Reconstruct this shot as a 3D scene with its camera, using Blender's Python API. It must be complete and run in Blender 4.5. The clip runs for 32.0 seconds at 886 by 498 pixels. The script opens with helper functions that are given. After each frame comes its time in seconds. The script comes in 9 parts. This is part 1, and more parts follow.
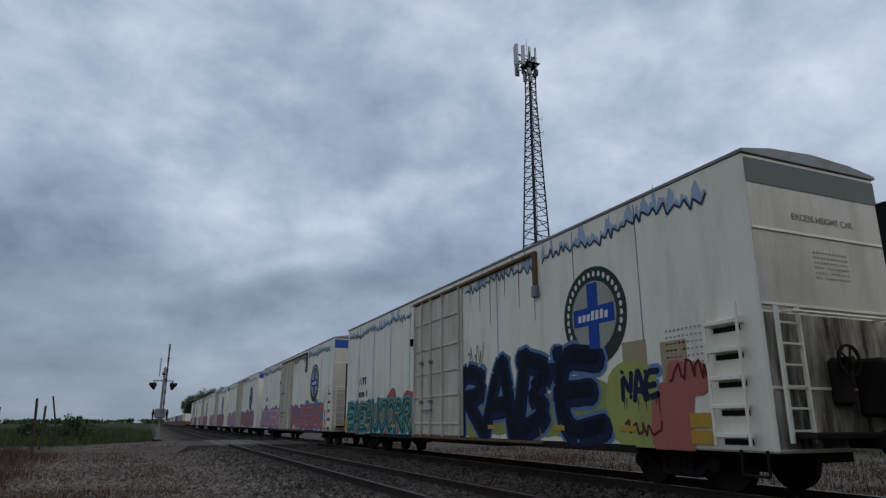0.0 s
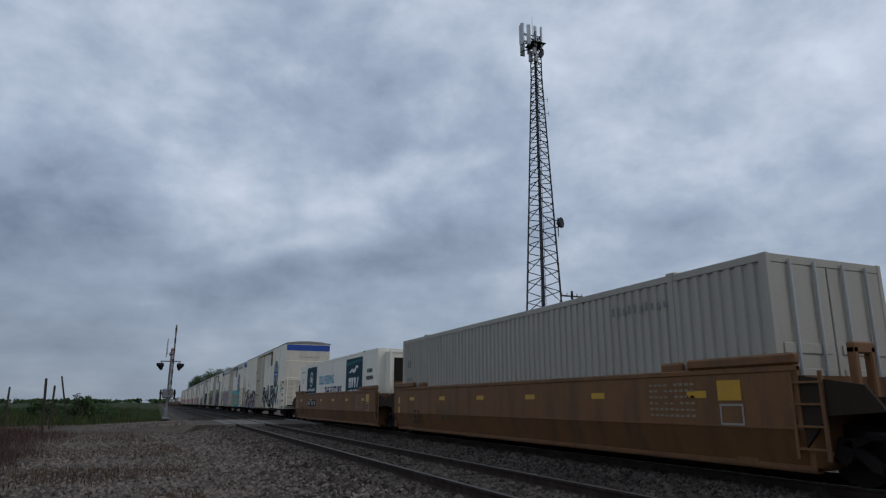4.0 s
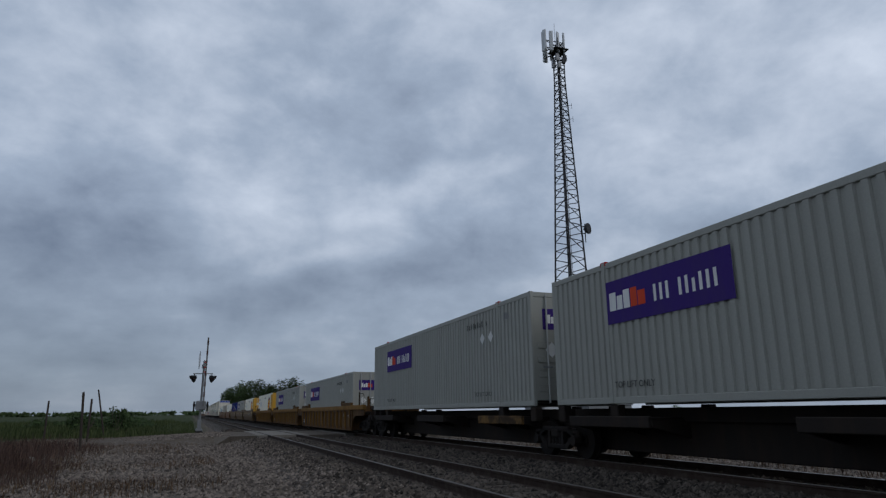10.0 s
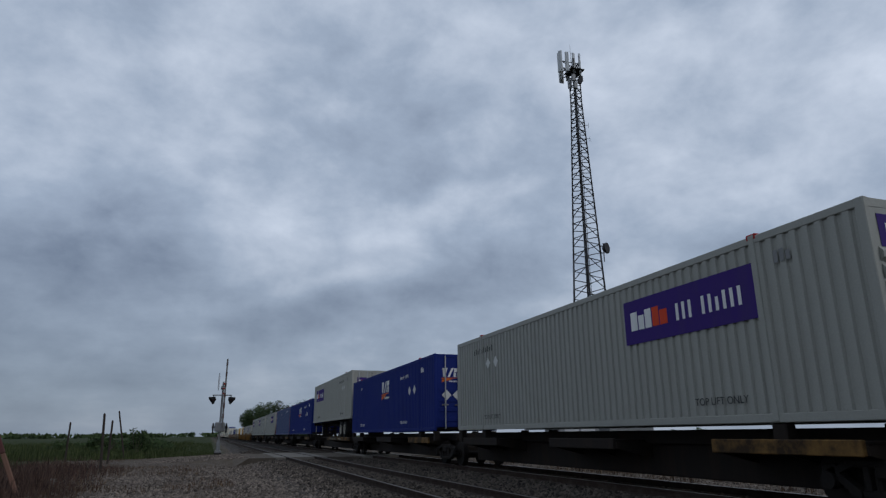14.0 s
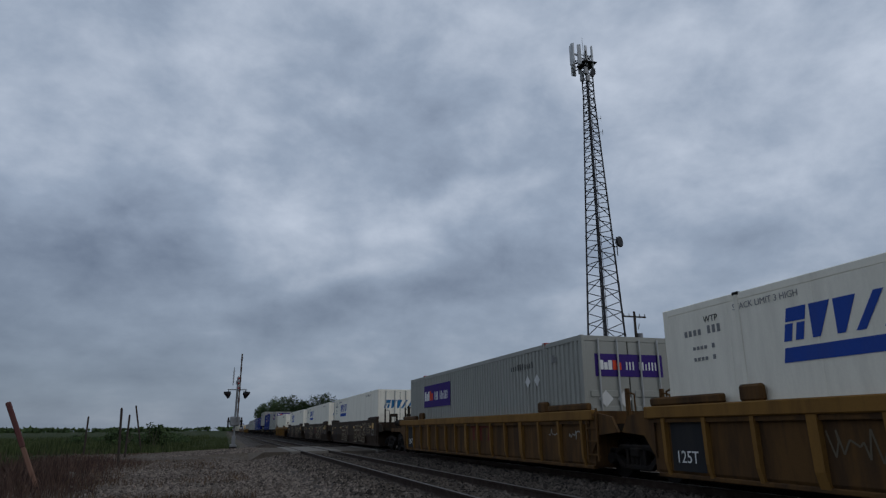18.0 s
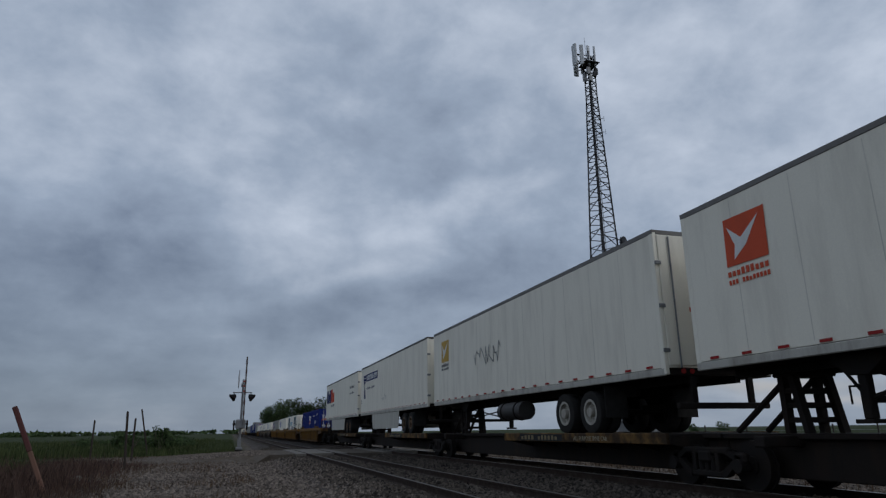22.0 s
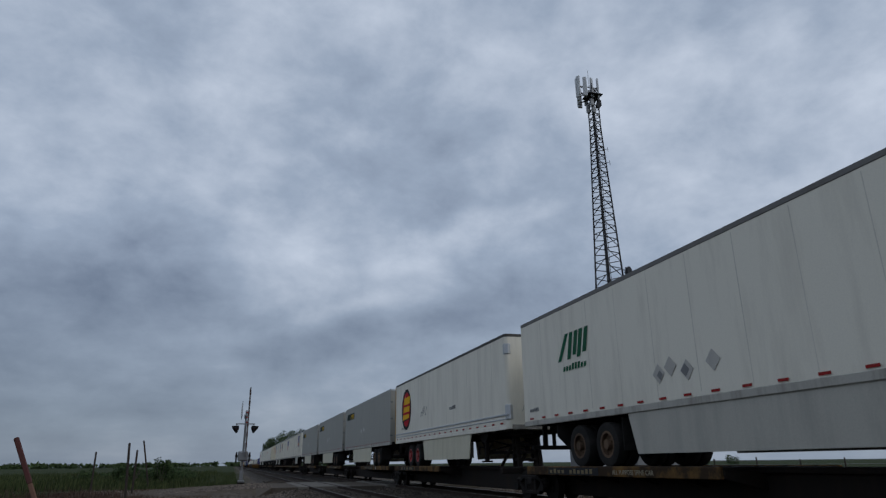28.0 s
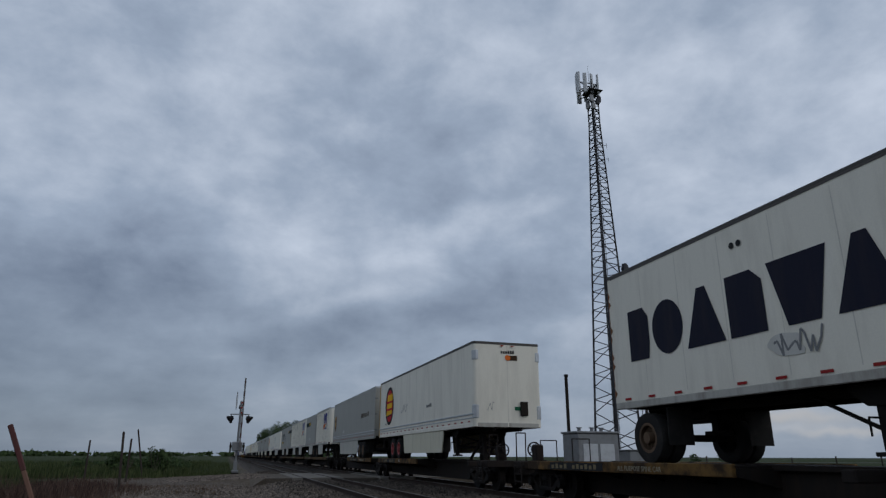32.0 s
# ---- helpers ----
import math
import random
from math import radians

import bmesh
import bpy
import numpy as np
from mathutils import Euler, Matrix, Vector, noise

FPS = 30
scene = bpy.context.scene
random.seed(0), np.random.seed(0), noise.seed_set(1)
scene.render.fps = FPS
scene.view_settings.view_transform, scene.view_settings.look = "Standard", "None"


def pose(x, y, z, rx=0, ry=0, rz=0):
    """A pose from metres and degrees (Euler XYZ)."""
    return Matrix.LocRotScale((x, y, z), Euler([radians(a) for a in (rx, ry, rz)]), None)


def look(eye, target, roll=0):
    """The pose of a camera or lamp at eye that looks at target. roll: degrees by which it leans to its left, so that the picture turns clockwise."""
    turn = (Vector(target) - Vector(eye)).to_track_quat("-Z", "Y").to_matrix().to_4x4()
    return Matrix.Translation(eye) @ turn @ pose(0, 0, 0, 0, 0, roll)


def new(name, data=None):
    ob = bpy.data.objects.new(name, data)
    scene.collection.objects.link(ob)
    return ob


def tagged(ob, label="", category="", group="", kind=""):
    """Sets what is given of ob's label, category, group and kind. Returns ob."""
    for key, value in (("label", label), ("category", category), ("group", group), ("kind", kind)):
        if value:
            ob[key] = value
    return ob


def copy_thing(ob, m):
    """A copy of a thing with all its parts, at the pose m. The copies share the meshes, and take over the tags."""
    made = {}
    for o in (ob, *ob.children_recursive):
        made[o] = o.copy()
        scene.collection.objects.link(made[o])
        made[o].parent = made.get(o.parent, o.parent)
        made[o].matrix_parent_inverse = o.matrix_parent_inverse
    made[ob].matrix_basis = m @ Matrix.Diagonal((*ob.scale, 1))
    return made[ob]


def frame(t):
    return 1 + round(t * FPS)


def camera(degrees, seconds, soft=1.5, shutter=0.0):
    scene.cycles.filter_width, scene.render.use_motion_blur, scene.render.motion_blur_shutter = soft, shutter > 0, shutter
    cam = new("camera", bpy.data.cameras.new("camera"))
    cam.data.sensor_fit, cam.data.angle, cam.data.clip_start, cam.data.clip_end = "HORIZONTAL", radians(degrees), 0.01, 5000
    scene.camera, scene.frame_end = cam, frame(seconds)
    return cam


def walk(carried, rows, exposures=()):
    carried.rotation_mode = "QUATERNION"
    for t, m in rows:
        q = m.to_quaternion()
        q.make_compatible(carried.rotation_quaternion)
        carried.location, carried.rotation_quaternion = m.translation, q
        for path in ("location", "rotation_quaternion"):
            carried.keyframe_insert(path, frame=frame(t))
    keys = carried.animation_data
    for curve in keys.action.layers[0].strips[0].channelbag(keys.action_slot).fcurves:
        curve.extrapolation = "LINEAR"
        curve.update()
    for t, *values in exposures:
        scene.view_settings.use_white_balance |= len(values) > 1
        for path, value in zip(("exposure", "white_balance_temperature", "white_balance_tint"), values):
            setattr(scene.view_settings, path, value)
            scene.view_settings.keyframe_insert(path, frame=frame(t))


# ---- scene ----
SECONDS = 32.0
SPEED = 28.3          # metres a second, the train rolls away along +y
RAIL_Z = 0.35         # rail tops over the ground
EYE_Z = 1.426
NEAR_X = 4.72         # centre of the empty track
TRAIN_X = 9.40        # centre of the train's track

cam = camera(68.73, SECONDS, soft=1.3)


def aim(yaw, pitch, roll):
    """The standing camera's pose: degrees to the right of the track, upwards, and its lean."""
    return pose(0, 0, EYE_Z, 90 + pitch, 0, -yaw) @ pose(0, 0, 0, 0, 0, -roll)


AIMS = [
    (0.0, 23.62, 15.00, 0.02), (0.5, 23.38, 14.75, -0.09), (1.0, 23.29, 14.57, -0.08), (1.5, 23.32, 14.34, -0.14),
    (2.0, 23.26, 14.07, -0.41), (2.5, 23.26, 13.78, -0.54), (3.0, 23.24, 13.54, -0.49), (3.5, 23.25, 13.36, -0.25),
    (5.5, 23.10, 13.59, 0.11), (6.0, 22.99, 13.64, -0.07), (6.5, 22.84, 13.68, 0.10), (7.0, 22.70, 13.79, 0.28),
    (7.5, 22.52, 13.90, 0.27), (8.0, 22.29, 13.95, 0.33), (8.5, 21.90, 14.02, 0.42), (9.0, 21.44, 14.05, 0.62),
    (9.5, 21.02, 14.11, 0.68), (10.0, 20.77, 14.15, 0.51), (10.5, 20.47, 14.30, 0.27), (11.0, 20.13, 14.66, 0.03),
    (11.5, 19.76, 15.02, -0.11), (12.0, 19.52, 15.37, -0.13), (12.5, 19.39, 15.51, -0.10), (13.0, 19.31, 15.64, -0.11),
    (13.5, 19.29, 15.83, 0.16), (14.0, 19.17, 15.98, 0.43), (14.5, 18.88, 16.04, 0.60), (16.5, 18.06, 15.94, 0.31),
    (17.0, 18.04, 15.81, 0.48), (17.5, 18.04, 15.66, 0.49), (18.0, 18.03, 15.51, 0.42), (18.5, 17.99, 15.39, 0.36),
    (19.0, 17.91, 15.30, 0.41), (19.5, 17.94, 15.19, 0.58), (20.0, 17.95, 15.11, 0.75), (20.5, 17.93, 15.14, 0.64),
    (21.0, 17.87, 15.22, 0.58), (21.5, 17.78, 15.44, 0.66), (22.0, 17.67, 15.64, 0.78), (22.5, 17.68, 15.83, 0.98),
    (23.0, 17.63, 16.03, 0.96), (23.5, 17.68, 16.24, 0.93), (24.0, 17.66, 16.48, 0.86), (24.5, 17.61, 16.72, 0.83),
    (25.0, 17.57, 16.91, 0.83), (25.5, 17.58, 17.06, 0.71), (27.5, 17.41, 17.88, 0.66), (28.0, 17.26, 18.30, 0.63),
    (28.5, 17.03, 18.39, 0.46), (29.0, 17.05, 18.37, 0.16), (29.5, 16.93, 18.28, 0.36), (30.0, 17.13, 18.10, 0.27),
    (30.5, 17.22, 18.06, 0.20), (31.0, 17.39, 17.98, -0.09), (31.5, 17.50, 17.87, -0.19), (32.0, 17.53, 17.75, -0.20)]
# the automatic exposure drifts a little
walk(cam, [(t, aim(a, b, c)) for t, a, b, c in AIMS],
     exposures=[(0.0, 0.08), (3.5, 0.05), (6.0, 0.0), (9.0, 0.0), (12.0, 0.04), (14.5, 0.0), (17.0, -0.14), (20.0, -0.2), (23.0, -0.08), (25.0, -0.02), (28.0, -0.08), (32.0, -0.1)])

# ---- world, sun ----
SUN_EL, SUN_AZ = 38.0, 140.0      # degrees: height, and clockwise from +y


def build_world():
    w = bpy.data.worlds.new("overcast_sky")
    scene.world = w
    w.use_nodes = True
    nt = w.node_tree
    nt.nodes.clear()
    N, L = nt.nodes.new, nt.links.new

    def math_(op, a, b=None, clamp=False):
        n = N("ShaderNodeMath")
        n.operation, n.use_clamp = op, clamp
        for i, v in enumerate((a, b)):
            if v is None:
                continue
            if isinstance(v, (int, float)):
                n.inputs[i].default_value = v
            else:
                L(v, n.inputs[i])
        return n.outputs[0]

    out, bg = N("ShaderNodeOutputWorld"), N("ShaderNodeBackground")
    L(bg.outputs[0], out.inputs[0])
    geo = N("ShaderNodeTexCoord")
    sep = N("ShaderNodeSeparateXYZ")
    L(geo.outputs["Generated"], sep.inputs[0])
    zc = math_("MAXIMUM", sep.outputs[2], 0.0)
    zz = math_("ADD", zc, 0.22)
    # the cloud deck: a sheet overhead, in perspective
    comb = N("ShaderNodeCombineXYZ")
    L(math_("DIVIDE", sep.outputs[0], zz), comb.inputs[0])
    L(math_("DIVIDE", sep.outputs[1], zz), comb.inputs[1])

    def noise_(scale, detail, rough, off, stretch=(1, 1, 1), rot=0.0, warp=0.0):
        mp = N("ShaderNodeMapping")
        mp.inputs["Location"].default_value = off
        mp.inputs["Scale"].default_value = stretch
        mp.inputs["Rotation"].default_value = (0, 0, rot)
        L(comb.outputs[0], mp.inputs[0])
        n = N("ShaderNodeTexNoise")
        n.inputs["Scale"].default_value, n.inputs["Detail"].default_value = scale, detail
        n.inputs["Roughness"].default_value, n.inputs["Distortion"].default_value = rough, warp
        L(mp.outputs[0], n.inputs["Vector"])
        return n.outputs[0]

    big = noise_(0.8, 3, 0.5, (3.1, 1.7, 0), (1.0, 1.0, 1), radians(20), 0.1)
    mid = noise_(1.7, 5, 0.50, (7.3, 4.2, 0), (1.0, 1.15, 1), radians(-15), 0.15)
    fine = noise_(5.0, 7, 0.55, (1.3, 9.1, 0), (1.0, 1.0, 1), 0, 0.1)
    # billows seen nearer face on
    pm = N("ShaderNodeMapping")
    pm.inputs["Scale"].default_value = (1.0, 1.0, 1.45)
    pm.inputs["Rotation"].default_value = (radians(3), radians(-5), 0)
    L(geo.outputs["Generated"], pm.inputs[0])
    pn = N("ShaderNodeTexNoise")
    pn.inputs["Scale"].default_value, pn.inputs["Detail"].default_value, pn.inputs["Roughness"].default_value, pn.inputs["Distortion"].default_value = 7.0, 8, 0.57, 0.12
    L(pm.outputs[0], pn.inputs["Vector"])
    puff = pn.outputs[0]
    v = math_("ADD", math_("ADD", math_("MULTIPLY", big, 0.32), math_("MULTIPLY", mid, 0.24)), math_("ADD", math_("MULTIPLY", fine, 0.10), math_("MULTIPLY", puff, 0.46)))
    v = math_("ADD", v, -0.04)
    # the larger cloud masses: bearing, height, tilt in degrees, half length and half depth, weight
    bright_high = ((27.5, 30.5, 18, 0.15, 0.070, 0.45), (22.0, 34.5, 8, 0.13, 0.050, 0.45), (-11.4, 28.9, 18, 0.075, 0.034, 0.57), (-1.8, 24.7, -11, 0.092, 0.043, 0.69), (-13.1, 22.3, 16, 0.048, 0.042, 0.57), (9.8, 27.5, 64, 0.029, 0.039, 0.57), (41.7, 32, 10, 0.161, 0.046, 0.57), (51.2, 23.7, 27, 0.135, 0.053, 0.69), (57.7, 25.6, 19, 0.082, 0.043, 0.57), (54.9, 19.9, 11, 0.127, 0.045, 0.52), (-3.2, 17.7, 9, 0.115, 0.023, 0.4), (15.5, 17.8, 14, 0.146, 0.027, 0.75))
    bright_low = ((21.7, 20.2, 18, 0.095, 0.021, 0.50), (5.4, 11.9, 12, 0.104, 0.015, 0.90), (11.6, 13.4, 13, 0.076, 0.017, 0.70), (26.4, 12.2, 4, 0.104, 0.012, 0.40), (21.8, 10.4, 3, 0.139, 0.009, 0.50), (15.8, 6.7, 9, 0.170, 0.034, 0.30), (-10.4, 6.0, 4, 0.037, 0.009, 0.40), (48.3, 8.8, 0, 0.129, 0.017, 0.35), (44.9, 4.0, -2, 0.192, 0.011, 0.60), (43.9, 2.3, -1, 0.082, 0.004, 0.90), )
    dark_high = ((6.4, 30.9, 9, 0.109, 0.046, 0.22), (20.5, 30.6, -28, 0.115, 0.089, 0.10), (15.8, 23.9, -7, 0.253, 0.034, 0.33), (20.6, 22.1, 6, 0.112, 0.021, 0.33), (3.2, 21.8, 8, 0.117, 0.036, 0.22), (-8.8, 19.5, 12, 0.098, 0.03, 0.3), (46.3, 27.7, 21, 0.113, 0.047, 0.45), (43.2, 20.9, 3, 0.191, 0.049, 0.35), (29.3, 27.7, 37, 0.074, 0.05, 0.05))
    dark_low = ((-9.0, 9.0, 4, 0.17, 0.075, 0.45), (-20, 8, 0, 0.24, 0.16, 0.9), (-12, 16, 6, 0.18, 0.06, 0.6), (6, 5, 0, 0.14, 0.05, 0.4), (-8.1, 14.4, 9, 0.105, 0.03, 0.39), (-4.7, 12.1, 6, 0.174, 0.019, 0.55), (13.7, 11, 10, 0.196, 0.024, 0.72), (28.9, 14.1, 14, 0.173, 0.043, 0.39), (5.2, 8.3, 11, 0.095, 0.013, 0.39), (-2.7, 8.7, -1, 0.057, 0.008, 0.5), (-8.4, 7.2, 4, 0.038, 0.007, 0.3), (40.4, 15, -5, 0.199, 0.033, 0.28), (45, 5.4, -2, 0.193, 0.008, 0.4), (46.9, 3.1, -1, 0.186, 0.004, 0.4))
    wn = N("ShaderNodeTexNoise")
    wn.inputs["Scale"].default_value, wn.inputs["Detail"].default_value, wn.inputs["Roughness"].default_value = 6.0, 6, 0.55
    L(geo.outputs["Generated"], wn.inputs["Vector"])
    w1 = N("ShaderNodeVectorMath")
    w1.operation = "SUBTRACT"
    L(wn.outputs["Color"], w1.inputs[0])
    w1.inputs[1].default_value = (0.5, 0.5, 0.5)
    w2 = N("ShaderNodeVectorMath")
    w2.operation = "MULTIPLY_ADD"
    w2.inputs[1].default_value = (0.13, 0.13, 0.08)
    L(w1.outputs[0], w2.inputs[0])
    L(geo.outputs["Generated"], w2.inputs[2])

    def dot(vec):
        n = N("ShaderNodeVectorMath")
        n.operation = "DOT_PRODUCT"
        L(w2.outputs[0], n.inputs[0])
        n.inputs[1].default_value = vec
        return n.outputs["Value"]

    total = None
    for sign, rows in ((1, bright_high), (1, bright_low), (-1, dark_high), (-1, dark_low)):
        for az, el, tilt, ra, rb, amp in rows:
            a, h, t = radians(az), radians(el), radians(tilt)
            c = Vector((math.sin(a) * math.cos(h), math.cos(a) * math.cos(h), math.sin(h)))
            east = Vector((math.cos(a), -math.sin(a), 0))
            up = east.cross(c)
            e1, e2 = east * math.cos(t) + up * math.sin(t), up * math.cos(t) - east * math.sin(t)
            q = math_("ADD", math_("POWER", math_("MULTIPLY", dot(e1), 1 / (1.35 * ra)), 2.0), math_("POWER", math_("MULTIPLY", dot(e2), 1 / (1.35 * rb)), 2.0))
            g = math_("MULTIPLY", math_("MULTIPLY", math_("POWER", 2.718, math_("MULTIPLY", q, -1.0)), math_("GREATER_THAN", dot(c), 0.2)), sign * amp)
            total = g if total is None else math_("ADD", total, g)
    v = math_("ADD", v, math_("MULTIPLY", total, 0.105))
    ramp = N("ShaderNodeValToRGB")
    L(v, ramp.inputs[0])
    e = ramp.color_ramp.elements
    e[0].position, e[0].color = 0.25, (0.147, 0.190, 0.278, 1)
    e[1].position, e[1].color = 0.72, (0.670, 0.743, 0.868, 1)
    m = ramp.color_ramp.elements.new(0.48)
    m.color = (0.343, 0.418, 0.540, 1)
    # thinner, paler towards the horizon
    hz = N("ShaderNodeMapRange")
    hz.inputs[1].default_value, hz.inputs[2].default_value, hz.inputs[3].default_value, hz.inputs[4].default_value = 0.0, 0.30, 0.70, 0.0
    L(zc, hz.inputs[0])
    mix = N("ShaderNodeMix")
    mix.data_type = "RGBA"
    L(hz.outputs[0], mix.inputs[0])
    L(ramp.outputs[0], mix.inputs[6])
    # heavier cloud to the west of the line
    side = N("ShaderNodeMapRange")
    side.inputs[1].default_value, side.inputs[2].default_value = -0.38, 0.30
    L(sep.outputs[0], side.inputs[0])
    low = N("ShaderNodeMix")
    low.data_type = "RGBA"
    L(side.outputs[0], low.inputs[0])
    low.inputs[6].default_value, low.inputs[7].default_value = (0.135, 0.172, 0.222, 1), (0.235, 0.285, 0.362, 1)
    L(low.outputs[2], mix.inputs[7])
    # a warm gap low down, where the light comes under the clouds
    glow = None
    for az, el, ra, rb, amp in ((44, 3.2, 0.10, 0.010, 0.55), (36, 4.4, 0.07, 0.007, 0.35), (49, 2.2, 0.09, 0.006, 0.4)):
        a, h = radians(az), radians(el)
        c = Vector((math.sin(a) * math.cos(h), math.cos(a) * math.cos(h), math.sin(h)))
        east = Vector((math.cos(a), -math.sin(a), 0))
        q = math_("ADD", math_("POWER", math_("MULTIPLY", dot(east), 1 / ra), 2.0), math_("POWER", math_("MULTIPLY", dot(east.cross(c)), 1 / rb), 2.0))
        g = math_("MULTIPLY", math_("MULTIPLY", math_("POWER", 2.718, math_("MULTIPLY", q, -1.0)), math_("GREATER_THAN", dot(c), 0.2)), amp)
        glow = g if glow is None else math_("ADD", glow, g, True)
    warm = N("ShaderNodeMix")
    warm.data_type = "RGBA"
    L(glow, warm.inputs[0])
    L(mix.outputs[2], warm.inputs[6])
    warm.inputs[7].default_value = (0.56, 0.53, 0.50, 1)
    # what little of the blue shows through
    sky = N("ShaderNodeTexSky")
    sky.sky_type, sky.sun_disc = "NISHITA", False
    sky.sun_elevation, sky.sun_rotation = radians(SUN_EL), radians(SUN_AZ)
    sk = N("ShaderNodeMix")
    sk.data_type = "RGBA"
    sk.inputs[0].default_value = 0.94
    sc = N("ShaderNodeVectorMath")
    sc.operation = "SCALE"
    sc.inputs[3].default_value = 0.08
    L(sky.outputs[0], sc.inputs[0])
    L(sc.outputs[0], sk.inputs[6])
    L(warm.outputs[2], sk.inputs[7])
    L(sk.outputs[2], bg.inputs[0])
    bg.inputs[1].default_value = 1.0


build_world()
sun = new("sun", bpy.data.lights.new("sun", "SUN"))
sun.data.energy, sun.data.angle, sun.data.color = 0.5, radians(30), (1.0, 0.97, 0.93)
sun.matrix_world = look((80 * math.sin(radians(SUN_AZ)), 80 * math.cos(radians(SUN_AZ)), 80 * math.tan(radians(SUN_EL))), (0, 0, 0))
scene.view_settings.exposure = 0.0

# ---- mesh building ----


class Mesher:
    """Collects plain shapes into one mesh."""

    def __init__(self):
        self.v, self.f = [], []

    def add(self, verts, faces):
        n = len(self.v)
        self.v += [tuple(p) for p in verts]
        self.f += [tuple(i + n for i in f) for f in faces]
        return self

    def box(self, x0, x1, y0, y1, z0, z1, c=0.0):
        x0, x1 = min(x0, x1), max(x0, x1)
        y0, y1 = min(y0, y1), max(y0, y1)
        z0, z1 = min(z0, z1), max(z0, z1)
        if c <= 0:
            return self.add([(x, y, z) for z in (z0, z1) for x, y in ((x0, y0), (x1, y0), (x1, y1), (x0, y1))],
                            [(3, 2, 1, 0), (4, 5, 6, 7), (0, 1, 5, 4), (1, 2, 6, 5), (2, 3, 7, 6), (3, 0, 4, 7)])
        c = min(c, (x1 - x0) * 0.45, (y1 - y0) * 0.45, (z1 - z0) * 0.45)
        ring = lambda a, b, d, e: [(a + c, d), (b - c, d), (b, d + c), (b, e - c), (b - c, e), (a + c, e), (a, e - c), (a, d + c)]
        lo = [(min(max(x, x0 + c), x1 - c), min(max(y, y0 + c), y1 - c)) for x, y in ring(x0, x1, y0, y1)]
        mid = ring(x0, x1, y0, y1)
        vs = [(x, y, z0) for x, y in lo] + [(x, y, z0 + c) for x, y in mid] + [(x, y, z1 - c) for x, y in mid] + [(x, y, z1) for x, y in lo]
        fs = [tuple(range(7, -1, -1)), tuple(range(24, 32))]
        for k in range(3):
            for i in range(8):
                j = (i + 1) % 8
                fs.append((k * 8 + i, k * 8 + j, k * 8 + 8 + j, k * 8 + 8 + i))
        return self.add(vs, fs)

    def tube(self, a, b, r, n=8, r2=None):
        a, b = Vector(a), Vector(b)
        q = (b - a).to_track_quat("Z", "Y")
        r2 = r if r2 is None else r2
        vs = []
        for p, rr in ((a, r), (b, r2)):
            vs += [p + q @ Vector((rr * math.cos(2 * math.pi * i / n), rr * math.sin(2 * math.pi * i / n), 0)) for i in range(n)]
        fs = [tuple(range(n - 1, -1, -1)), tuple(range(n, 2 * n))] + [(i, (i + 1) % n, n + (i + 1) % n, n + i) for i in range(n)]
        return self.add(vs, fs)

    def pipe(self, pts, r, n=6):
        for a, b in zip(pts, pts[1:]):
            self.tube(a, b, r, n)
        return self

    def ring(self, c, axis, r0, r1, n=20, w=0.02):
        """A flat ring or wheel rim about axis 'x' or 'y'."""
        vs, fs = [], []
        for i in range(n):
            a = 2 * math.pi * i / n
            for r, d in ((r0, -w), (r1, -w), (r1, w), (r0, w)):
                p = (d, r * math.cos(a), r * math.sin(a)) if axis == "x" else (r * math.cos(a), d, r * math.sin(a))
                vs.append((c[0] + p[0], c[1] + p[1], c[2] + p[2]))
        for i in range(n):
            j = (i + 1) % n
            for k in range(4):
                m = (k + 1) % 4
                fs.append((i * 4 + k, i * 4 + m, j * 4 + m, j * 4 + k))
        return self.add(vs, fs)

    def prism(self, poly, axis, d0, d1):
        """A polygon pushed along an axis. axis x: poly in (y, z); y: (x, z); z: (x, y)."""
        put = {"x": lambda p, d: (d, p[0], p[1]), "y": lambda p, d: (p[0], d, p[1]), "z": lambda p, d: (p[0], p[1], d)}[axis]
        n = len(poly)
        vs = [put(p, d0) for p in poly] + [put(p, d1) for p in poly]
        fs = [tuple(range(n - 1, -1, -1)), tuple(range(n, 2 * n))] + [(i, (i + 1) % n, n + (i + 1) % n, n + i) for i in range(n)]
        return self.add(vs, fs)

    def mesh(self, name, smooth=False):
        me = bpy.data.meshes.new(name)
        me.from_pydata(self.v, [], self.f)
        bm = bmesh.new()
        bm.from_mesh(me)
        bmesh.ops.recalc_face_normals(bm, faces=bm.faces)
        bm.to_mesh(me)
        bm.free()
        if smooth:
            me.polygons.foreach_set("use_smooth", [True] * len(me.polygons))
            me.set_sharp_from_angle(angle=radians(40))
        return me


def part(name, mb, material, parent=None, label="", smooth=False):
    """Links a Mesher (or a ready mesh) as one object under a thing or a part."""
    me = mb.mesh(name, smooth) if isinstance(mb, Mesher) else mb
    if material and not me.materials:
        me.materials.append(material)
    ob = new(name, me)
    if parent:
        ob.parent = parent
    return tagged(ob, label=label)


def thing(name, label, category, group="", kind=""):
    return tagged(new(name), label, category, group, kind)


def M():
    return Mesher()

# ---- materials ----
MATS = {}


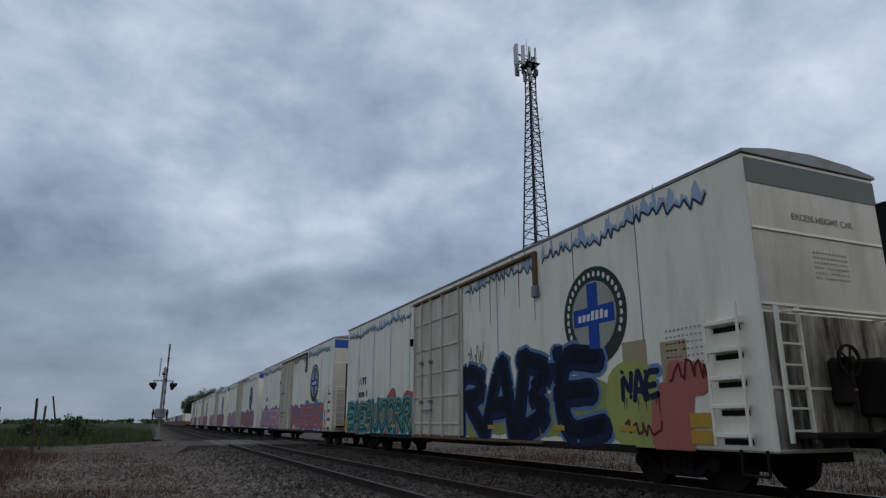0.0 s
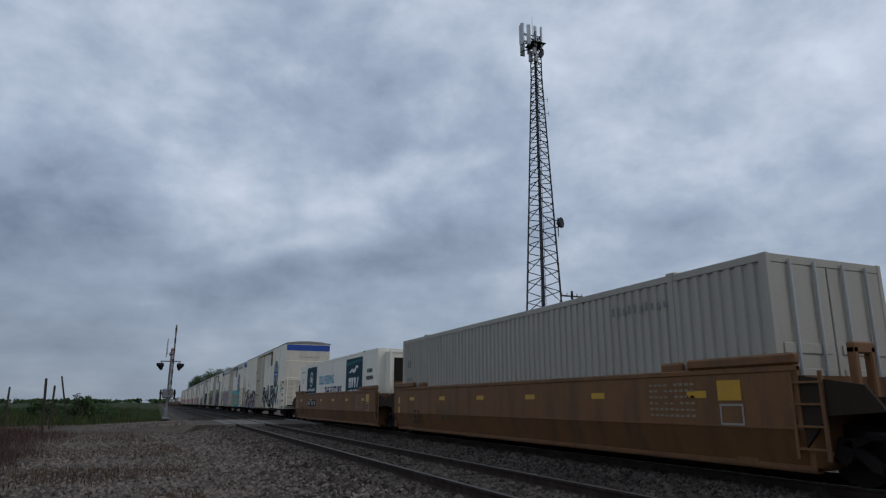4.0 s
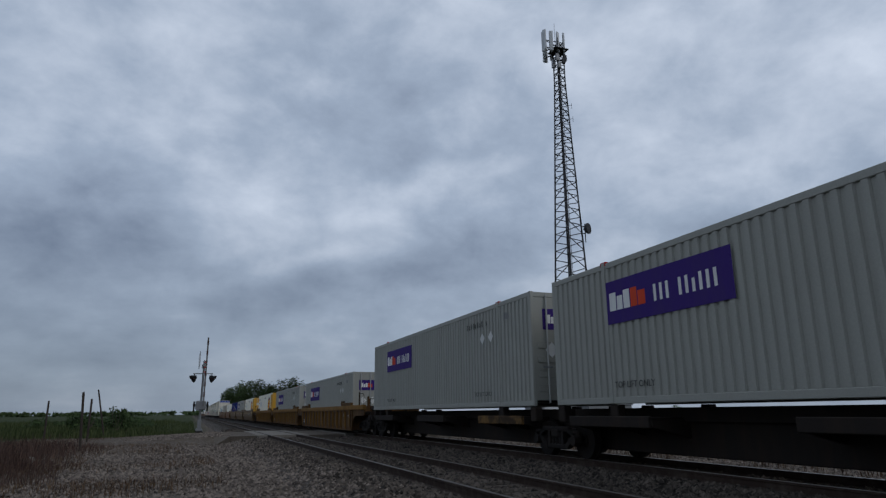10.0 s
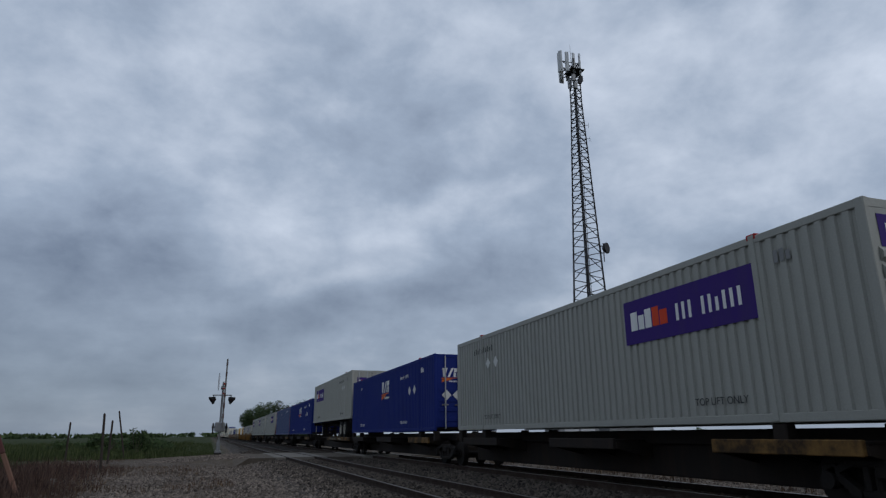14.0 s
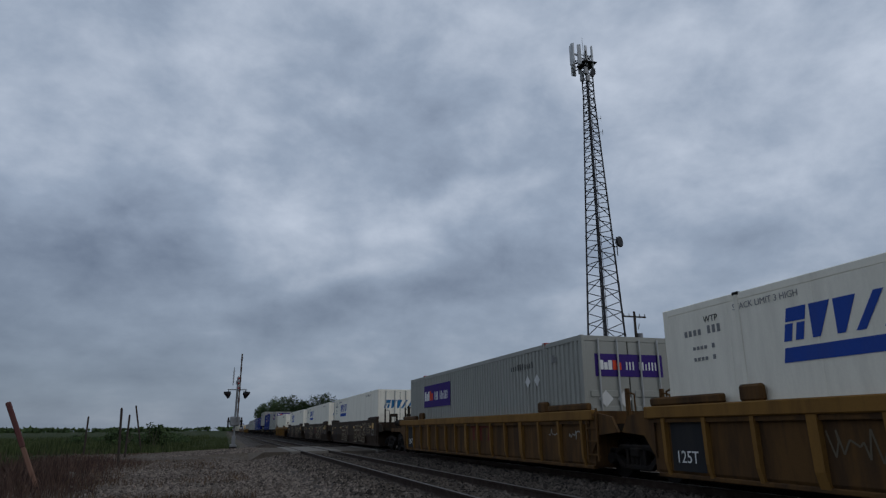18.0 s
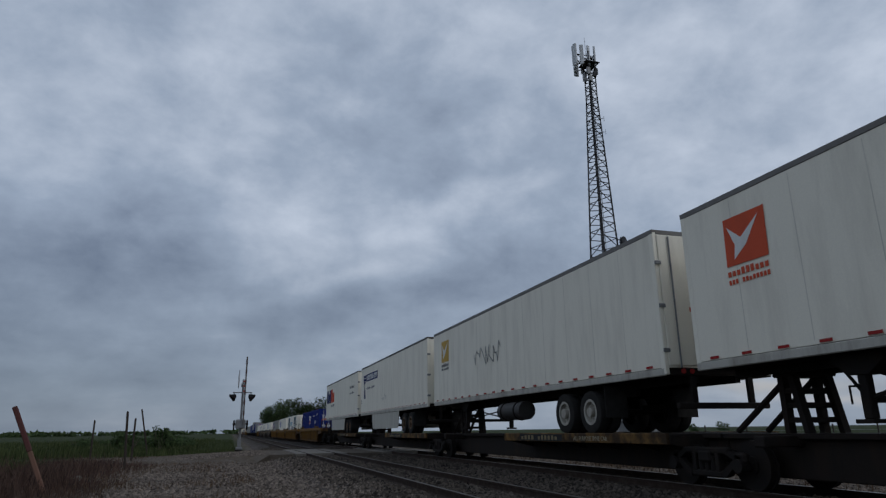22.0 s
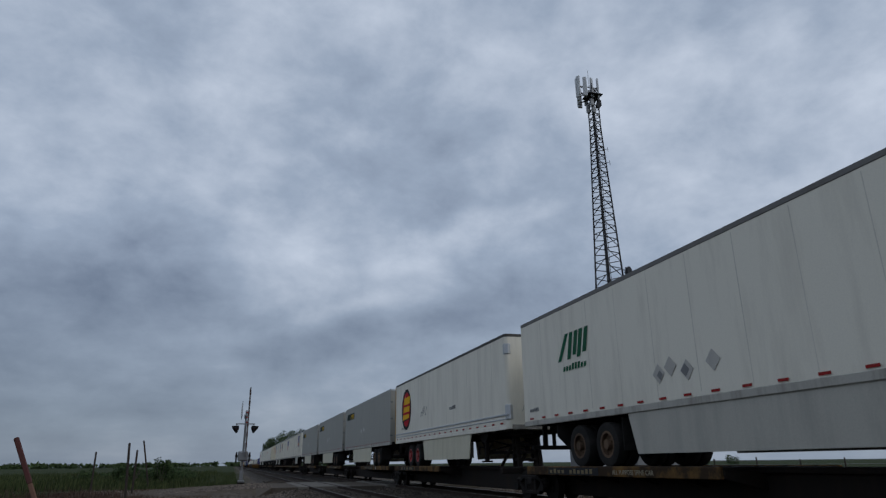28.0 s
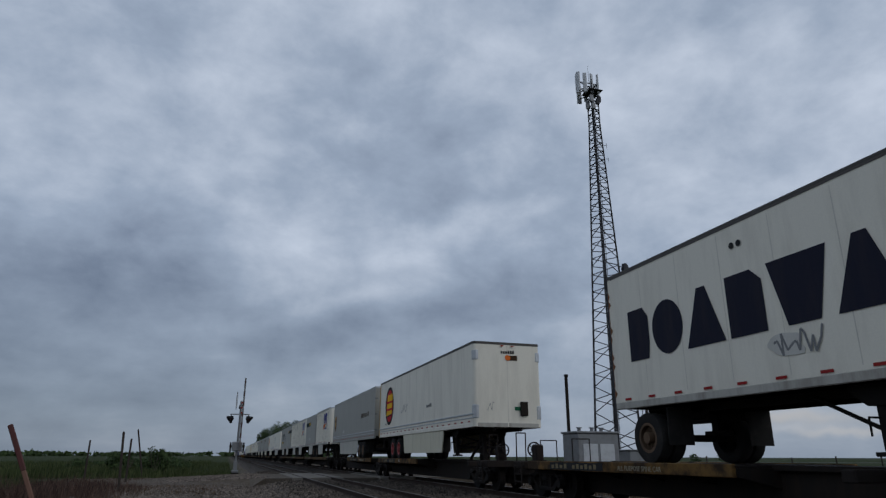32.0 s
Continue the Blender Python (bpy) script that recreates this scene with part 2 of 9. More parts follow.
def paint(key, color, rough=0.5, metal=0.0, grain=0.06, dirt=0.25, dirt_color=(0.09, 0.075, 0.06), streak=True, scale=1.0, bump=0.08, jitter=0.0, ramp=(0.46, 0.72)):
    """A painted or bare surface with fine grain, larger stains that run down, and a little relief."""
    if key in MATS:
        return MATS[key]
    m = MATS[key] = bpy.data.materials.new(key)
    m.use_nodes = True
    nt = m.node_tree
    b = nt.nodes["Principled BSDF"]
    N, L = nt.nodes.new, nt.links.new
    co, info = N("ShaderNodeTexCoord"), N("ShaderNodeObjectInfo")
    off = N("ShaderNodeVectorMath")
    off.operation = "MULTIPLY_ADD"
    off.inputs[1].default_value = (37, 53, 71)
    L(info.outputs["Random"], off.inputs[0])
    L(co.outputs["Object"], off.inputs[2])
    st = N("ShaderNodeMapping")
    st.inputs["Scale"].default_value = (1.6 * scale, 1.6 * scale, (0.28 if streak else 1.6) * scale)
    L(off.outputs[0], st.inputs[0])
    n1 = N("ShaderNodeTexNoise")
    n1.inputs["Scale"].default_value, n1.inputs["Detail"].default_value, n1.inputs["Roughness"].default_value = 1.5, 7, 0.65
    L(st.outputs[0], n1.inputs["Vector"])
    r1 = N("ShaderNodeMapRange")
    r1.inputs[1].default_value, r1.inputs[2].default_value, r1.inputs[4].default_value = ramp[0], ramp[1], dirt
    L(n1.outputs[0], r1.inputs[0])
    n2 = N("ShaderNodeTexNoise")
    n2.inputs["Scale"].default_value, n2.inputs["Detail"].default_value = 34 * scale, 5
    L(off.outputs[0], n2.inputs["Vector"])
    g = N("ShaderNodeMapRange")
    g.inputs[3].default_value, g.inputs[4].default_value = 1 - grain * 2, 1 + grain * 2
    L(n2.outputs[0], g.inputs[0])
    hsv = N("ShaderNodeHueSaturation")
    hsv.inputs["Color"].default_value = (*color, 1)
    if jitter:
        jv = N("ShaderNodeMapRange")
        jv.inputs[3].default_value, jv.inputs[4].default_value = 1 - jitter, 1 + jitter
        L(info.outputs["Random"], jv.inputs[0])
        mu = N("ShaderNodeMath")
        mu.operation = "MULTIPLY"
        L(g.outputs[0], mu.inputs[0])
        L(jv.outputs[0], mu.inputs[1])
        L(mu.outputs[0], hsv.inputs["Value"])
    else:
        L(g.outputs[0], hsv.inputs["Value"])
    mx = N("ShaderNodeMix")
    mx.data_type = "RGBA"
    L(r1.outputs[0], mx.inputs[0])
    L(hsv.outputs[0], mx.inputs[6])
    mx.inputs[7].default_value = (*dirt_color, 1)
    L(mx.outputs[2], b.inputs["Base Color"])
    rr = N("ShaderNodeMapRange")
    rr.inputs[3].default_value, rr.inputs[4].default_value = rough - 0.06, min(1, rough + 0.16)
    L(n1.outputs[0], rr.inputs[0])
    L(rr.outputs[0], b.inputs["Roughness"])
    b.inputs["Metallic"].default_value = metal
    if rough > 0.68:
        b.inputs["Specular IOR Level"].default_value = 0.12     # soot, dust and fibre hardly shine
    if bump:
        bp = N("ShaderNodeBump")
        bp.inputs["Strength"].default_value, bp.inputs["Distance"].default_value = bump, 0.02
        L(n2.outputs[0], bp.inputs["Height"])
        L(bp.outputs[0], b.inputs["Normal"])
    return m


def flat(key, color, rough=0.7):
    """Signwriter's or spray paint, worn a little."""
    return paint(key, color, rough, grain=0.05, dirt=0.18, bump=0.03)


STEEL = paint("dark_running_gear_steel", (0.016, 0.014, 0.013), 0.75, 0.1, dirt=0.5, dirt_color=(0.035, 0.025, 0.018), streak=False)
RUST = paint("rusty_rail_side", (0.036, 0.024, 0.019), 0.85, 0.0, dirt=0.5, streak=False, scale=2)
SHINE = paint("worn_rail_head", (0.24, 0.23, 0.22), 0.36, 0.85, dirt=0.25, streak=False)
DULLHEAD = paint("dull_siding_rail_head", (0.070, 0.058, 0.050), 0.55, 0.4, dirt=0.5, dirt_color=(0.035, 0.024, 0.018), streak=False)
WOODTIE = paint("weathered_tie_wood", (0.060, 0.049, 0.040), 0.92, grain=0.2, dirt=0.5, dirt_color=(0.04, 0.034, 0.03), streak=False, scale=2, bump=0.5, jitter=0.3)
GALV = paint("galvanised_steel", (0.22, 0.225, 0.23), 0.55, 0.5, dirt=0.3, streak=False)
TOWERM = paint("weathered_tower_steel", (0.055, 0.055, 0.060), 0.7, 0.2, dirt=0.3, streak=False)
ANTENNA = paint("pale_antenna_plastic", (0.58, 0.59, 0.60), 0.5)
PALEROD = paint("pale_galvanised_rod", (0.40, 0.40, 0.39), 0.5, 0.2, dirt=0.3)
RUBBER = paint("black_tyre_rubber", (0.022, 0.021, 0.020), 0.85, dirt=0.4, dirt_color=(0.06, 0.055, 0.05), streak=False)
WHITE = paint("white_car_paint", (0.84, 0.775, 0.63), 0.48, grain=0.03, dirt=0.36, dirt_color=(0.40, 0.32, 0.21))
CREAM = paint("cream_trailer_paint", (0.78, 0.675, 0.465), 0.45, dirt=0.30, dirt_color=(0.36, 0.31, 0.22))
TRWHITE = paint("white_trailer_paint", (0.80, 0.755, 0.64), 0.45, grain=0.03, dirt=0.35, dirt_color=(0.46, 0.42, 0.34))
SIGNGREY = paint("pale_grey_container_paint", (0.285, 0.285, 0.252), 0.5, dirt=0.3, dirt_color=(0.24, 0.23, 0.20))
SIGNOLIVE = paint("warm_grey_container_paint", (0.33, 0.325, 0.28), 0.5, dirt=0.3, dirt_color=(0.22, 0.20, 0.16))
BEIGE = paint("beige_container_paint", (0.36, 0.33, 0.275), 0.5, dirt=0.3, dirt_color=(0.25, 0.21, 0.16))
BLUE = paint("deep_blue_container_paint", (0.011, 0.023, 0.150), 0.69, dirt=0.25, dirt_color=(0.022, 0.028, 0.07))
BLUE2 = paint("faded_blue_container_paint", (0.020, 0.044, 0.15), 0.5, dirt=0.3, dirt_color=(0.06, 0.08, 0.15))
YELLOW = paint("yellow_container_paint", (0.55, 0.29, 0.02), 0.5, dirt=0.3, dirt_color=(0.3, 0.2, 0.06))
ABGREY = paint("dull_grey_trailer_paint", (0.31, 0.30, 0.262), 0.45, dirt=0.25, dirt_color=(0.24, 0.24, 0.22))
TAN = paint("olive_brown_well_car_paint", (0.128, 0.072, 0.024), 0.68, dirt=0.6, dirt_color=(0.044, 0.030, 0.018))
BROWN = paint("brown_well_car_paint", (0.165, 0.070, 0.020), 0.65, dirt=0.65, dirt_color=(0.048, 0.029, 0.017))
# inset plates take the darker ochre, chords and near ribs the lighter one
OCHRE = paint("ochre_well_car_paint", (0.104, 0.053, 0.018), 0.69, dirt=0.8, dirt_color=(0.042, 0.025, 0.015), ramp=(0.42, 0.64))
OCHREPALE = paint("ochre_chord_paint", (0.205, 0.106, 0.027), 0.69, dirt=0.6, dirt_color=(0.085, 0.045, 0.02))
JOINT = paint("sooty_car_end_paint", (0.034, 0.024, 0.016), 0.75, dirt=0.6, dirt_color=(0.022, 0.017, 0.014))
STAINEND = paint("rust_stained_grey_paint", (0.25, 0.25, 0.235), 0.6, dirt=0.9, dirt_color=(0.085, 0.05, 0.032), ramp=(0.42, 0.60))
DKBROWN = paint("sooty_brown_well_car_paint", (0.052, 0.034, 0.024), 0.72, dirt=0.6, dirt_color=(0.026, 0.020, 0.016))
DECK = paint("dirty_yellow_deck_edge", (0.165, 0.092, 0.030), 0.72, dirt=0.92, dirt_color=(0.028, 0.019, 0.013), streak=False, scale=0.8, ramp=(0.38, 0.56))
SPINE = paint("grimy_black_spine_paint", (0.020, 0.016, 0.014), 0.75, dirt=0.5, dirt_color=(0.042, 0.029, 0.02))
RED = flat("signal_red_paint", (0.33, 0.028, 0.026))
YSTICK = flat("reflective_yellow_sheet", (0.50, 0.27, 0.012), 0.35)
BLACKP = flat("black_paint", (0.025, 0.025, 0.027))
WHITEP = flat("white_lettering_paint", (0.72, 0.72, 0.70))
NAVY = flat("navy_lettering_paint", (0.018, 0.030, 0.115))
GREYP = flat("grey_lettering_paint", (0.22, 0.22, 0.22))
ALU = paint("dull_aluminium", (0.52, 0.53, 0.54), 0.42, 0.7, dirt=0.2, streak=False)
CONCRETE = paint("weathered_concrete", (0.165, 0.150, 0.130), 0.9, grain=0.12, dirt=0.35, dirt_color=(0.17, 0.16, 0.15), streak=False, bump=0.3)
GLASSY = paint("dark_signal_lens", (0.05, 0.008, 0.008), 0.2)
LEAF = paint("dark_tree_leaf", (0.032, 0.060, 0.022), 0.7, grain=0.2, dirt=0.5, dirt_color=(0.05, 0.075, 0.03), streak=False, jitter=0.2)
BARK = paint("grey_brown_bark", (0.10, 0.085, 0.07), 0.95, grain=0.2, streak=False)
GRASS = paint("field_grass_blades", (0.055, 0.095, 0.020), 0.8, grain=0.2, dirt=0.6, dirt_color=(0.16, 0.14, 0.06), streak=False, scale=0.4)
DRYGRASS = paint("dry_brown_weed", (0.115, 0.078, 0.048), 0.9, grain=0.2, dirt=0.6, dirt_color=(0.10, 0.085, 0.04), streak=False, scale=0.6)
STONE = paint("ballast_stone", (0.150, 0.136, 0.124), 0.9, grain=0.15, dirt=0.6, dirt_color=(0.10, 0.085, 0.075), streak=False, scale=3, bump=0.3)
POSTWOOD = paint("weathered_post_wood", (0.050, 0.040, 0.034), 0.9, grain=0.2, streak=False)
POSTRED = paint("rusty_red_marker", (0.11, 0.045, 0.042), 0.8, dirt=0.4, streak=False)


def ground_material():
    m = bpy.data.materials.new("gravel_earth_and_grass")
    m.use_nodes = True
    nt = m.node_tree
    b = nt.nodes["Principled BSDF"]
    b.inputs["Roughness"].default_value, b.inputs["Specular IOR Level"].default_value = 0.95, 0.1
    N, L = nt.nodes.new, nt.links.new
    co = N("ShaderNodeTexCoord")

    def nz(scale, detail=6, rough=0.6, stretch=(1, 1, 1)):
        mp = N("ShaderNodeMapping")
        mp.inputs["Scale"].default_value = stretch
        L(co.outputs["Object"], mp.inputs[0])
        n = N("ShaderNodeTexNoise")
        n.inputs["Scale"].default_value, n.inputs["Detail"].default_value, n.inputs["Roughness"].default_value = scale, detail, rough
        L(mp.outputs[0], n.inputs["Vector"])
        return n.outputs[0]

    def ramp(v, a, ca, c, cc):
        r = N("ShaderNodeValToRGB")
        L(v, r.inputs[0])
        e = r.color_ramp.elements
        e[0].position, e[0].color, e[1].position, e[1].color = a, (*ca, 1), c, (*cc, 1)
        return r.outputs[0]

    def mix(f, a, c):
        x = N("ShaderNodeMix")
        x.data_type = "RGBA"
        L(f, x.inputs[0])
        L(a, x.inputs[6])
        L(c, x.inputs[7])
        return x.outputs[2]

    vor = N("ShaderNodeTexVoronoi")
    vor.inputs["Scale"].default_value = 19
    L(co.outputs["Object"], vor.inputs["Vector"])
    sepc = N("ShaderNodeSeparateColor")
    L(vor.outputs["Color"], sepc.inputs[0])
    gravel = ramp(sepc.outputs[0], 0.0, (0.046, 0.037, 0.031), 1.0, (0.165, 0.138, 0.114))
    earth = ramp(nz(1.3), 0.3, (0.060, 0.046, 0.034), 0.75, (0.130, 0.104, 0.076))
    near = mix(ramp(nz(0.42), 0.42, (0, 0, 0), 0.62, (1, 1, 1)), gravel, earth)
    grass = ramp(nz(0.5, 8, 0.7), 0.3, (0.018, 0.029, 0.008), 0.75, (0.044, 0.053, 0.019))
    # grass begins to the left of the gravel lot and beyond the verge
    sp = N("ShaderNodeSeparateXYZ")
    L(co.outputs["Object"], sp.inputs[0])
    ad = N("ShaderNodeMath")
    ad.operation = "MULTIPLY_ADD"
    L(nz(0.25), ad.inputs[0])
    ad.inputs[1].default_value = 5.0
    L(sp.outputs[0], ad.inputs[2])
    # past the road the grass comes up to the line
    yr = N("ShaderNodeMapRange")
    yr.inputs[1].default_value, yr.inputs[2].default_value, yr.inputs[3].default_value, yr.inputs[4].default_value = 46.0, 50.0, 2.6, -7.2
    L(sp.outputs[1], yr.inputs[0])
    ad2 = N("ShaderNodeMath")
    L(ad.outputs[0], ad2.inputs[0])
    L(yr.outputs[0], ad2.inputs[1])
    left = N("ShaderNodeMapRange")
    left.inputs[1].default_value, left.inputs[2].default_value, left.inputs[3].default_value, left.inputs[4].default_value = -4.5, -2.6, 1.0, 0.0
    L(ad2.outputs[0], left.inputs[0])
    right = N("ShaderNodeMapRange")
    right.inputs[1].default_value, right.inputs[2].default_value = 30.0, 34.0
    L(ad.outputs[0], right.inputs[0])
    mxm = N("ShaderNodeMath")
    mxm.operation = "MAXIMUM"
    L(left.outputs[0], mxm.inputs[0])
    L(right.outputs[0], mxm.inputs[1])
    col = mix(mxm.outputs[0], near, grass)
    L(col, b.inputs["Base Color"])
    bp = N("ShaderNodeBump")
    bp.inputs["Strength"].default_value, bp.inputs["Distance"].default_value = 0.7, 0.04
    L(vor.outputs["Distance"], bp.inputs["Height"])
    L(bp.outputs[0], b.inputs["Normal"])
    return m


GROUND = ground_material()


def ballast_material():
    m = bpy.data.materials.new("crushed_stone_ballast")
    m.use_nodes = True
    nt = m.node_tree
    b = nt.nodes["Principled BSDF"]
    b.inputs["Roughness"].default_value, b.inputs["Specular IOR Level"].default_value = 0.93, 0.1
    N, L = nt.nodes.new, nt.links.new
    co = N("ShaderNodeTexCoord")
    vor = N("ShaderNodeTexVoronoi")
    vor.inputs["Scale"].default_value = 21
    L(co.outputs["Object"], vor.inputs["Vector"])
    sepc = N("ShaderNodeSeparateColor")
    L(vor.outputs["Color"], sepc.inputs[0])
    r = N("ShaderNodeValToRGB")
    L(sepc.outputs[0], r.inputs[0])
    e = r.color_ramp.elements
    e[0].color, e[1].color = (0.020, 0.017, 0.015, 1), (0.088, 0.076, 0.066, 1)
    n = N("ShaderNodeTexNoise")
    n.inputs["Scale"].default_value, n.inputs["Detail"].default_value = 0.8, 5
    L(co.outputs["Object"], n.inputs["Vector"])
    mx = N("ShaderNodeMix")
    mx.data_type, mx.blend_type = "RGBA", "MULTIPLY"
    mx.inputs[0].default_value = 0.6
    L(r.outputs[0], mx.inputs[6])
    L(n.outputs[0], mx.inputs[7])
    sp, wob = N("ShaderNodeSeparateXYZ"), N("ShaderNodeMath")
    L(co.outputs["Object"], sp.inputs[0])
    wob.operation = "MULTIPLY_ADD"
    L(n.outputs[0], wob.inputs[0])
    wob.inputs[1].default_value = 1.2
    L(sp.outputs[0], wob.inputs[2])
    sh, hs = N("ShaderNodeMapRange"), N("ShaderNodeHueSaturation")
    sh.inputs[1].default_value, sh.inputs[2].default_value, sh.inputs[3].default_value, sh.inputs[4].default_value = 2.7, 4.5, 2.1, 0.9
    L(wob.outputs[0], sh.inputs[0])
    L(sh.outputs[0], hs.inputs["Value"])
    L(mx.outputs[2], hs.inputs["Color"])
    L(hs.outputs[0], b.inputs["Base Color"])
    bp = N("ShaderNodeBump")
    bp.inputs["Strength"].default_value, bp.inputs["Distance"].default_value = 1.0, 0.05
    L(vor.outputs["Distance"], bp.inputs["Height"])
    L(bp.outputs[0], b.inputs["Normal"])
    return m


BALLAST = ballast_material()

# ---- ground, tracks, crossing ----


def setting(name, mb, material, label, smooth=False):
    return tagged(part(name, mb, material, None, label, smooth), kind="structure", category=name.replace("_", " "))


def sheet(xs, ys, height):
    mb = M()
    nx = len(xs)
    vs = [(x, y, height(x, y)) for y in ys for x in xs]
    fs = [(j * nx + i, j * nx + i + 1, (j + 1) * nx + i + 1, (j + 1) * nx + i) for j in range(len(ys) - 1) for i in range(nx - 1)]
    return mb.add(vs, fs)


def steps(*spans):
    """Numbers along an axis: (start, end, step) spans, each next one going on from the last."""
    out = []
    for a, b, d in spans:
        n = max(1, round((b - a) / d))
        out += [a + (b - a) * i / n for i in range(n)]
    return out + [spans[-1][1]]


def ground_z(x, y):
    near = max(0.0, 1 - abs(y - 30) / 60)
    return 0.05 * noise.noise((x * 0.25, y * 0.25, 0)) * near + (0.10 * noise.noise((x * 0.04, y * 0.04, 3)) if x < -3 else 0) - 0.02


def build_ground():
    xs = steps((-4000, -400, 900), (-400, -40, 40), (-40, 2.0, 1.0), (2.0, 14, 2), (14, 60, 4), (60, 400, 60), (400, 4000, 900))
    ys = steps((-400, -20, 60), (-20, 70, 1.25), (70, 300, 20), (300, 4500, 600))
    setting("ground", sheet(xs, ys, ground_z), GROUND, "flat gravel and earth running out into green fields", True)


def ballast_z(x, y):
    """The stone bed under both tracks."""
    prof = [(1.6, -0.12), (2.6, 0.13), (3.3, 0.185), (6.1, 0.185), (6.9, 0.11), (7.4, 0.11), (8.0, 0.185), (10.8, 0.185), (11.6, 0.12), (13.2, -0.15)]
    z = prof[0][1]
    for (a, za), (b, zb) in zip(prof, prof[1:]):
        if a <= x <= b:
            z = za + (zb - za) * (x - a) / (b - a)
    return z + 0.03 * noise.noise((x * 1.3, y * 1.3, 7)) * (1 if y < 60 else 0)


def rail_profile(cx):
    h = RAIL_Z
    return [(cx - 0.07, h - 0.17), (cx + 0.07, h - 0.17), (cx + 0.07, h - 0.155), (cx + 0.012, h - 0.135), (cx + 0.012, h - 0.045),
            (cx + 0.036, h - 0.036), (cx + 0.036, h - 0.004), (cx - 0.036, h - 0.004), (cx - 0.036, h - 0.036), (cx - 0.012, h - 0.045), (cx - 0.012, h - 0.135), (cx - 0.07, h - 0.155)]


ROAD_Y0, ROAD_Y1 = 37.0, 46.0


def build_tracks():
    xs = [1.6, 2.1, 2.6, 2.95, 3.3, 3.7, 4.2, 4.7, 5.2, 5.7, 6.1, 6.5, 6.9, 7.4, 7.7, 8.0, 8.5, 9.0, 9.5, 10, 10.4, 10.8, 11.2, 11.6, 12.4, 13.2]
    ys = steps((-120, 0, 6), (0, 60, 0.6), (60, 140, 4), (140, 1500, 80))
    bed = setting("ballast_bed", sheet(xs, ys, ballast_z), BALLAST, "raised bed of grey crushed stone under two tracks", True)
    for name, cx in (("track_near", NEAR_X), ("track_far", TRAIN_X)):
        track = tagged(thing(name, "steel rails spiked to weathered wooden ties", "railway track"), kind="structure")
        for sx in (-0.755, 0.755):
            rail = part("rail", M().prism(rail_profile(cx + sx), "y", -120, 1500), RUST, track, "rust-brown steel rail")
            part("rail_head", M().box(cx + sx - 0.034, cx + sx + 0.034, -120, 1500, RAIL_Z - 0.006, RAIL_Z, 0.002), SHINE if cx == TRAIN_X else DULLHEAD, rail, "bright worn running surface" if cx == TRAIN_X else "dull rusted running surface")
        tie = M().box(-1.3, 1.3, -0.115, 0.115, -0.14, 0.0, 0.015).mesh("tie")
        tie.materials.append(WOODTIE)
        rnd = random.Random(5 + int(cx))
        for i in range(96):
            y = 8.0 + i * 0.53
            if ROAD_Y0 - 0.4 < y < ROAD_Y1 + 0.4:
                continue
            o = part("tie", tie, None, track)
            o.location = (cx + rnd.uniform(-0.04, 0.04), y, 0.205 + rnd.uniform(-0.008, 0.008))
            o.rotation_euler = (0, 0, rnd.uniform(-0.02, 0.02))
        rest = M()
        for i in range(600):
            y = 58.9 + i * 0.53
            rest.box(cx - 1.3, cx + 1.3, y - 0.115, y + 0.115, 0.06, 0.205)
        for i in range(60):
            y = 7.5 - i * 0.53
            rest.box(cx - 1.3, cx + 1.3, y - 0.115, y + 0.115, 0.06, 0.205)
        tagged(part("far_ties", rest, WOODTIE, track, "rows of weathered ties far along the track"), kind="stuff")


def asphalt_material():
    return paint("dusty_gravelled_asphalt", (0.088, 0.074, 0.060), 0.95, grain=0.3, dirt=0.6, dirt_color=(0.120, 0.100, 0.080), streak=False, bump=0.4)


def build_crossing():
    road_mb = M()
    xs = steps((-60, -2, 4), (-2, 14, 0.8), (14, 60, 4))
    top = lambda x: 0.30 if 1.5 < x < 13.5 else max(0.04, 0.30 - 0.045 * min(abs(x - 1.5), abs(x - 13.5)))
    vs, fs = [], []
    for x in xs:
        d = 0.0 if 1.5 < x < 13.5 else 2.2
        vs += [(x, ROAD_Y0 - d, min(top(x) - 0.3, -0.05)), (x, ROAD_Y0, top(x)), (x, ROAD_Y1, top(x)), (x, ROAD_Y1 + d, min(top(x) - 0.3, -0.05))]
    for i in range(len(xs) - 1):
        for k in range(3):
            fs.append((i * 4 + k, i * 4 + k + 1, i * 4 + 5 + k, i * 4 + 4 + k))
    road = setting("road", road_mb.add(vs, fs), asphalt_material(), "narrow dusty gravelled road crossing the tracks")
    # off the tracks the road is the same loose gravel as the lot
    road.data.materials.append(GROUND)
    for p in road.data.polygons:
        p.material_index = 0 if 1.0 < p.center.x < 14.0 else 1
    for cx in (NEAR_X, TRAIN_X):
        crossing = thing("level_crossing", "pale concrete panels set between and beside the rails", "level crossing", "level crossings")
        n = 3
        for x0, x1 in ((cx - 1.35, cx - 0.82), (cx - 0.66, cx + 0.66), (cx + 0.82, cx + 1.35)):
            for k in range(n):
                w = (ROAD_Y1 - ROAD_Y0 + 0.6) / n
                y = ROAD_Y0 - 0.3 + k * w
                part("panel", M().box(x0, x1, y + 0.02, y + w - 0.02, 0.1, RAIL_Z - 0.012, 0.02), CONCRETE, crossing)


def lattice(mb, a, b, r):
    mb.tube(a, b, r, 5)


# ---- the mast and its compound ----
TOWER = Vector((33.1, 52.66, 0.0))


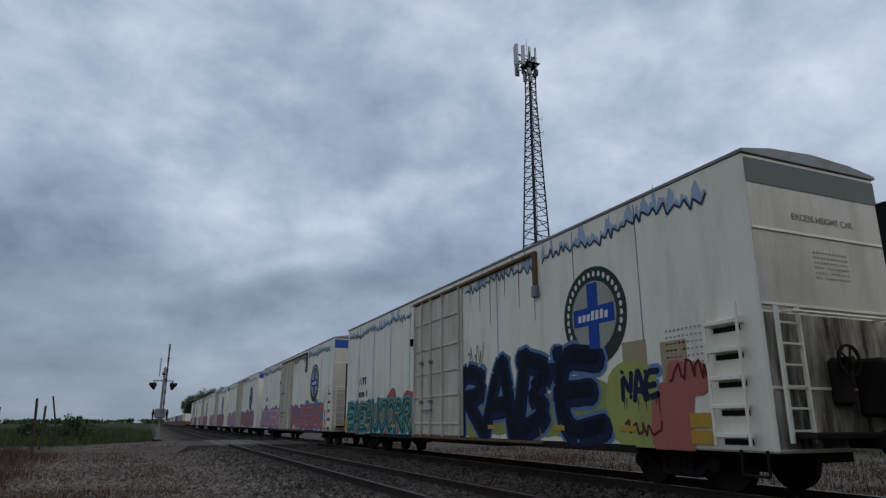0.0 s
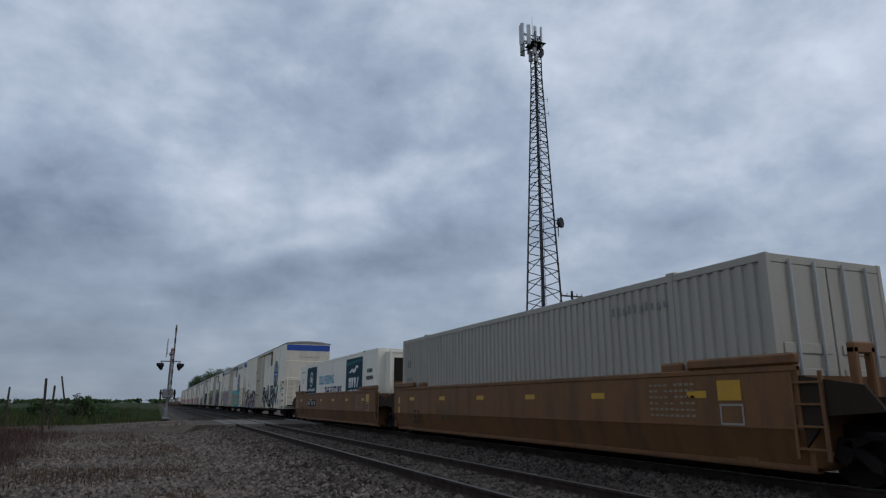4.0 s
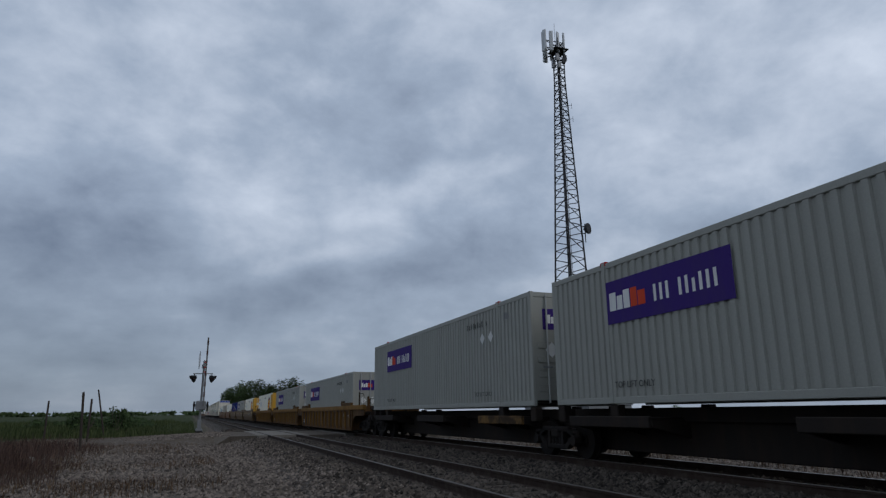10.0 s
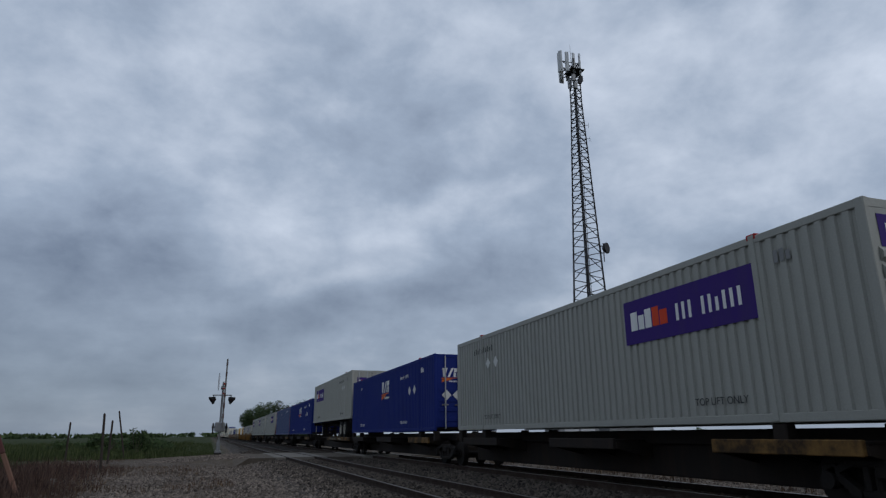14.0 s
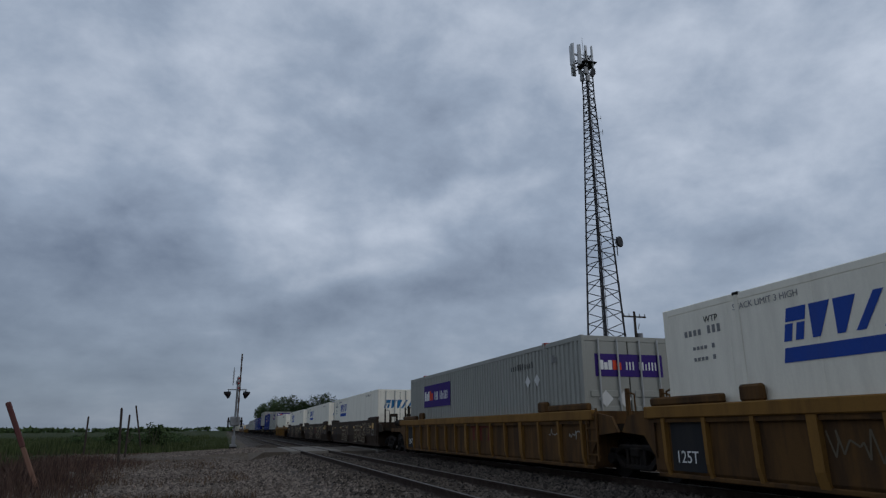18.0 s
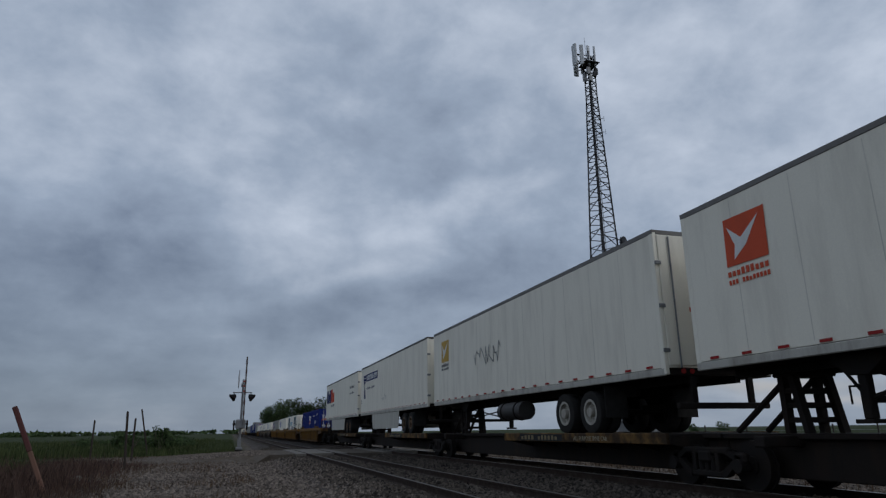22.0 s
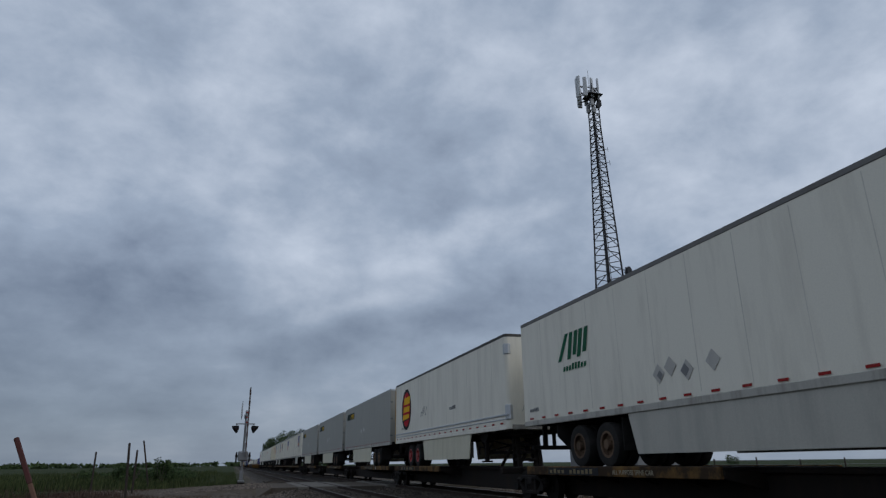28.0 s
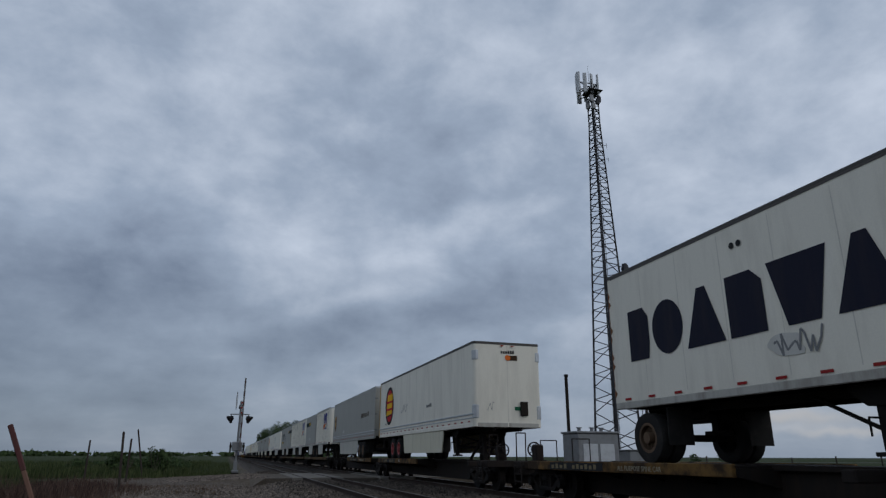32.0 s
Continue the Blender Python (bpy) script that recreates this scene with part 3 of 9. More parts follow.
def build_tower():
    t = thing("antenna_tower", "tall three-legged steel lattice antenna mast", "antenna tower")
    H, WB, WT = 39.3, 4.3, 0.65
    ang = [radians(a) for a in (238, -2, 118)]

    def leg(k, z):
        w = max(1.1, WB + (WT - WB) * min(z / H, 1)) / math.sqrt(3)
        return (TOWER.x + w * math.cos(ang[k]), TOWER.y + w * math.sin(ang[k]), z)

    for k in range(3):
        mb = M()
        for i in range(8):
            z0, z1 = H * i / 8, H * (i + 1) / 8
            mb.tube(leg(k, z0), leg(k, z1), 0.105 - 0.006 * i, 8)
            mb.tube(leg(k, z1 - 0.03), leg(k, z1 + 0.03), 0.13 - 0.006 * i, 8)
        part("leg", mb, TOWERM, t, "round steel leg with flanged joints", True)
    levels = [0.15]
    while levels[-1] < H - 1.0:
        w = WB + (WT - WB) * levels[-1] / H
        levels.append(levels[-1] + max(0.95, w * 0.62))
    for k in range(3):
        m = (k + 1) % 3
        mb = M()
        for i, (z0, z1) in enumerate(zip(levels, levels[1:])):
            zm = (z0 + z1) / 2
            a, b = (leg(k, z0), leg(m, zm)), (leg(m, zm), leg(k, z1))
            mb.tube(*a, 0.045, 5)
            mb.tube(*b, 0.045, 5)
        part("bracing", mb, TOWERM, t, "zigzag angle bracing of one face")
    mb = M()
    cable = [(leg(1, z)[0] * 0.45 + leg(2, z)[0] * 0.55, leg(1, z)[1] * 0.45 + leg(2, z)[1] * 0.55, z) for z in steps((0.3, H - 1.5, 3))]
    for dx in (-0.12, -0.04, 0.04, 0.12):
        mb.pipe([(x + dx, y - 0.05, z) for x, y, z in cable], 0.035, 5)
    tagged(part("feeder_cable", mb, BLACKP, t, "bundle of black feeder cables"), kind="stuff")
    ladder = M()
    for dx in (-0.2, 0.2):
        ladder.pipe([(x * 0 + (leg(0, z)[0] + TOWER.x) / 2 + dx, (leg(0, z)[1] + TOWER.y) / 2, z) for x, y, z in cable], 0.022, 4)
    tagged(part("climbing_ladder", ladder, TOWERM, t), kind="stuff")
    # the head: platform arms with panel antennas
    for k in range(3):
        part("head_strut", M().tube((TOWER.x, TOWER.y, H - 0.9), leg(k, H - 0.9), 0.05, 5), TOWERM, t)
    R1 = 1.3
    HX, HY = TOWER.x - 0.62, TOWER.y + 0.34
    corner = [(HX + R1 * math.cos(g), HY + R1 * math.sin(g)) for g in (radians(208), radians(328), radians(88))]
    for zz in (H - 0.35, H - 1.15):
        for k in range(3):
            p, q = corner[k], corner[(k + 1) % 3]
            part("platform_rail", M().tube((p[0], p[1], zz), (q[0], q[1], zz), 0.05, 6), TOWERM, t, "pipe rail of the triangular head")
            part("platform_arm", M().tube((TOWER.x, TOWER.y, zz - 0.3), (p[0], p[1], zz), 0.045, 5), TOWERM, t)
    part("platform_deck", M().box(TOWER.x - 0.8, TOWER.x + 0.8, TOWER.y - 0.8, TOWER.y + 0.8, H - 1.25, H - 1.18), TOWERM, t, "small platform near the top")
    for k in range(3):
        p, q = corner[k], corner[(k + 1) % 3]
        for u in (0.06, 0.36, 0.66, 0.94):
            x, y = p[0] + (q[0] - p[0]) * u, p[1] + (q[1] - p[1]) * u
            ox, oy = (x - HX) * 0.14, (y - HY) * 0.14
            m1 = M().box(-0.20, 0.20, -0.09, 0.09, -1.15, 1.15, 0.05)
            an = part("panel_antenna", m1, ANTENNA, t, "pale grey panel antenna")
            an.location, an.rotation_euler = (x + ox, y + oy, H - 0.55 + 0.18 * (k == 0)), (0, 0, math.atan2(y - HY, x - HX) + radians(90))
            part("mount_pipe", M().tube((x + ox * 0.4, y + oy * 0.4, H - 1.7), (x + ox * 0.4, y + oy * 0.4, H + 0.8), 0.035, 6), GALV, t)
    for dx, dy, dz, hh in ((-0.5, -0.6, -2.3, 0.8), (-0.75, -0.2, -2.9, 1.0), (0.45, -0.5, -2.2, 0.7), (0.1, -0.75, -2.7, 0.6), (-0.35, -0.65, -3.2, 0.7)):
        part("radio_unit", M().box(TOWER.x + dx - 0.2, TOWER.x + dx + 0.2, TOWER.y + dy - 0.12, TOWER.y + dy + 0.12, H + dz - hh / 2, H + dz + hh / 2, 0.04), TOWERM if dx > 0 else GALV, t, "boxy remote radio unit")
    part("lightning_rod", M().tube((TOWER.x - 0.3, TOWER.y, H - 0.5), (TOWER.x - 0.3, TOWER.y, H + 2.0), 0.02, 5), GALV, t)
    for (a, z) in ((2, 30.5), (1, 32.0)):
        x, y, _ = leg(a if a < 2 else 1, z)
        part("side_whip", M().tube((x, y, z), (x + 0.45, y, z + 0.1), 0.025, 5).tube((x + 0.45, y, z - 0.25), (x + 0.45, y, z + 0.35), 0.02, 5), TOWERM, t)
    # round dish on the right leg
    dz = 18.8
    lx, ly, _ = leg(1, dz)
    dish = M()
    for i in range(5):
        r0, r1 = 0.55 * math.sin(i * 0.36), 0.55 * math.sin((i + 1) * 0.36)
        dish.tube((lx + 0.22 + 0.06 * i, ly - 0.10 * i, dz), (lx + 0.22 + 0.06 * (i + 1), ly - 0.10 * (i + 1), dz), max(r0, 0.03), 18, r1)
    part("dish_antenna", dish, TOWERM, t, "round grey microwave dish", True)
    part("dish_mount", M().tube((lx, ly, dz + 0.3), (lx + 0.5, ly, dz + 0.3), 0.05, 6).tube((lx, ly, dz - 0.4), (lx + 0.45, ly, dz - 0.4), 0.05, 6).tube((lx + 0.4, ly, dz - 1.3), (lx + 0.4, ly, dz + 0.6), 0.05, 6), TOWERM, t)


def build_compound():
    s = thing("equipment_shelter", "grey metal telecom cabinet beside the mast", "equipment shelter")
    cx, cy = 26.2, 45.6
    part("body", M().box(cx - 1.7, cx + 1.7, cy - 1.2, cy + 1.2, 0.0, 3.1, 0.06), GALV, s)
    part("roof_cap", M().box(cx - 1.8, cx + 1.8, cy - 1.3, cy + 1.3, 3.1, 3.25, 0.03), GALV, s)
    for dx in (-0.7, 0.7):
        part("door", M().box(cx + dx - 0.6, cx + dx + 0.6, cy - 1.24, cy - 1.2, 0.25, 2.35, 0.01), ALU, s)
    for dx in (-0.9, 0.2, 1.0):
        part("vent", M().tube((cx + dx, cy, 3.25), (cx + dx, cy, 3.5), 0.14, 10).tube((cx + dx, cy, 3.5), (cx + dx, cy, 3.57), 0.22, 10), GALV, s)
    e = thing("low_equipment_box", "long low grey equipment box", "equipment box")
    part("body", M().box(30.6, 34.9, 47.2, 49.2, 0, 1.9, 0.05), GALV, e)
    part("lid", M().box(30.5, 35.0, 47.1, 49.3, 1.9, 2.0, 0.03), GALV, e)
    vp = thing("vent_pipe", "dark upright steel stack pipe", "pipe")
    part("pipe", M().tube((25.4, 47.4, 0), (25.4, 47.4, 7.7), 0.13, 10), SPINE, vp)
    part("collar", M().tube((25.4, 47.4, 7.6), (25.4, 47.4, 7.75), 0.17, 10), SPINE, vp)
    pole = thing("utility_pole", "wooden utility pole with crossarm and transformer", "utility pole")
    px, py, ph = 34.6, 50.2, 11.6
    part("pole", M().tube((px, py, 0), (px, py, ph), 0.16, 10, 0.11), POSTWOOD, pole)
    part("crossarm", M().box(px - 1.2, px + 1.2, py - 0.06, py + 0.06, ph - 0.55, ph - 0.42, 0.01), POSTWOOD, pole)
    for dx in (-1.1, -0.55, 0.55, 1.1):
        part("insulator", M().tube((px + dx, py, ph - 0.42), (px + dx, py, ph - 0.2), 0.05, 8, 0.03), GALV, pole)
    part("transformer", M().tube((px + 0.35, py - 0.1, ph - 3.0), (px + 0.35, py - 0.1, ph - 2.0), 0.25, 14), GALV, pole)
    part("fuse_holder", M().tube((px + 0.3, py, ph - 1.6), (px + 0.45, py, ph - 1.1), 0.04, 6), GALV, pole)
    thin = thing("thin_mast", "thin bare galvanised mast pole", "mast")
    part("pole", M().tube((33.9, 49.8, 0), (33.9, 49.8, 7.8), 0.05, 8, 0.03), GALV, thin)
    part("foot", M().box(33.75, 34.05, 49.65, 49.95, 0, 0.12, 0.02), CONCRETE, thin)
    fence = thing("wire_fence", "thin wire fence on dark posts along the field", "fence")
    for i in range(20):
        x, y = 34 + i * 3.2, 60 - i * 1.9
        part("post", M().tube((x, y, 0), (x, y, 1.55 + 0.12 * math.sin(i * 2.1)), 0.07, 6), POSTWOOD, fence)
    for z in (0.6, 1.0, 1.35):
        part("wire", M().tube((34, 60, z), (34 + 19 * 3.2, 60 - 19 * 1.9, z), 0.012, 4), GALV, fence)


# ---- crossing signal with its raised gate ----
def build_signal():
    s = thing("crossing_signal", "level crossing signal mast with raised gate arm", "crossing signal")
    x, y, z = 0.55, 47.0, 0.36
    part("foundation", M().box(x - 0.24, x + 0.24, y - 0.24, y + 0.24, 0.0, z + 0.0, 0.03), STEEL, s, "dark cast foundation")
    part("base", M().box(x - 0.22, x + 0.22, y - 0.2, y + 0.2, z, z + 0.16, 0.04).box(x - 0.12, x + 0.12, y - 0.12, y + 0.12, z + 0.16, z + 0.72, 0.03), GALV, s, "pale cast base")
    part("mast", M().tube((x, y, z), (x + 0.02, y, z + 4.5), 0.075, 10), GALV, s, smooth=True)
    gate = part("gate_mechanism", M().box(x - 0.33, x + 0.33, y - 0.3, y + 0.2, z + 1.35, z + 1.95, 0.06), GALV, s, "grey gate motor housing")
    for sx in (-1, 1):
        part("counterweight_arm", M().box(x + sx * 0.42 - 0.05, x + sx * 0.42 + 0.05, y - 0.25, y + 0.25, z + 1.25, z + 1.9, 0.03), STEEL, gate, "dark counterweight plate")
        part("pivot", M().tube((x + sx * 0.3, y, z + 1.65), (x + sx * 0.5, y, z + 1.65), 0.07, 8), STEEL, gate)
    arm = part("gate_arm", M().box(x + 0.10, x + 0.20, y - 0.42, y - 0.36, z + 1.6, z + 6.1, 0.01), paint("faded_gate_arm_paint", (0.15, 0.145, 0.14), 0.7), s, "raised gate arm with faded stripes")
    for i in range(6):
        z0 = z + 2.2 + i * 0.68
        part("stripe", M().box(x + 0.092, x + 0.208, y - 0.428, y - 0.352, z0, z0 + 0.3), paint("faded_red_stripe", (0.085, 0.060, 0.056), 0.7), arm)
    for i in range(3):
        part("gate_lamp", M().tube((x + 0.06, y - 0.39, z + 3.8 + i * 0.32), (x + 0.06, y - 0.47, z + 3.8 + i * 0.32), 0.05, 8), RED, arm, "small red lamp")
    part("finial", M().tube((x + 0.02, y, z + 4.5), (x + 0.02, y, z + 4.62), 0.1, 8, 0.03), GALV, s)
    part("bell", M().tube((x - 0.12, y - 0.02, z + 4.2), (x + 0.16, y - 0.02, z + 4.2), 0.14, 10, 0.08), GALV, s)
    part("lamp_crossbar", M().tube((x - 0.62, y, z + 3.72), (x + 0.62, y, z + 3.72), 0.035, 8), GALV, s)
    for sx in (-1, 1):
        lamp = part("signal_lamp", M().ring((x + sx * 0.55, y - 0.1, z + 3.44), "y", 0.0, 0.17, 20, 0.02), BLACKP, s, "round black lamp background")
        part("hood", M().prism([(x + sx * 0.55 + 0.15 * math.cos(a), z + 3.44 + 0.15 * math.sin(a)) for a in [radians(d) for d in range(0, 181, 20)]], "y", y - 0.4, y - 0.1).prism([(x + sx * 0.40, z + 3.60), (x + sx * 0.86, z + 3.58), (x + sx * 0.84, z + 3.44), (x + sx * 0.58, z + 3.12), (x + sx * 0.46, z + 3.18)], "y", y - 0.12, y + 0.16), BLACKP, lamp, "dark hooded lamp housing")
        part("lens", M().ring((x + sx * 0.55, y - 0.13, z + 3.44), "y", 0.0, 0.11, 14, 0.02), GLASSY, lamp, "unlit dark red lens")
        part("rear_housing", M().tube((x + sx * 0.55, y - 0.08, z + 3.44), (x + sx * 0.55, y + 0.2, z + 3.44), 0.13, 10), BLACKP, lamp)
        part("bracket", M().tube((x + sx * 0.55, y, z + 3.72), (x + sx * 0.55, y, z + 3.55), 0.03, 6), GALV, lamp)
    part("sign_bracket", M().tube((x - 0.30, y, z + 4.0), (x - 0.28, y + 0.02, z + 5.2), 0.025, 6), GALV, s, "thin second rod beside the mast")
    part("crossbuck_edge", M().box(x - 0.34, x - 0.24, y - 0.03, y + 0.0, z + 4.15, z + 5.0, 0.01), ALU, s, "sign board seen edge on")


# ---- fence posts and vegetation on the left ----
def build_posts():
    for (x, y, h, lean, mat, lab) in ((-7.8, 44.3, 2.25, 0, POSTWOOD, "weathered round fence post"), (-4.35, 32.7, 2.4, -3, POSTWOOD, "thick weathered fence post"), (-5.0, 39.7, 2.25, 0, POSTWOOD, "thin weathered fence post"),
                                      (-5.3, 49.9, 3.15, -12, POSTWOOD, "weathered leaning fence post")):
        p = thing("fence_post", lab, "fence post", "old fence posts")
        part("post", M().tube((0, 0, -0.2), (0, 0, h), 0.055, 8, 0.05), mat, p, smooth=True)
        part("cap", M().tube((0, 0, h), (0, 0, h + 0.04), 0.045, 8, 0.02), mat, p)
        p.matrix_basis = pose(x, y, 0, 0, lean, 0)
    mk = thing("marker_post", "leaning red-brown marker post", "marker post")
    part("upper", M().box(-0.06, 0.06, -0.04, 0.04, 1.15, 2.36, 0.02), POSTRED, mk, "rusty red upper half")
    # the lower half's paler pink has a lens drop's haze put into it
    part("lower", M().box(-0.055, 0.055, -0.035, 0.035, -0.1, 1.15, 0.02), paint("hazed_pink_marker", (0.20, 0.11, 0.08), 0.8), mk, "lower half paled by painted-in haze")
    mk.matrix_basis = pose(-4.36, 19.5, 0, 0, -24, 0)


build_ground()
build_tracks()
build_crossing()
build_tower()
build_compound()
build_signal()
build_posts()

# ---- the train: marks and lettering ----
MOVERS = []


def rolling(ob, s, lift=0.0):
    """Stands a thing on the train's track, s metres along it at the start, and books its motion."""
    ob.matrix_basis = pose(TRAIN_X, s, RAIL_Z + lift)
    MOVERS.append((ob, s, lift))
    return ob


def ink(color, rough=0.7):
    return flat("paint_%02d_%02d_%02d" % tuple(round(c * 60) for c in color), color, rough)


MANY = {"graffiti_fill", "graffiti_outline", "graffiti_cloud", "graffiti_highlight", "graffiti_splash", "stencil", "zigzag_line", "zigzag_highlight", "data_stencil", "mark_small", "notice", "serial", "mark_bars", "badge_lines", "car_number", "scrawl", "post_mark", "mark_main", "mark_white", "mark_orange", "shield_gold", "badge_ring_marks", "badge_letters", "number", "rust_run", "mark_stripe", "end_mark", "owner_mark", "notice_bars", "rust_edge", "badge"}


SPRAYED = {"graffiti_fill", "graffiti_outline", "graffiti_cloud", "graffiti_highlight", "graffiti_splash", "zigzag_line", "zigzag_highlight", "scrawl", "badge_bars"}


def merged(polys, step=0.014):
    """Overlapping outlines as one film of paint: narrow level strips that never lie over one another."""
    rows = {}
    for poly in polys:
        lo, hi = min(p[1] for p in poly), max(p[1] for p in poly)
        edges = list(zip(poly, poly[1:] + poly[:1]))
        for r in range(int(lo // step), int(hi // step) + 1):
            z = (r + 0.5) * step
            xs = sorted(a + (c - a) * (z - b) / (d - b) for (a, b), (c, d) in edges if (b <= z) != (d <= z))
            rows.setdefault(r, []).extend(zip(xs[::2], xs[1::2]))
    out = []
    for r, spans in rows.items():
        spans.sort()
        cur = None
        for a, b in spans:
            if cur and a <= cur[1] + 0.001:
                cur[1] = max(cur[1], b)
            else:
                if cur:
                    out.append((cur[0], cur[1], r * step, (r + 1) * step))
                cur = [a, b]
        if cur:
            out.append((cur[0], cur[1], r * step, (r + 1) * step))
    return out


class Face:
    """A flat side to put marks on. u runs to the viewer's right, z upwards, both in metres on the thing."""

    def __init__(self, parent, kind="side", at=-1.30, lift=0.004):
        self.parent, self.kind, self.at, self.lift = parent, kind, at, lift

    def put(self, u, z, d):
        return (self.at - d, -u, z) if self.kind == "side" else (u, self.at - d, z)

    def shape(self, name, polys, mat, layer=0, label=""):
        mb = M()
        if len(polys) > 1 and name in SPRAYED:
            d = self.lift + layer * 0.004 + 0.002
            vs, fs = [], []
            for a, b, z0, z1 in merged(polys):
                k = len(vs)
                vs += [self.put(a, z0, d), self.put(b, z0, d), self.put(b, z1, d), self.put(a, z1, d)]
                fs.append((k, k + 1, k + 2, k + 3))
            return tagged(part(name, mb.add(vs, fs), mat, self.parent, label), kind="stuff")
        for poly in polys:
            n = len(poly)
            d0, d1 = self.lift + layer * 0.004, self.lift + layer * 0.004 + 0.003
            mb.add([self.put(u, z, d0) for u, z in poly] + [self.put(u, z, d1) for u, z in poly],
                   [tuple(range(n)), tuple(range(n, 2 * n))] + [(i, (i + 1) % n, n + (i + 1) % n, n + i) for i in range(n)])
        o = part(name, mb, mat, self.parent, label)
        return tagged(o, kind="stuff") if len(polys) > 1 and name in MANY else o

    def words(self, text, u, z, size, mat, layer=0, label="", bold=0.0, slant=0.0):
        """Lettering that starts at u, with its foot at z and capitals about 0.7 of size high."""
        cu = bpy.data.curves.new("lettering", "FONT")
        cu.body, cu.size, cu.extrude, cu.offset, cu.shear, cu.resolution_u = text, size, 0.0015, bold, slant, 3
        tmp = bpy.data.objects.new("lettering", cu)
        me = bpy.data.meshes.new_from_object(tmp)
        bpy.data.objects.remove(tmp)
        d = self.lift + layer * 0.004 + 0.002
        m = Matrix(((0, 0, -1, self.at - d), (-1, 0, 0, -u), (0, 1, 0, z), (0, 0, 0, 1))) if self.kind == "side" else \
            Matrix(((1, 0, 0, u), (0, 0, -1, self.at - d), (0, 1, 0, z), (0, 0, 0, 1)))
        me.transform(m)
        return part("lettering", me, mat, self.parent, label)


def rect(u0, u1, z0, z1, lean=0.0):
    return [(u0, z0), (u1, z0), (u1 + lean, z1), (u0 + lean, z1)]


def oval(u, z, ru, rz, n=28):
    return [(u + ru * math.cos(2 * math.pi * i / n), z + rz * math.sin(2 * math.pi * i / n)) for i in range(n)]


def band(u, z, ru, rz, w, n=32):
    """An oval ring as short segments."""
    out = []
    for i in range(n):
        a, b = 2 * math.pi * i / n, 2 * math.pi * (i + 1) / n
        out.append([(u + ru * math.cos(a), z + rz * math.sin(a)), (u + ru * math.cos(b), z + rz * math.sin(b)),
                    (u + (ru - w) * math.cos(b), z + (rz - w) * math.sin(b)), (u + (ru - w) * math.cos(a), z + (rz - w) * math.sin(a))])
    return out


def diamond(u, z, r):
    return [(u - r, z), (u, z - r), (u + r, z), (u, z + r)]


def bars(u0, u1, z0, z1, n, seed=1, lean=0.0, fill=0.68):
    """A line of writing too small to read: plain bars of its size."""
    rnd = random.Random(seed)
    w = (u1 - u0) / n
    return [rect(u0 + i * w, u0 + i * w + w * fill, z0, z1 - (z1 - z0) * rnd.choice((0, 0, 0.25)), lean) for i in range(n) if rnd.random() > 0.06]


def mark_shapes(u0, u1, z0, z1, n, seed=1, lean=0.0, gap=0.14):
    """A company mark as solid plain shapes: blocks, wedges and rounds in a row."""
    rnd = random.Random(seed)
    w = (u1 - u0) / n
    out = []
    for i in range(n):
        a, b = u0 + i * w, u0 + (i + 1 - gap) * w
        m, k = (a + b) / 2, rnd.randrange(4)
        h, q = z1 - z0, (b - a) * 0.40
        if k == 0:
            ps = [rect(a, a + q, z0, z1), rect(b - q, b, z0 + h * 0.12, z1)]
        elif k == 1:
            ps = [[(a, z0), (a + q, z0), (b, z1), (b - q, z1)]]
        elif k == 2:
            ps = [[(a, z1), (b, z1), (m + q * 0.45, z0), (m - q * 0.45, z0)]]
        else:
            ps = [rect(a, b, z0 + h * 0.58, z1), rect(a, a + q, z0, z0 + h * 0.52), rect(b - q, b, z0, z0 + h * 0.52)]
        for p in ps:
            out.append([(u + lean * (z - z0) / h, z) for u, z in p])
    return out


def blob(rnd, u, z, ru, rz, n=22, wob=0.16):
    ph = [rnd.uniform(0, 6.28) for _ in range(4)]
    out = []
    for i in range(n):
        a = 2 * math.pi * i / n
        k = 1 + wob * (math.sin(2 * a + ph[0]) + 0.6 * math.sin(3 * a + ph[1]) + 0.4 * math.sin(5 * a + ph[2]))
        c, s = math.cos(a), math.sin(a)
        sq = 1 / max(abs(c), abs(s)) ** 0.55
        out.append((u + ru * k * c * sq, z + rz * k * s * sq))
    return out


def clip_z(polys, z0, z1, u0=None, u1=None):
    return [[(min(max(u, u0), u1) if u0 is not None else u, min(max(z, z0), z1)) for u, z in p] for p in polys]


def rounded(pts, times=2):
    """A line with its corners cut round."""
    for _ in range(times):
        out = [pts[0]]
        for (a, b), (c, d) in zip(pts, pts[1:]):
            out += [(a * 0.75 + c * 0.25, b * 0.75 + d * 0.25), (a * 0.25 + c * 0.75, b * 0.25 + d * 0.75)]
        pts = out + [pts[-1]]
    return pts


def blade(rnd, u, z, du, dz, bend, wd, n=9):
    """A sweep of spray paint that swells in its middle and runs out to points."""
    l = math.hypot(du, dz) or 1
    px, pz = -dz / l, du / l
    up, dn = [], []
    for i in range(n + 1):
        t = i / n
        k = math.sin(math.pi * t)
        a, b = u + du * t + px * bend * k, z + dz * t + pz * bend * k
        h = wd * (0.10 + 0.9 * k ** 0.7) / 2
        up.append((a + px * h, b + pz * h))
        dn.append((a - px * h, b - pz * h))
    return [[up[i], up[i + 1], dn[i + 1], dn[i]] for i in range(n)]


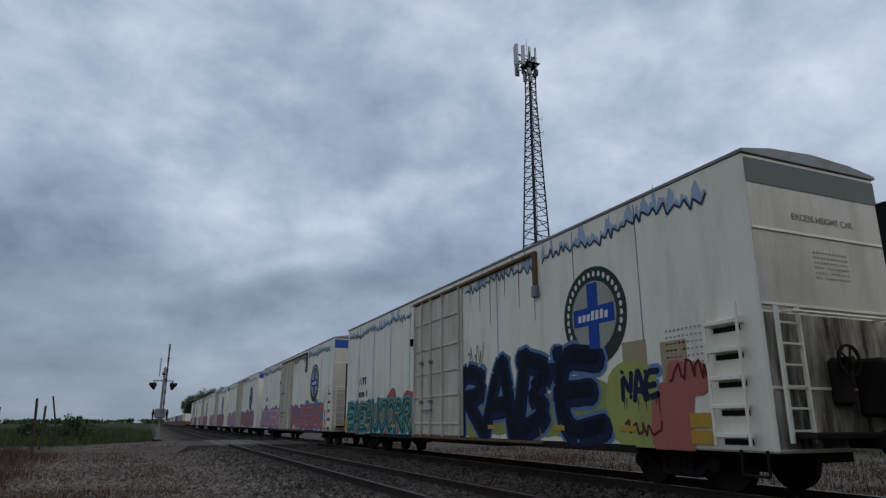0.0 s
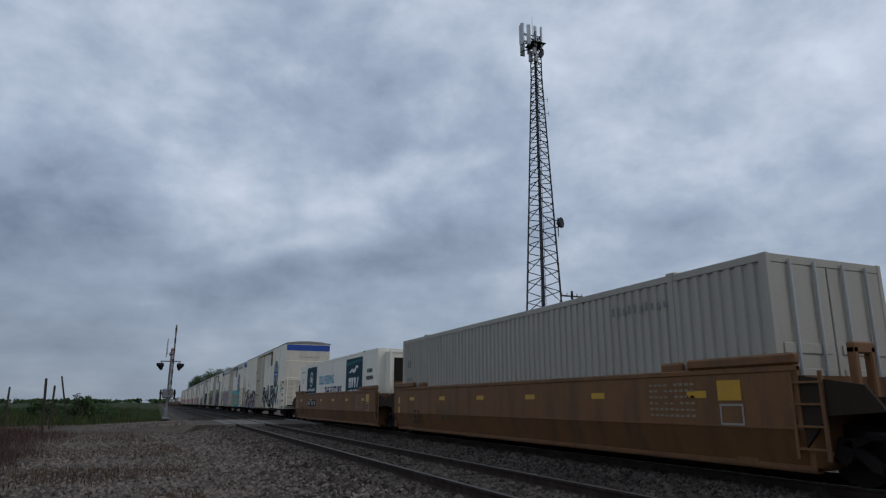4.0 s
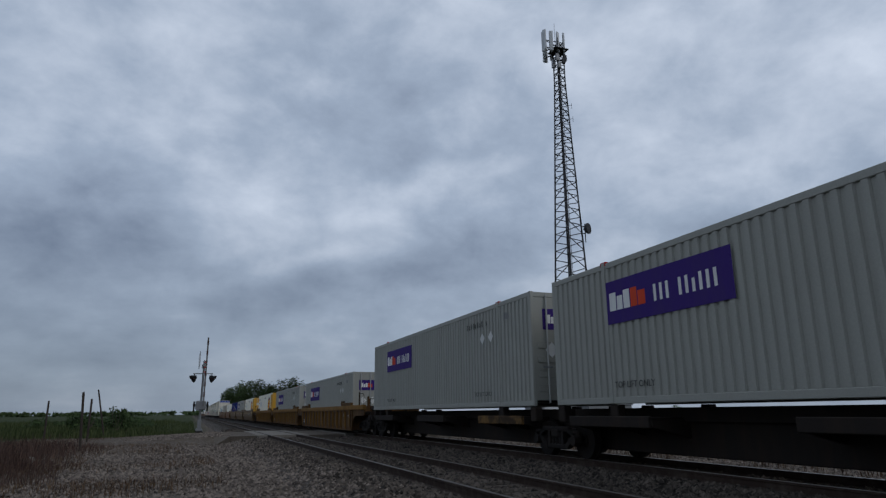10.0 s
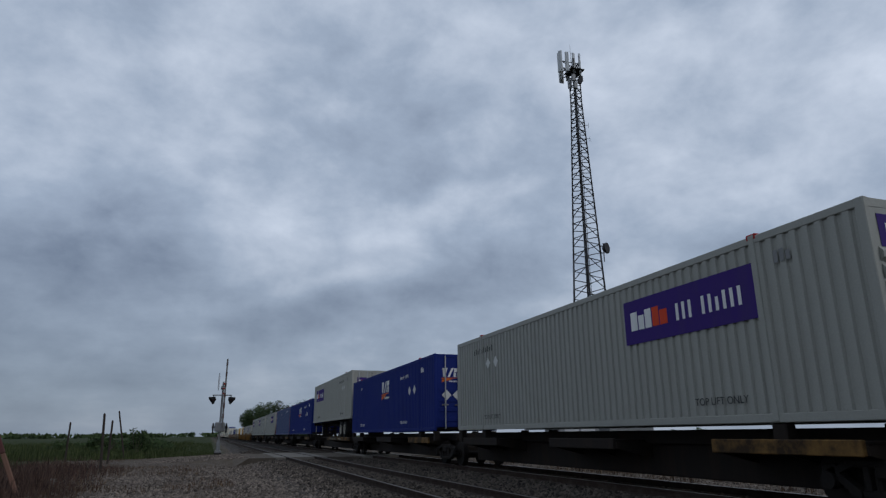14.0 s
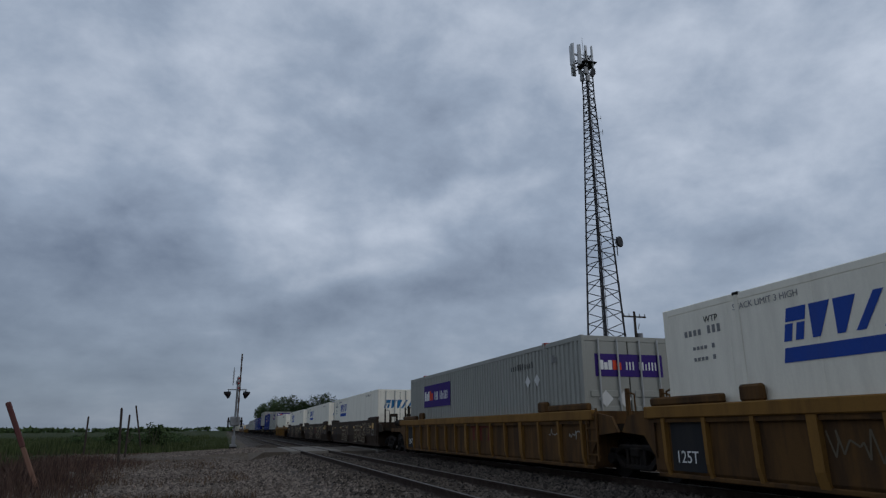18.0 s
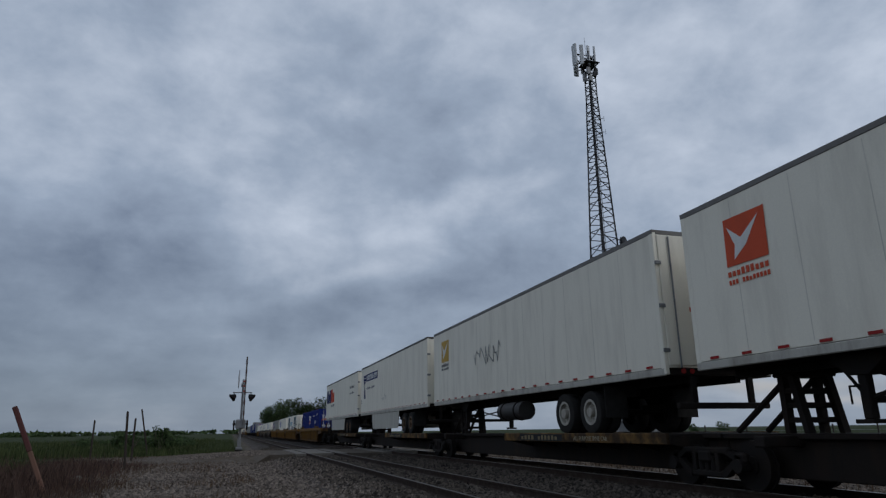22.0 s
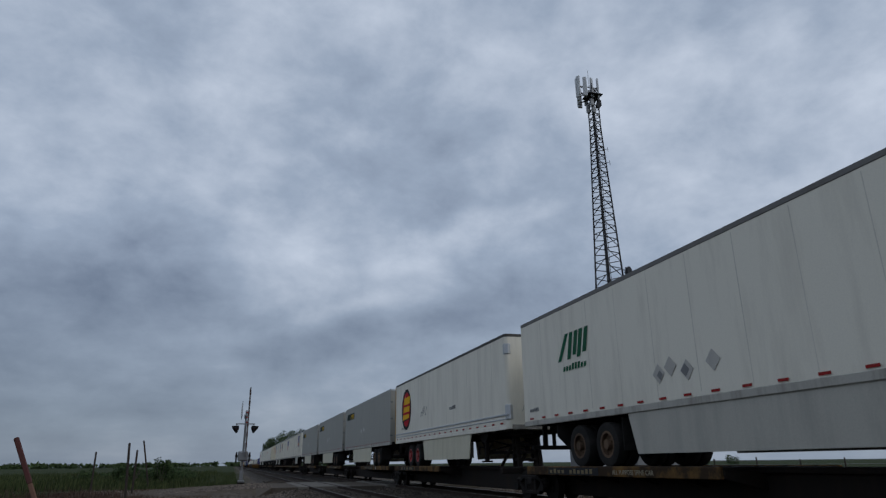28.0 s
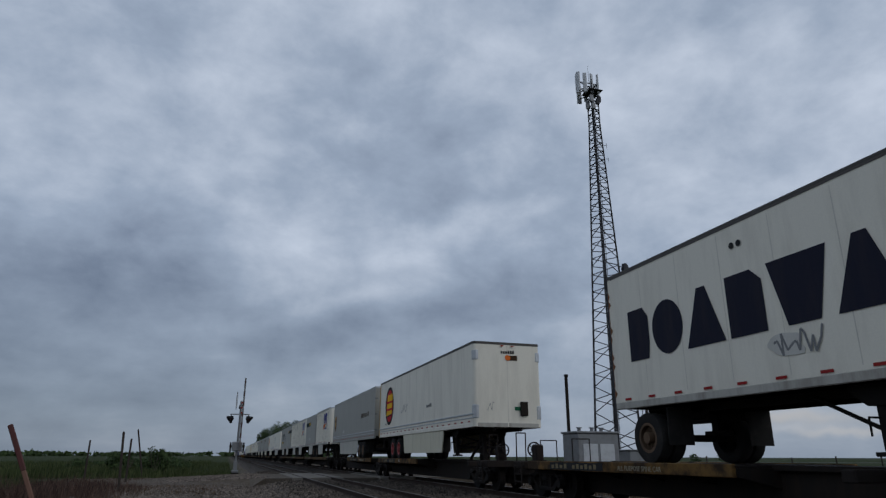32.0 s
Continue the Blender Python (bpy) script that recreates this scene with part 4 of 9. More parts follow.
def wild(face, u0, u1, z0, z1, n, first, second, edge, seed, zmin=0.62):
    """Interlocked pointed sweeps in two colours, each with a dark edge."""
    rnd = random.Random(seed)
    layer = 1
    for g in range(5):
        col = first if g in (1, 3) else second
        le, lf = [], []
        for i in range(n):
            u = u0 + (u1 - u0) * (i + rnd.uniform(0.1, 0.9)) / n
            low = g % 2 == 0
            z = z0 + (z1 - z0) * (rnd.uniform(0.05, 0.45) if low else rnd.uniform(0.25, 0.6))
            du, dz = rnd.choice((-1, 1, 1)) * rnd.uniform(0.25, 0.85), (z1 - z0) * rnd.choice((-0.45, -0.2, 0.3, 0.5 if not low else 0.2)) * rnd.uniform(0.5, 1.15)
            bd, wd = rnd.uniform(-0.20, 0.20), rnd.uniform(0.09, 0.21)
            le += blade(rnd, u - du * 0.06, z - dz * 0.06, du * 1.12, dz * 1.12, bd, wd + 0.11)
            lf += blade(rnd, u, z, du, dz, bd, wd)
        fit = lambda ps: clip_z(ps, zmin, z1 + 0.35, u0 - 0.3, u1 + 0.4)
        face.shape("graffiti_outline", fit(le), edge, layer, "spray-painted dark outline")
        face.shape("graffiti_fill", fit(lf), col, layer + 1, "pointed spray-painted sweeps")
        layer += 2


def spray(face, u0, u1, z0, z1, n, fill, edge, back=None, shine=None, seed=1, zmin=0.62, forms=None, fat=0.28, rim=0.13, inner=None):
    """Spray-painted bubble forms along a car side: a cloud behind, edges, fills and highlights."""
    rnd = random.Random(seed)
    w = (u1 - u0) / n
    zc, rz = (z0 + z1) / 2, (z1 - z0) / 2
    fit = lambda ps: clip_z(ps, zmin, z1 + 0.5, u0 - 0.25, u1 + 0.3)
    if back:
        face.shape("graffiti_cloud", fit([blob(rnd, u0 + w * (i + 0.5), zc + rnd.uniform(-0.1, 0.15), w * 0.72, rz * rnd.uniform(0.85, 1.2), 26, 0.1) for i in range(n)]), back, 0, "spray-painted background cloud")
    le, lf, lh, li = [], [], [], []

    def stroke(pts, wd, out):
        pts = rounded(pts)
        for (a, b), (c, d) in zip(pts, pts[1:]):
            l = math.hypot(c - a, d - b) or 1
            nx, nz = -(d - b) / l * wd / 2, (c - a) / l * wd / 2
            out.append([(a + nx, b + nz), (a - nx, b - nz), (c - nx, d - nz), (c + nx, d + nz)])
        for a, b in pts[::2] + pts[-1:]:
            out.append(oval(a, b, wd / 2, wd / 2, 9))

    for i in range(n):
        u = u0 + w * (i + 0.5)
        lean = rnd.uniform(-0.15, 0.25) * w
        node = lambda a, b: (u + (a - 0.5) * w * 0.86 + lean * (b - 0.5) + rnd.uniform(-0.06, 0.06) * w, z0 + (z1 - z0) * (0.1 + 0.82 * b) + rnd.uniform(-0.05, 0.05))
        shapes = (
            (((0, 0), (0, 1), (0.9, 0.9), (0.8, 0.55), (0.1, 0.5)), ((0.3, 0.5), (1, 0))),
            (((0, 0), (0.4, 1), (0.6, 1), (1, 0)), ((0.2, 0.35), (0.8, 0.4))),
            (((0, 0), (0, 1)), ((0, 1), (0.9, 0.8), (0.2, 0.5), (1, 0.25), (0, 0))),
            (((1, 0.9), (0, 1), (0, 0), (1, 0.1)), ((0, 0.5), (0.8, 0.5))),
            (((0, 1), (0.05, 0.1), (0.9, 0), (1, 1)),),
            (((0, 0), (0.1, 1), (0.8, 0.05), (1, 1)),),
            (((0.5, 0), (0, 0.3), (0.1, 0.9), (0.9, 1), (1, 0.3), (0.5, 0)),),
            (((0.1, 1), (0, 0.05), (1, 0)),),
            (((0.9, 1), (0.1, 0.9), (0.15, 0.55), (0.9, 0.45), (0.85, 0.05), (0, 0.0)),))
        form = shapes[forms[i % len(forms)]] if forms else rnd.choice(shapes[:7])
        wd = min(w * (0.34 if fat < 0.3 else 0.42), (z1 - z0) * fat)
        for line in form:
            pts = [node(a, b) for a, b in line]
            stroke(pts, wd + rim, le)
            stroke(pts, wd, lf)
            if inner:
                stroke([(a - wd * 0.08, b + wd * 0.1) for a, b in pts], wd * 0.55, li)
            stroke([(a + wd * 0.12, b + wd * 0.16) for a, b in pts], wd * 0.16, lh)
            for p in pts:
                if rnd.random() < 0.5:
                    le.append(blob(rnd, p[0], p[1], wd * 0.55, wd * 0.5, 12))
                    lf.append(blob(rnd, p[0], p[1], wd * 0.42, wd * 0.38, 12))
        if rnd.random() < 0.7:
            a, b = node(rnd.random(), rnd.random())
            lh.append(blob(rnd, a, b, wd * 0.2, wd * 0.28, 10))
        for _ in range(2):
            a = u + rnd.uniform(-0.5, 0.5) * w
            lf.append([(a, z0 + 0.1), (a + 0.03, z0 + 0.1), (a + 0.02, z0 - rnd.uniform(0.0, 0.3)), (a + 0.01, z0 - 0.1)])
    face.shape("graffiti_outline", fit(le), edge, 1, "spray-painted outline")
    # fills a little in front of one another
    face.shape("graffiti_fill", fit(lf), fill, 2, "spray-painted bubble forms")
    if inner:
        face.shape("graffiti_fill", fit(li), inner, 3, "lighter middle of the sprayed forms")
    if shine:
        face.shape("graffiti_highlight", fit(lh), shine, 4, "spray-painted highlights")


def scrawl(face, u0, u1, z0, z1, mat, seed, n=14, w=0.02, layer=1, label="marker-pen scrawl"):
    rnd = random.Random(seed)
    pts = [(u0 + (u1 - u0) * i / n + rnd.uniform(-1, 1) * (u1 - u0) / n * 0.8, rnd.uniform(z0, z1)) for i in range(n + 1)]
    polys = []
    for (a, b), (c, d) in zip(pts, pts[1:]):
        l = math.hypot(c - a, d - b) or 1
        nx, nz = -(d - b) / l * w / 2, (c - a) / l * w / 2
        polys.append([(a + nx, b + nz), (c + nx, d + nz), (c - nx, d - nz), (a - nx, b - nz)])
    return face.shape("scrawl", polys, mat, layer, label)


# colours of marks
PURPLE, ORANGE, SIGNRED = ink((0.045, 0.022, 0.16)), ink((0.72, 0.16, 0.03)), ink((0.62, 0.07, 0.03))
MARKBLUE, MARKORANGE = ink((0.035, 0.05, 0.27)), ink((0.68, 0.15, 0.03))
CROSSB, LOGOG, PALEB = ink((0.018, 0.07, 0.33)), ink((0.035, 0.055, 0.04)), ink((0.36, 0.45, 0.56))
DEEPBLUE, TEALT, DKTEAL = ink((0.025, 0.07, 0.33)), ink((0.05, 0.30, 0.45)), ink((0.016, 0.052, 0.070))
RLGREEN, BADGERED, BADGEYELLOW, SHIELDBROWN, SHIELDGOLD = ink((0.02, 0.12, 0.06)), ink((0.50, 0.02, 0.03)), ink((0.85, 0.46, 0.02)), ink((0.055, 0.03, 0.015)), ink((0.62, 0.30, 0.03))
ABDARK, ABYEL, WARED = ink((0.018, 0.032, 0.030)), ink((0.66, 0.40, 0.02)), ink((0.60, 0.10, 0.05))
STRIPEN, STRIPEM = ink((0.012, 0.020, 0.055)), ink((0.04, 0.10, 0.24))
STRIPEB, STRIPEG = ink((0.035, 0.085, 0.34)), ink((0.16, 0.17, 0.155))
PLACARD = ink((0.62, 0.62, 0.60))


def sign_mark(face, u0, u1, z0, z1, mono=False):
    h, w = z1 - z0, u1 - u0
    face.shape("sign_panel", [rect(u0, u1, z0, z1)], PURPLE, 0, "dark purple company sign")
    a, b = z0 + 0.30 * h, z0 + 0.72 * h
    face.shape("mark_white", [rect(u0 + 0.06 * w, u0 + 0.12 * w, a, b), rect(u0 + 0.13 * w, u0 + 0.18 * w, a, b - 0.1 * h), rect(u0 + 0.19 * w, u0 + 0.245 * w, a, b)], WHITEP, 1, "white mark blocks")
    face.shape("mark_orange", [rect(u0 + 0.255 * w, u0 + 0.31 * w, a, b), rect(u0 + 0.318 * w, u0 + 0.38 * w, a, b - 0.1 * h)], SIGNRED, 1, "orange-red mark blocks")
    face.shape("mark_bars", bars(u0 + 0.45 * w, u0 + 0.93 * w, a, b - 0.06 * h, 10, 4, 0, 0.42), WHITEP, 1, "thin white bars of lettering")


def wedge_mark(face, u, z, w, h, main, seed=2):
    face.shape("mark_main", mark_shapes(u, u + w, z, z + h, 3, 7, 0.10 * h, 0.1), main, 0, "large company mark")
    face.shape("mark_stripe", [[(u + 0.02 * w, z - 0.28 * h), (u + w, z - 0.10 * h), (u + w * 0.9, z - 0.06 * h), (u + 0.02 * w, z - 0.12 * h)],
                               [(u + 0.02 * w, z - 0.62 * h), (u + 0.62 * w, z - 0.24 * h), (u + 0.45 * w, z - 0.22 * h), (u + 0.02 * w, z - 0.34 * h)]], MARKORANGE, 0, "orange wedge stripes")
    face.shape("mark_small", bars(u + 0.42 * w, u + 1.05 * w, z - 0.58 * h, z - 0.40 * h, 7, seed), main, 0, "small bars of lettering")


def e_mark(face, u, z, ru, rz):
    rnd = random.Random(3)
    rim = [(u + ru * (1 + 0.02 * rnd.uniform(-1, 1)) * math.cos(2 * math.pi * i / 40), z + rz * (1 + 0.02 * rnd.uniform(-1, 1)) * math.sin(2 * math.pi * i / 40)) for i in range(40)]
    face.shape("badge_rim", [rim], BLACKP, 0, "black oval badge")
    face.shape("badge_field", [oval(u + 0.03 * ru, z, ru * 0.80, rz * 0.83, 36)], BADGERED, 1, "red badge field")
    face.shape("badge_sheen", [[(u - 0.52 * ru, z + 0.30 * rz), (u - 0.40 * ru, z + 0.52 * rz), (u - 0.10 * ru, z + 0.70 * rz), (u - 0.30 * ru, z + 0.42 * rz)]], ink((0.62, 0.22, 0.20)), 2, "pale sheen on the red field")
    P = lambda a, c: (u + a * ru + 0.16 * c * ru, z + c * rz)
    face.shape("slab_shadow", [[P(-0.74, -0.60), P(0.62, -0.52), P(0.72, 0.50), P(-0.56, 0.50)]], BLACKP, 3, "black shadow of the slab")
    face.shape("yellow_slab", [[P(-0.62, -0.52), P(0.70, -0.44), P(0.78, 0.60), P(-0.46, 0.56)]], BADGEYELLOW, 4, "slanted yellow slab")
    for c in (-0.20, 0.18):
        face.shape("slab_notch", [[P(-0.62, c - 0.055), P(0.80, c - 0.045), P(0.80, c + 0.065), P(-0.60, c + 0.055)]], BADGERED, 5, "red gap between the bars")


def placards(face, spots, r=0.17, mat=None):
    for u, z in spots:
        face.shape("placard", [diamond(u, z, r)], mat or PLACARD, 0, "white diamond placard")


# ---- running gear ----
def truck_meshes():
    f = M()
    for sx in (-1, 1):
        x0, x1 = sx * 0.94, sx * 1.07
        f.box(x0, x1, -0.62, 0.62, 0.60, 0.72, 0.03)
        f.box(x0, x1, -0.42, 0.42, 0.20, 0.32, 0.03)
        for sy in (-1, 1):
            f.prism([(sy * 0.42, 0.20), (sy * 0.55, 0.24), (sy * 0.92, 0.56), (sy * 0.62, 0.66), (sy * 0.50, 0.62), (sy * 0.72, 0.52), (sy * 0.42, 0.30)], "x", x0, x1)
            f.box(x0, x1, sy * 0.74, sy * 1.02, 0.46, 0.64, 0.04)
            f.box(x0, x1, sy * 0.26, sy * 0.36, 0.30, 0.62, 0.01)
            f.tube((x0, sy * 0.875, 0.42), (x1 + sx * 0.06, sy * 0.875, 0.42), 0.12, 12)
        for sy in (-0.16, 0, 0.16):
            f.tube((sx * 1.0, sy, 0.30), (sx * 1.0, sy, 0.56), 0.065, 8)
    f.box(-1.1, 1.1, -0.17, 0.17, 0.46, 0.66, 0.03)
    w = M()
    w.tube((-0.065, 0, 0), (0.065, 0, 0), 0.42, 24)
    w.tube((0.065, 0, 0), (0.10, 0, 0), 0.45, 24)
    w.tube((-0.10, 0, 0), (0.1, 0, 0), 0.16, 14)
    a = M().tube((-0.9, 0, 0), (0.9, 0, 0), 0.085, 10)
    out = f.mesh("truck"), w.mesh("wheel", True), a.mesh("axle")
    for me in out:
        me.materials.append(STEEL)
    return out


TRUCK, WHEEL, AXLE = truck_meshes()


def truck(parent, y):
    t = part("truck", TRUCK, None, parent, "grimy black three-piece truck")
    t.location = (0, y, 0)
    for sy in (-0.875, 0.875):
        part("axle", AXLE, None, t).location = (0, sy, 0.42)
        for sx in (-0.74, 0.74):
            o = part("wheel", WHEEL, None, t)
            o.location = (sx, sy, 0.42)
            if sx > 0:
                o.rotation_euler = (0, 0, math.pi)
    return t


def coupler(parent, y, sgn):
    mb = M().box(-0.11, 0.11, y, y + sgn * 0.55, 0.72, 0.92, 0.03).box(-0.2, 0.2, y + sgn * 0.5, y + sgn * 0.85, 0.68, 0.98, 0.06)
    part("coupler", mb, STEEL, parent, "cast knuckle coupler")
    part("air_hose", M().pipe([(0.35, y + sgn * 0.2, 0.7), (0.38, y + sgn * 0.45, 0.42), (0.3, y + sgn * 0.75, 0.36), (0.2, y + sgn * 0.95, 0.55)], 0.03, 6), BLACKP, parent, "black rubber air hose")


def ladder(parent, x, y0, y1, z0, z1, n, mat, proud=0.09, label="", single=True):
    mb = M()
    if not single:
        for i in range(n):
            z = z0 + (z1 - z0) * (i + 0.5) / n
            mb.box(x - proud - 0.025, x - proud - 0.005, y0, y1, z - 0.015, z + 0.015)
    for y in (y0, y1):
        mb.box(x - proud - 0.03, x - proud + 0.01, y - 0.025, y + 0.025, z0, z1, 0.005)
        for z in (z0 + 0.1, z1 - 0.1):
            mb.box(x - proud, x, y - 0.02, y + 0.02, z - 0.02, z + 0.02)
    lad = part("ladder", mb, mat, parent, label or "side ladder")
    for i in range(n if single else 0):
        z = z0 + (z1 - z0) * (i + 0.5) / n
        part("rung", M().box(x - proud - 0.025, x - proud - 0.005, y0, y1, z - 0.015, z + 0.015), mat, lad)
    return lad


def brake_wheel(parent, x, y, z, r=0.28):
    mb = M().ring((x, y, z), "y", r - 0.035, r, 22, 0.02).tube((x, y - 0.06, z), (x, y + 0.12, z), 0.06, 10)
    for i in range(5):
        a = 2 * math.pi * i / 5
        mb.tube((x, y, z), (x + (r - 0.02) * math.cos(a), y, z + (r - 0.02) * math.sin(a)), 0.014, 5)
    return part("brake_wheel", mb, STEEL, parent, "spoked hand-brake wheel")


def railing(parent, pts, mat, r=0.02, label="bent pipe railing"):
    return part("railing", M().pipe(pts, r, 6), mat, parent, label)

# ---- refrigerated box cars ----
REEF_L, REEF_W = 22.1, 1.53


def reefer(s, stripe, graffiti, zigzag, seed, dirty=0.0):
    c = thing("refrigerator_car", "tall white refrigerator box car covered in graffiti", "railway car", "refrigerator cars")
    L, W, Z0, Z1 = REEF_L, REEF_W, 0.66, 5.12
    rnd = random.Random(seed)
    part("body", M().box(-W, W, -L, 0, Z0, Z1 - 0.02, 0.03), WHITE, c, "white insulated body, streaked with rust")
    roof = [(-W - 0.02, Z1 - 0.03), (-W - 0.02, Z1 + 0.02), (-W * 0.6, Z1 + 0.12), (0, Z1 + 0.17), (W * 0.6, Z1 + 0.12), (W + 0.02, Z1 + 0.02), (W + 0.02, Z1 - 0.03)]
    part("roof", M().prism(roof, "y", -L - 0.04, 0.04), GREYROOF, c, "low arched grey steel roof")
    part("side_sill", M().box(-W - 0.012, -W + 0.1, -L + 2.9, -3.6, 0.56, 0.70, 0.01), STEEL, c)
    part("underframe", M().box(-0.4, 0.4, -L + 0.3, -0.3, 0.5, 0.85).box(-1.2, 1.2, -13.6, -8.4, 0.5, 0.7), STEEL, c)
    for u in (1.9, 3.9, 5.9, 7.9, 14.2, 17.6, 19.6):
        part("panel_seam", M().box(-W - 0.006, -W, -u - 0.012, -u + 0.012, Z0 + 0.05, Z1 - 0.1), GREYROOF, c)
    # plug door with its track, bars and hinges
    d0, d1 = 8.45, 12.15
    door = part("plug_door", M().box(-W - 0.05, -W, -d1, -d0, 0.72, 4.82, 0.015), CREAMDOOR, c, "off-white plug door with rust runs")
    for z in (1.05, 1.85, 2.55, 3.3, 4.15):
        part("door_rail", M().box(-W - 0.085, -W - 0.05, -d1 + 0.1, -d0 - 0.08, z - 0.03, z + 0.03, 0.008), CREAMDOOR, door)
    for u in (d0 + 0.12, d0 + 0.75, d0 + 1.5, d0 + 2.4, d1 - 0.12):
        part("lock_rod", M().tube((-W - 0.10, -u, 0.68), (-W - 0.10, -u, 4.86), 0.028, 6), CREAMDOOR, door, "vertical locking rod")
    for u in (d0 + 0.75, d0 + 1.5):
        for z in (1.7, 2.9):
            part("keeper", M().box(-W - 0.14, -W - 0.05, -u - 0.09, -u + 0.09, z - 0.05, z + 0.05, 0.01), GALV, door)
    part("door_lever", M().box(-W - 0.15, -W - 0.1, -d0 - 1.7, -d0 - 0.9, 1.42, 1.47, 0.01), GALV, door)
    part("door_track", M().box(-W - 0.10, -W, -16.2, -d0 + 0.1, 4.86, 4.94, 0.01), RUSTY, c, "rusty upper door track")
    part("lower_track", M().box(-W - 0.08, -W, -16.2, -d0 + 0.1, 0.62, 0.68, 0.01), RUSTY, c)
    part("door_stop", M().box(-W - 0.09, -W, -16.2, -16.08, 4.0, 4.9, 0.01), RUSTY, c)
    part("stop_bracket", M().box(-W - 0.12, -W, -16.25, -16.05, 3.85, 4.12, 0.02), GALV, c)
    part("hasp", M().box(-W - 0.10, -W, -d0 + 0.18, -d0 + 0.3, 3.55, 3.8, 0.02), STEEL, c)
    # ladders, steps, ends
    lad = part("ladder", M().box(-W - 0.15, -W - 0.11, -21.17, -21.12, 0.74, 2.82, 0.01).box(-W - 0.15, -W - 0.11, -21.80, -21.75, 0.74, 2.82, 0.01).box(-W - 0.13, -W, -21.17, -21.13, 2.5, 2.6).box(-W - 0.13, -W, -21.79, -21.75, 2.5, 2.6), WHITE, c, "white side ladder by the trailing end")
    for k in range(5):
        part("tread", M().box(-W - 0.16, -W - 0.01, -21.75, -21.17, 0.86 + k * 0.41, 0.93 + k * 0.41, 0.01), WHITE, lad)
        # a dark plate on the wall stands in for the shade by each tread
        part("tread_back", M().box(-W - 0.010, -W, -21.72, -21.20, 0.76 + k * 0.41, 0.84 + k * 0.41), STEEL, lad, "dark plate drawing the shade behind the tread")
    for u in (0.35, 21.75):
        part("sill_step", M().pipe([(-W - 0.03, -u + 0.25, 0.7), (-W - 0.03, -u + 0.25, 0.35), (-W - 0.03, -u - 0.2, 0.35), (-W - 0.03, -u - 0.2, 0.7)], 0.022, 6), STEEL, c)
    for u in (0.32, 20.8):
        part("sticker", M().box(-W - 0.048, -W - 0.042, -u - 0.22, -u + 0.22, 1.0, 1.22), YSTICK, c, "yellow reflective sheet")
        part("notice", M().box(-W - 0.048, -W - 0.042, -u - 0.22, -u + 0.22, 0.75, 0.96), YSTICK, c)
    f = Face(c, "side", -W)
    for u in (3.0, 6.2, 10.2, 13.6, 16.6, 18.8):
        f.shape("reflector", [rect(u, u + 0.42, 0.92, 1.02)], YSTICK, 4, "yellow reflective strip")
    e = Face(c, "end", -L - 0.012)
    e.shape("end_stripe", [rect(-W + 0.03, W - 0.03, 4.62, 5.02)], stripe, 0, "painted band under the roof")
    e.words("EXCESS HEIGHT CAR", -0.62, 4.12, 0.15, GREYP, label="stencilled warning lettering")
    e.shape("stencil", [r for k in range(6) for r in bars(-0.25, 0.55, 3.62 - k * 0.08, 3.645 - k * 0.08, 11, seed + k, 0, 0.5)], ink((0.36, 0.34, 0.30)), 0, "small stencilled lines")
    for z in (1.55, 2.75, 3.9):
        part("end_rib", M().box(-W + 0.04, W - 0.04, -L - 0.03, -L, z - 0.02, z + 0.02), WHITE, c)
    ladder_end = M()
    for x in (-1.36, -0.92):
        ladder_end.box(x - 0.025, x + 0.025, -L - 0.14, -L - 0.09, 0.8, 2.7)
    lad_e = part("end_ladder", ladder_end, WHITE, c)
    for i in range(6):
        part("rung", M().box(-1.36, -0.92, -L - 0.13, -L - 0.10, 0.95 + i * 0.3, 0.98 + i * 0.3), WHITE, lad_e)
    railing(c, [(-1.2, -L - 0.02, 2.62), (-1.2, -L - 0.22, 2.62), (0.9, -L - 0.22, 2.62), (0.9, -L - 0.02, 2.62)], WHITE, 0.025)
    brake_wheel(c, -0.15, -L - 0.25, 1.95, 0.24)
    part("brake_housing", M().box(-0.35, 0.05, -L - 0.16, -L, 1.3, 2.0, 0.06), SPINE, c, "sooty brake housing")
    part("generator_box", M().box(0.25, 1.25, -L - 0.45, -L, 1.15, 2.0, 0.05), SPINE, c, "dark cooling machinery box")
    part("louvre_panel", M().box(0.3, 1.2, -L - 0.47, -L - 0.45, 1.25, 1.9), STEEL, c)
    part("end_platform", M().box(-1.3, 1.3, -L - 0.45, -L, 0.86, 0.94, 0.01), SPINE, c)
    # leading end carries the cooling unit in its frame
    part("cooling_unit", M().box(-0.95, 0.95, 0.0, 0.62, 2.1, 4.6, 0.06), SPINE, c, "dark cooling unit on the leading end")
    part("unit_grille", M().box(-0.8, 0.8, 0.62, 0.66, 2.3, 4.4), STEEL, c)
    for x in (-1.3, 1.3):
        part("guard_frame", M().pipe([(x, 0.05, 0.9), (x, 0.75, 0.9), (x, 0.75, 3.6), (x, 0.05, 3.6)], 0.04, 6).pipe([(x, 0.75, 1.8), (x, 0.05, 1.8)], 0.03, 6).pipe([(x, 0.75, 2.7), (x, 0.05, 2.7)], 0.03, 6).box(x - 0.07, x + 0.07, 0.68, 0.82, 0.86, 3.72, 0.015), STEEL, c, "black pipe guard frame with a heavy post")
    coupler(c, 0.0, 1)
    coupler(c, -L, -1)
    truck(c, -2.5)
    truck(c, -L + 2.45)
    # the round badge
    u, z = 18.2, 3.13
